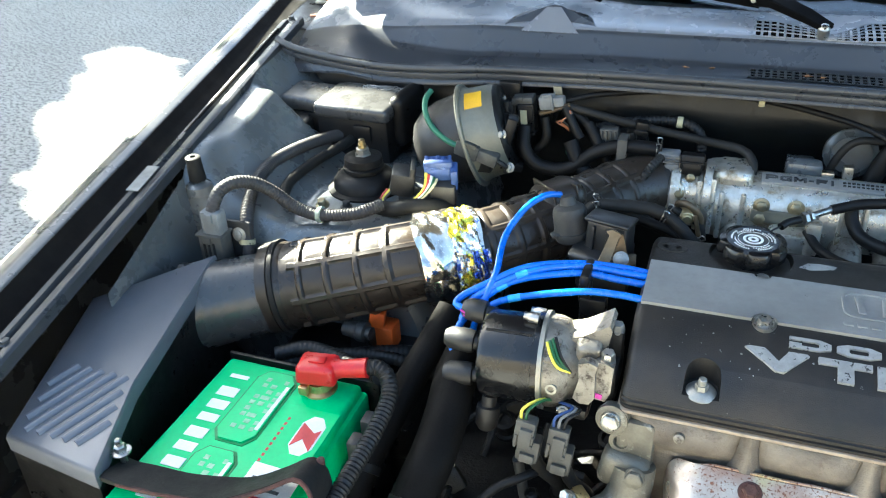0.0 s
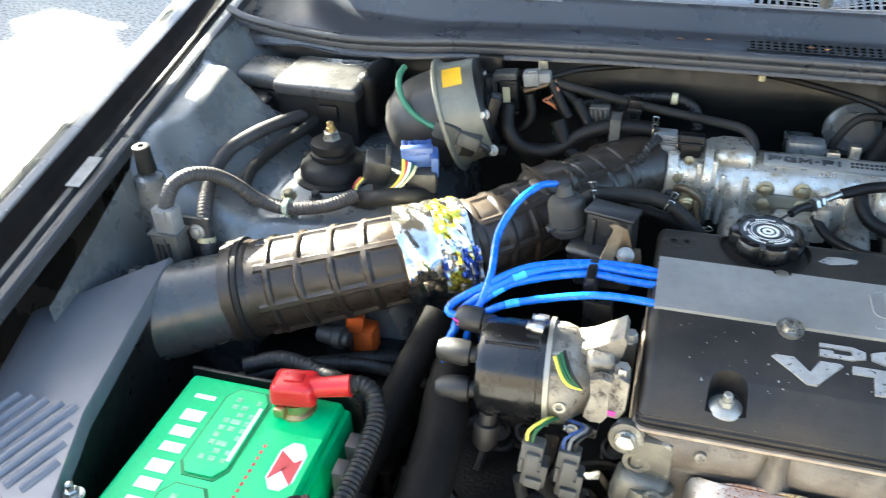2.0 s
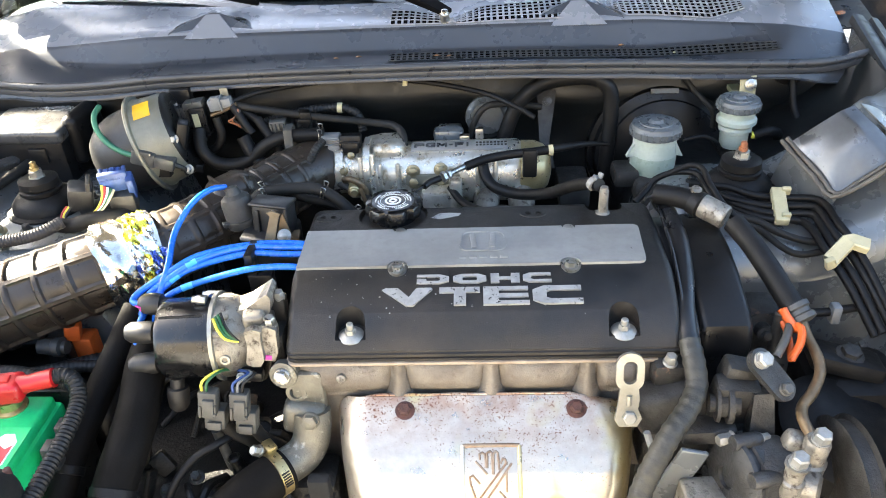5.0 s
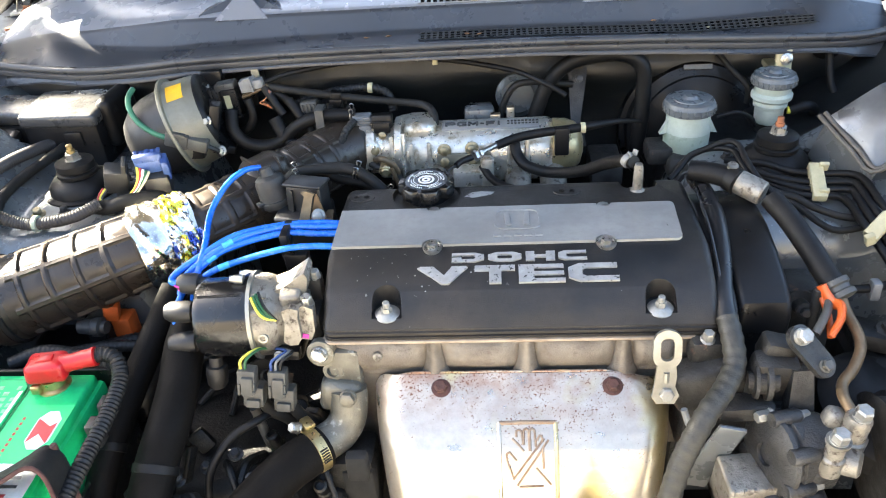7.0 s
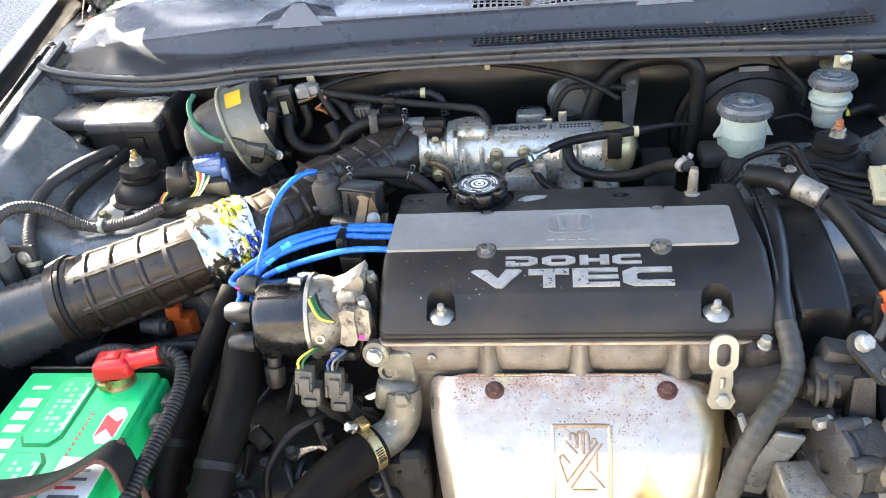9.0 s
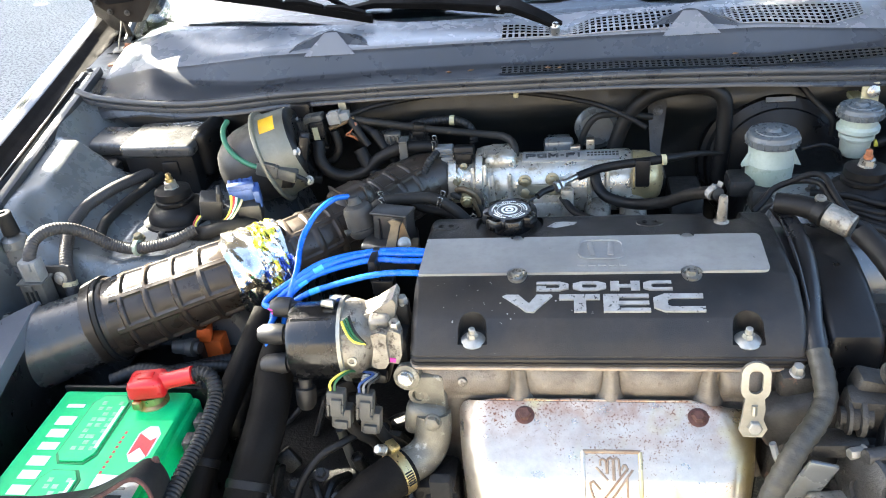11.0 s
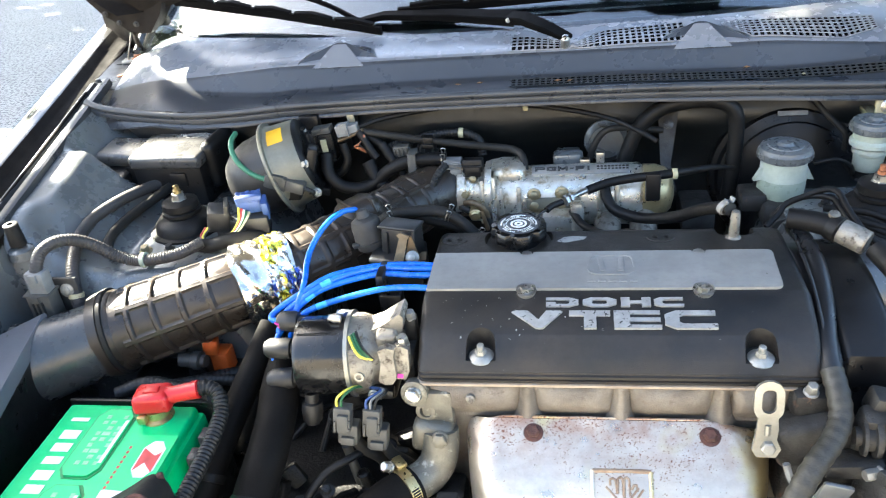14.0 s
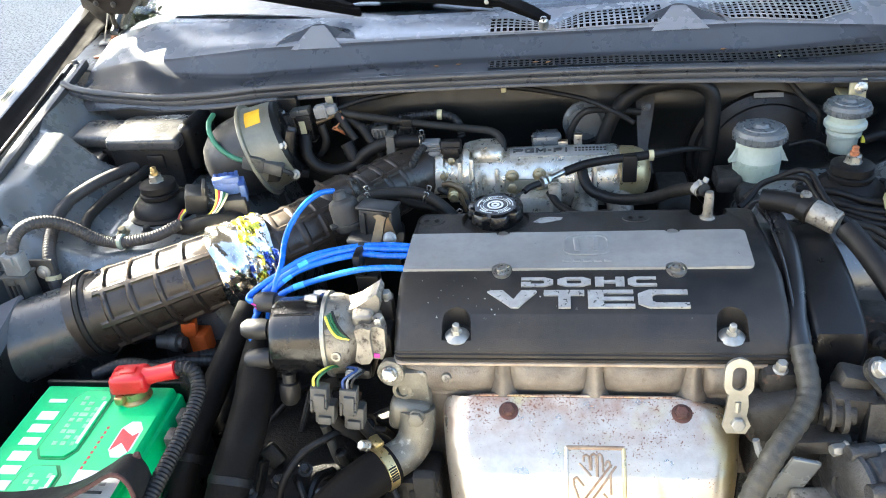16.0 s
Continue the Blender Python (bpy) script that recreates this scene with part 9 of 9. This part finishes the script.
bolt(g, (0.2245, -0.160, 0.817), (0, -0.25, 1), 0.0062, 0.012, 1.35)
part("bracket_bolt", g, M_DULL, sb, "pale bolt head")
g = shape()
tube(g, [(0.196, -0.205, 0.755), (0.203, -0.21, 0.735), (0.214, -0.212, 0.732), (0.222, -0.21, 0.745)], 0.004, 8)
part("wire_hook", g, M_LIGHTGREY, sb)
g = shape()
rbox(g, (0.228, -0.225, 0.70), (0.032, 0.006, 0.12), 0.003, (10, 14, 0))
part("pale_plate", g, M_BODY, sb, "pale plate behind the loom")

# power steering pump with pulley
pump = thing("steering_pump", (0.32, -0.28, 0.55), "oily cast power steering pump with brackets, ports and pulley", "pump")
PF = Vector((-0.94, -0.30, 0.10)).normalized()
PC = Vector((0.279, -0.246, 0.728))
g = shape()
lathe(g, PC, -PF, [(0, 0.0), (0, 0.012), (-0.004, 0.013), (-0.004, 0.030), (0, 0.040), (0.002, 0.045), (0.007, 0.046), (0.009, 0.041), (0.015, 0.040), (0.017, 0.043), (0.032, 0.042), (0.038, 0.036), (0.060, 0.034), (0.066, 0.028)], 40)
pbody = part("pump_body", g, M_PUMP, pump, angle=28)
g = shape()
rbox(g, (0.322, -0.243, 0.728), (0.050, 0.056, 0.078), 0.014, (6, -6, 16), 3)
rbox(g, (0.330, -0.262, 0.716), (0.040, 0.026, 0.040), 0.010, (10, 0, 12), 3)
part("rear_casting", g, M_PUMP, pbody, angle=28)
g = shape()
rbox(g, (0.305, -0.25, 0.65), (0.075, 0.07, 0.09), 0.014, (0, 0, 0), 3)
part("lower_casting", g, M_PUMP, pbody)
e1 = PF.cross(Vector((0, 0, 1))).normalized()
e2 = e1.cross(PF)
for k in range(6):
    t = 0.35 + 2 * math.pi * k / 6
    c = PC + (e1 * math.cos(t) + e2 * math.sin(t)) * 0.043
    g = shape()
    lathe(g, c + PF * 0.002, -PF, [(0, 0.0), (0, 0.0075), (0.002, 0.009), (0.030, 0.0092), (0.034, 0.007)], 16)
    part("casting_boss", g, M_PUMP, pbody)
    g = shape()
    bolt(g, c - PF * 0.032, -PF, 0.0050, 0.010, 1.3)
    part("pump_bolt", g, M_DULL if k % 2 else M_PUMP, pbody)
g = shape()
bolt(g, (0.284, -0.222, 0.762), PF, 0.0065, 0.016, 1.3)
part("pump_bolt", g, M_DULL, pbody)
g = shape()
rbox(g, (0.262, -0.248, 0.680), (0.060, 0.050, 0.056), 0.005, (8, 0, 6), 3)
blk = part("ribbed_block", g, M_CAST, pump, "bluish cast block with shallow ribs")
for k in range(5):
    g = shape()
    rbox(g, (0.240 + 0.011 * k, -0.2745 + 0.0012 * k, 0.683), (0.003, 0.004, 0.046), 0.001, (8, 0, 6))
    part("casting_rib", g, M_CAST, blk)
g = shape()
prism(g, [(-0.011, 0.055), (0.010, 0.056), (0.015, -0.008), (0.012, -0.014), (-0.013, -0.012), (-0.014, -0.004)], (0.316, -0.222, 0.757), (1, 0, 0), (0, 0.30, 1), -0.020)
part("bracket_leg", g, M_PUMP, pump, "grey cast bracket leg", angle=28)
for nm, c, sz, r, rt in (("bracket_arm", (0.290, -0.185, 0.785), (0.050, 0.030, 0.060), 0.008, (8, 6, 0)), ("bracket_top", (0.296, -0.172, 0.812), (0.036, 0.03, 0.03), 0.006, (0, 15, 0)), ("lower_arm", (0.262, -0.205, 0.758), (0.060, 0.030, 0.020), 0.005, (0, -4, 0))):
    g = shape()
    rbox(g, c, sz, r, rt)
    part(nm, g, M_IRON, pump)
g = shape()
lathe(g, (0.262, -0.196, 0.790), (1, -0.12, 0.02), [(0, 0.010), (0.006, 0.010), (0.0065, 0.020), (0.010, 0.021), (0.0105, 0.015), (0.018, 0.015), (0.0185, 0.022), (0.024, 0.022), (0.0245, 0.012), (0.032, 0.012)], 24)
part("spacer", g, M_IRON, pump, "stack of washers and nut")
g = shape()
a, b = Vector((0.309, -0.186, 0.839)), Vector((0.335, -0.199, 0.810))
n2 = Vector((0.2, -0.65, 0.72)).normalized()
side = (b - a).normalized().cross(n2)
ring = [a + (side * math.cos(t) - (b - a).normalized() * math.sin(t)) * 0.0135 for t in [math.pi * k / 10 for k in range(11)]]
ring += [b + (-side * math.cos(t) + (b - a).normalized() * math.sin(t)) * 0.0130 for t in [math.pi * k / 10 for k in range(11)]]
add(g, ring + [p + n2 * 0.009 for p in ring], [tuple(reversed(range(22))), tuple(range(22, 44))] + [(k, (k + 1) % 22, 22 + (k + 1) % 22, 22 + k) for k in range(22)])
part("adjuster_arm", g, M_PUMP, pump, "flat grey adjuster link", angle=30)
g = shape()
bolt(g, a + n2 * 0.009, n2, 0.0080, 0.010, 1.2)
part("arm_bolt", g, M_DULL, pump, "pale bolt head")
g = shape()
bolt(g, b + n2 * 0.009, n2, 0.0060, 0.007, 1.3)
part("arm_bolt", g, M_PLUG, pump)
g = shape()
lathe(g, (0.359, -0.246, 0.735), (0.03, -0.10, 1), [(0, 0.016), (0.022, 0.0165), (0.024, 0.0135), (0.050, 0.0135), (0.054, 0.011)], 22)
rbox(g, (0.347, -0.236, 0.770), (0.030, 0.022, 0.022), 0.007, (0, 20, 0), 3)
part("inlet_port", g, M_CAST, pump)
g = shape()
lathe(g, (0.333, -0.270, 0.730), (0, -0.1, 1), [(0, 0.0125), (0.024, 0.0125), (0.026, 0.010), (0.044, 0.010), (0.046, 0.0125), (0.050, 0.0125)], 18)
part("outlet_port", g, M_CAST, pump)
g = shape()
lathe(g, (0.340, -0.262, 0.740), (0.9, -0.5, 0.1), [(0, 0.016), (0.024, 0.0155), (0.027, 0.011)], 20)
part("side_port", g, M_CAST, pump)
for p in ((0.362, -0.252, 0.787), (0.333, -0.275, 0.778)):
    g = shape()
    bolt(g, p, (0.03, -0.2, 1), 0.0085, 0.013, 1.15)
    part("port_bolt", g, M_DULL, pump, "bright banjo bolt")
g = shape()
lathe(g, (0.395, -0.245, 0.712), (1, 0.05, 0.05), [(0, 0.02), (0.001, 0.073), (0.003, 0.076), (0.006, 0.070), (0.020, 0.070), (0.023, 0.076), (0.025, 0.073), (0.026, 0.02)], 56)
part("pulley", g, M_IRON, pump, "worn grey pulley")
# engine mount and dark drum behind
mt = thing("engine_mount", (0.45, -0.11, 0.60), "black engine mount with a bolt on the side rail", "engine mount")
g = shape()
rbox(g, (0.450, -0.100, 0.765), (0.085, 0.05, 0.022), 0.006, (-8, 10, -10))
rbox(g, (0.46, -0.10, 0.68), (0.12, 0.10, 0.15), 0.02)
lathe(g, (0.42, -0.17, 0.70), (0.2, -0.3, 1), [(0, 0.075), (0.03, 0.075), (0.042, 0.06), (0.046, 0.0)], 32)
part("mount_body", g, M_RUBBER, mt)
g = shape()
bolt(g, (0.452, -0.104, 0.776), (0.1, -0.15, 1), 0.011, 0.009, 1.5)
part("mount_nut", g, M_IRON, mt)
# orange pull ring
dip = thing("dipstick", (0.362, -0.12, 0.78), "orange plastic dipstick handle", "dipstick")
g = shape()
tube(g, [(0.362, -0.100, 0.845), (0.366, -0.106, 0.838), (0.372, -0.118, 0.832), (0.376, -0.128, 0.836), (0.372, -0.142, 0.828), (0.361, -0.152, 0.812)], 0.0045, 10, flat=1.5)
tube(g, [(0.364, -0.104, 0.83), (0.368, -0.12, 0.818), (0.362, -0.15, 0.81)], 0.004, 10)
part("handle", g, M_ORANGE, dip)
g = shape()
tube(g, [(0.370, -0.112, 0.832), (0.358, -0.135, 0.828), (0.345, -0.15, 0.815)], 0.005, 10)
part("wire_wrap", g, M_PLUG, dip)
g = shape()
cyl(g, (0.361, -0.10, 0.60), (0.361, -0.10, 0.84), 0.006)
part("tube", g, M_IRON, dip)
oc = thing("washer_filler", (0.43, -0.275, 0.70), "orange ribbed cap behind the pulley", "cap")
g = shape()
for k in range(5):
    rbox(g, (0.447, -0.275, 0.735 + 0.012 * k), (0.026, 0.03, 0.007), 0.002)
rbox(g, (0.452, -0.27, 0.755), (0.02, 0.02, 0.07), 0.003)
part("ribs", g, M_ORANGE, oc)
g = shape()
cyl(g, (0.447, -0.27, 0.50), (0.447, -0.27, 0.735), 0.012)
part("stem", g, M_BLACK, oc)
hose_thing("wire", [(0.36, -0.03, 0.80), (0.40, -0.04, 0.795), (0.44, -0.045, 0.797), (0.49, -0.04, 0.80), (0.55, -0.04, 0.79)], 0.0055, M_RUBBER, "black wire along the inner wing", "wire")
g = shape()
rbox(g, (0.452, -0.047, 0.797), (0.012, 0.016, 0.026), 0.003)
solo("pipe_clip", g, M_LIGHTGREY, "pale clip on a black wire", "clip")
g = shape()
lathe(g, (0.352, -0.075, 0.80), (0, -1, 0.2), [(0, 0.02), (0.004, 0.019), (0.006, 0.010), (0.02, 0.010)], 20)
bolt(g, (0.352, -0.095, 0.804), (0, -1, 0.2), 0.006, 0.007)
rbox(g, (0.352, -0.05, 0.78), (0.05, 0.05, 0.08), 0.008)
solo("idler_bolt", g, M_IRON, "dark bolt behind the steering hose", "bolt")

# ---- front left: thermostat housing, radiator hose, gearbox clutter ----
th = thing("thermostat_housing", (-0.205, -0.165, 0.66), "stained alloy thermostat housing at the head's end", "thermostat housing")
g = shape()
rbox(g, (-0.214, -0.148, 0.80), (0.030, 0.020, 0.034), 0.008)
lathe(g, (-0.2165, -0.150, 0.802), (-0.1, -1, 0.2), [(0, 0.0165), (0.008, 0.0165), (0.009, 0.013)], 24)
lathe(g, (-0.205, -0.150, 0.775), (-0.1, -1, 0.2), [(0, 0.0125), (0.008, 0.0125), (0.009, 0.0075), (0.002, 0.007), (0.002, 0)], 22)
rbox(g, (-0.192, -0.150, 0.77), (0.04, 0.016, 0.07), 0.008)
rbox(g, (-0.200, -0.158, 0.742), (0.050, 0.030, 0.045), 0.010, (0, 10, 0), 3)
tube(g, [(-0.190, -0.160, 0.752), (-0.190, -0.166, 0.735), (-0.194, -0.174, 0.714), (-0.204, -0.186, 0.703), (-0.218, -0.198, 0.700), (-0.230, -0.210, 0.700)], 0.0225, 22)
part("housing", g, M_OLDCAST, th)
for p, m in (((-0.2175, -0.1585, 0.804), M_STEEL), ((-0.186, -0.182, 0.757), M_OLDCAST)):
    g = shape()
    bolt(g, p, (-0.1, -1, 0.25), 0.0085, 0.008, 1.25)
    part("housing_bolt", g, m, th)
rh = thing("radiator_hose", (-0.28, -0.27, 0.62), "thick black upper radiator hose with a worm clamp", "hose")
g = shape()
tube(g, [(-0.222, -0.203, 0.700), (-0.236, -0.218, 0.700), (-0.260, -0.242, 0.697), (-0.290, -0.275, 0.684), (-0.325, -0.32, 0.66), (-0.35, -0.39, 0.64)], 0.0265, 24)
part("hose", g, M_HOSE, rh)
g = shape()
dd = Vector((-0.03, -0.03, 0.001))
lathe(g, (-0.225, -0.206, 0.700), dd, [(0, 0.0268), (0.0004, 0.0285), (0.0126, 0.0285), (0.013, 0.0268)], 32)
rbox(g, (-0.238, -0.194, 0.726), (0.014, 0.020, 0.010), 0.003, (0, 0, 40))
part("worm_clamp", g, M_BRASS, rh, "zinc worm-drive clamp")
g = shape()
bolt(g, (-0.247, -0.202, 0.728), (-0.5, -0.5, 0.6), 0.006, 0.010, 1.2)
part("clamp_screw", g, M_STEEL, rh)
# black bars draw the dark of the clamp's slots
g = shape()
for k in range(6):
    a = -0.2 + 0.11 * k
    c = Vector((-0.2295, -0.2105, 0.700))
    e1 = Vector((0.7, -0.7, 0)).normalized()
    q = c + (e1 * math.cos(0.3 + a) + Vector((0, 0, 1)) * math.sin(0.3 + a)) * 0.0287
    rbox(g, q, (0.010, 0.0016, 0.0016), 0.0, (0, 0, 45))
part("clamp_slot_marks", g, M_VOID, rh)
for pts, r in (([(-0.432, -0.035, 0.815), (-0.446, -0.080, 0.786), (-0.458, -0.120, 0.762), (-0.466, -0.165, 0.742), (-0.476, -0.21, 0.715), (-0.482, -0.255, 0.68), (-0.48, -0.32, 0.62)], 0.018),
               ([(-0.393, -0.075, 0.805), (-0.398, -0.120, 0.785), (-0.396, -0.160, 0.765), (-0.396, -0.205, 0.748), (-0.404, -0.25, 0.720), (-0.410, -0.30, 0.68), (-0.41, -0.36, 0.62)], 0.025)):
    ch = thing("coolant_hose", pts[-1], "thick dark hose running down beside the battery", "hose")
    g = shape()
    tube(g, pts, r, 20)
    part("hose", g, M_HOSE, ch)
    q = Vector(pts[4])
    g = shape()
    lathe(g, q, Vector(pts[5]) - q, [(0, r), (0.0005, r + 0.0015), (0.010, r + 0.0015), (0.0105, r)], 24)
    part("hose_band", g, M_RUBBER, ch)
gb = thing("gearbox", (-0.40, -0.05, 0.35), "gearbox casing coloured near-black for the gloom low in the bay", "gearbox")
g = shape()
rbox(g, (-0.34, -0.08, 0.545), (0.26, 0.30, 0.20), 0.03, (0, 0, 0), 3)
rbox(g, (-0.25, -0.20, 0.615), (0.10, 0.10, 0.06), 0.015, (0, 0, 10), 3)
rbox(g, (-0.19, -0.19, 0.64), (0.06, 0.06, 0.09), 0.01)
# shade low in the bay is put into this casing's colour
part("casing", g, M_DEEP, gb)
# random filler shapes, added to clutter the dark well
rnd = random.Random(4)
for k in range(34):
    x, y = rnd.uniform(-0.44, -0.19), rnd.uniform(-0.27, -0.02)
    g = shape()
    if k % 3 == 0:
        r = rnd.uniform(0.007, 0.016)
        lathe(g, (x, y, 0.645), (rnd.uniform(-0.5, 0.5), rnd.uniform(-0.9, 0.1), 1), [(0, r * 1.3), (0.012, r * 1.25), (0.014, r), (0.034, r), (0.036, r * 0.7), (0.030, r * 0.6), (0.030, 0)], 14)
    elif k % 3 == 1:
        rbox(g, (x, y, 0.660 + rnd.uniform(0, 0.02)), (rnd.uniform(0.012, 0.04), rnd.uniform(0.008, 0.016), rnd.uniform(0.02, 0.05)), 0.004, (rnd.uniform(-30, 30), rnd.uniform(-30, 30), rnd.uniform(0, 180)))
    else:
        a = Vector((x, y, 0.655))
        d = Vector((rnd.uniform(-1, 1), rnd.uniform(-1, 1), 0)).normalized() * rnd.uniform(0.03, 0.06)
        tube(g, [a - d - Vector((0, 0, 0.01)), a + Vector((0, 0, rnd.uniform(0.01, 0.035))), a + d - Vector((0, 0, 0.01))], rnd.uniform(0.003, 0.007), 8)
    part("casting_boss", g, M_DEEP if k % 5 else M_IRON, gb)
for k in range(7):
    g = shape()
    bolt(g, (-0.40 + 0.03 * k, -0.225 + 0.02 * (k % 3), 0.665), (0, -0.4, 1), 0.006, 0.008)
    part("casing_bolt", g, M_PUMP, gb)
hose_thing("wire", [(-0.36, -0.25, 0.64), (-0.352, -0.235, 0.690), (-0.328, -0.210, 0.720), (-0.300, -0.19, 0.728), (-0.28, -0.16, 0.72)], 0.005, M_RUBBER, "thin black wire arching over the gearbox", "wire")
g = shape()
rbox(g, (-0.178, -0.222, 0.685), (0.026, 0.016, 0.040), 0.004)
rbox(g, (-0.180, -0.205, 0.65), (0.04, 0.04, 0.05), 0.006)
solo("sensor_plug", g, M_VOID, "black square sensor plug beside the heat shield", "sensor")
# clutter under the intake hose
g = shape()
rbox(g, (-0.553, 0.002, 0.752), (0.022, 0.020, 0.026), 0.004, (0, 10, 15))
rbox(g, (-0.545, 0.01, 0.70), (0.03, 0.03, 0.08), 0.004)
solo("orange_plug", g, M_ORANGE, "orange plug under the intake hose", "connector")
pc = thing("plug_connector", (-0.57, -0.02, 0.70), "grey sensor plug under the intake hose", "connector")
g = shape()
lathe(g, (-0.590, -0.022, 0.745), (1, -0.1, 0), [(0, 0.011), (0.02, 0.012), (0.022, 0.014), (0.032, 0.014), (0.034, 0.009), (0.04, 0.009)], 18)
part("plug_body", g, M_CONN, pc)
g = shape()
rbox(g, (-0.57, -0.01, 0.715), (0.03, 0.03, 0.05), 0.005)
part("stand", g, M_BLACK, pc)
for pts, r in (([(-0.66, -0.11, 0.73), (-0.60, -0.075, 0.735), (-0.54, -0.05, 0.73), (-0.49, -0.04, 0.72), (-0.46, -0.02, 0.69)], 0.008), ([(-0.65, -0.10, 0.745), (-0.61, -0.085, 0.752), (-0.56, -0.09, 0.748), (-0.52, -0.11, 0.755), (-0.49, -0.13, 0.77)], 0.0095),
               ([(-0.66, -0.06, 0.70), (-0.59, -0.05, 0.715), (-0.52, -0.02, 0.715), (-0.46, 0.01, 0.70)], 0.011)):
    hose_thing("wiring_loom", pts, r, M_LOOM, "black loom between battery and intake hose", "cable loom", ribs=0.0008, pitch=0.006)
g = shape()
rbox(g, (-0.58, -0.03, 0.655), (0.22, 0.16, 0.10), 0.02, (0, 0, 0), 3)
rbox(g, (-0.58, -0.03, 0.48), (0.20, 0.14, 0.28), 0.02)
solo("relay_bracket", g, M_BLACK, "black bracket and ducting behind the battery", "bracket")
hose_thing("hose", [(-0.42, 0.02, 0.76), (-0.43, 0.06, 0.775), (-0.45, 0.12, 0.77), (-0.47, 0.2, 0.75)], 0.02, M_RUBBER, "black hose under the intake hose", "hose", n=16)

# fallen leaves on the cowl
for x, y, r in ((-0.178, 0.404, 20), (-0.215, 0.402, -10), (0.332, 0.405, 70), (-0.03, 0.398, 40), (0.25, 0.425, 15), (-0.05, 0.40, 10)):
    g = shape()
    z = on_cowl(x, y) + 0.0035
    m = pose(x, y, z, 0, 0, r)
    add(g, [m @ Vector(p) for p in ((-0.006, 0, 0), (-0.002, 0.0028, 0.0012), (0.006, 0.0005, 0), (-0.001, -0.0028, 0.001), (0, 0, 0.002), (0, 0, -0.0012))], [(0, 4, 1), (1, 4, 2), (2, 4, 3), (3, 4, 0), (0, 1, 5), (1, 2, 5), (2, 3, 5), (3, 0, 5)])
    solo("dry_leaf", g, M_DRYLEAF if r < 60 else M_IVORY, "small dry leaf fallen on the cowl", "leaf", "leaves on the cowl")
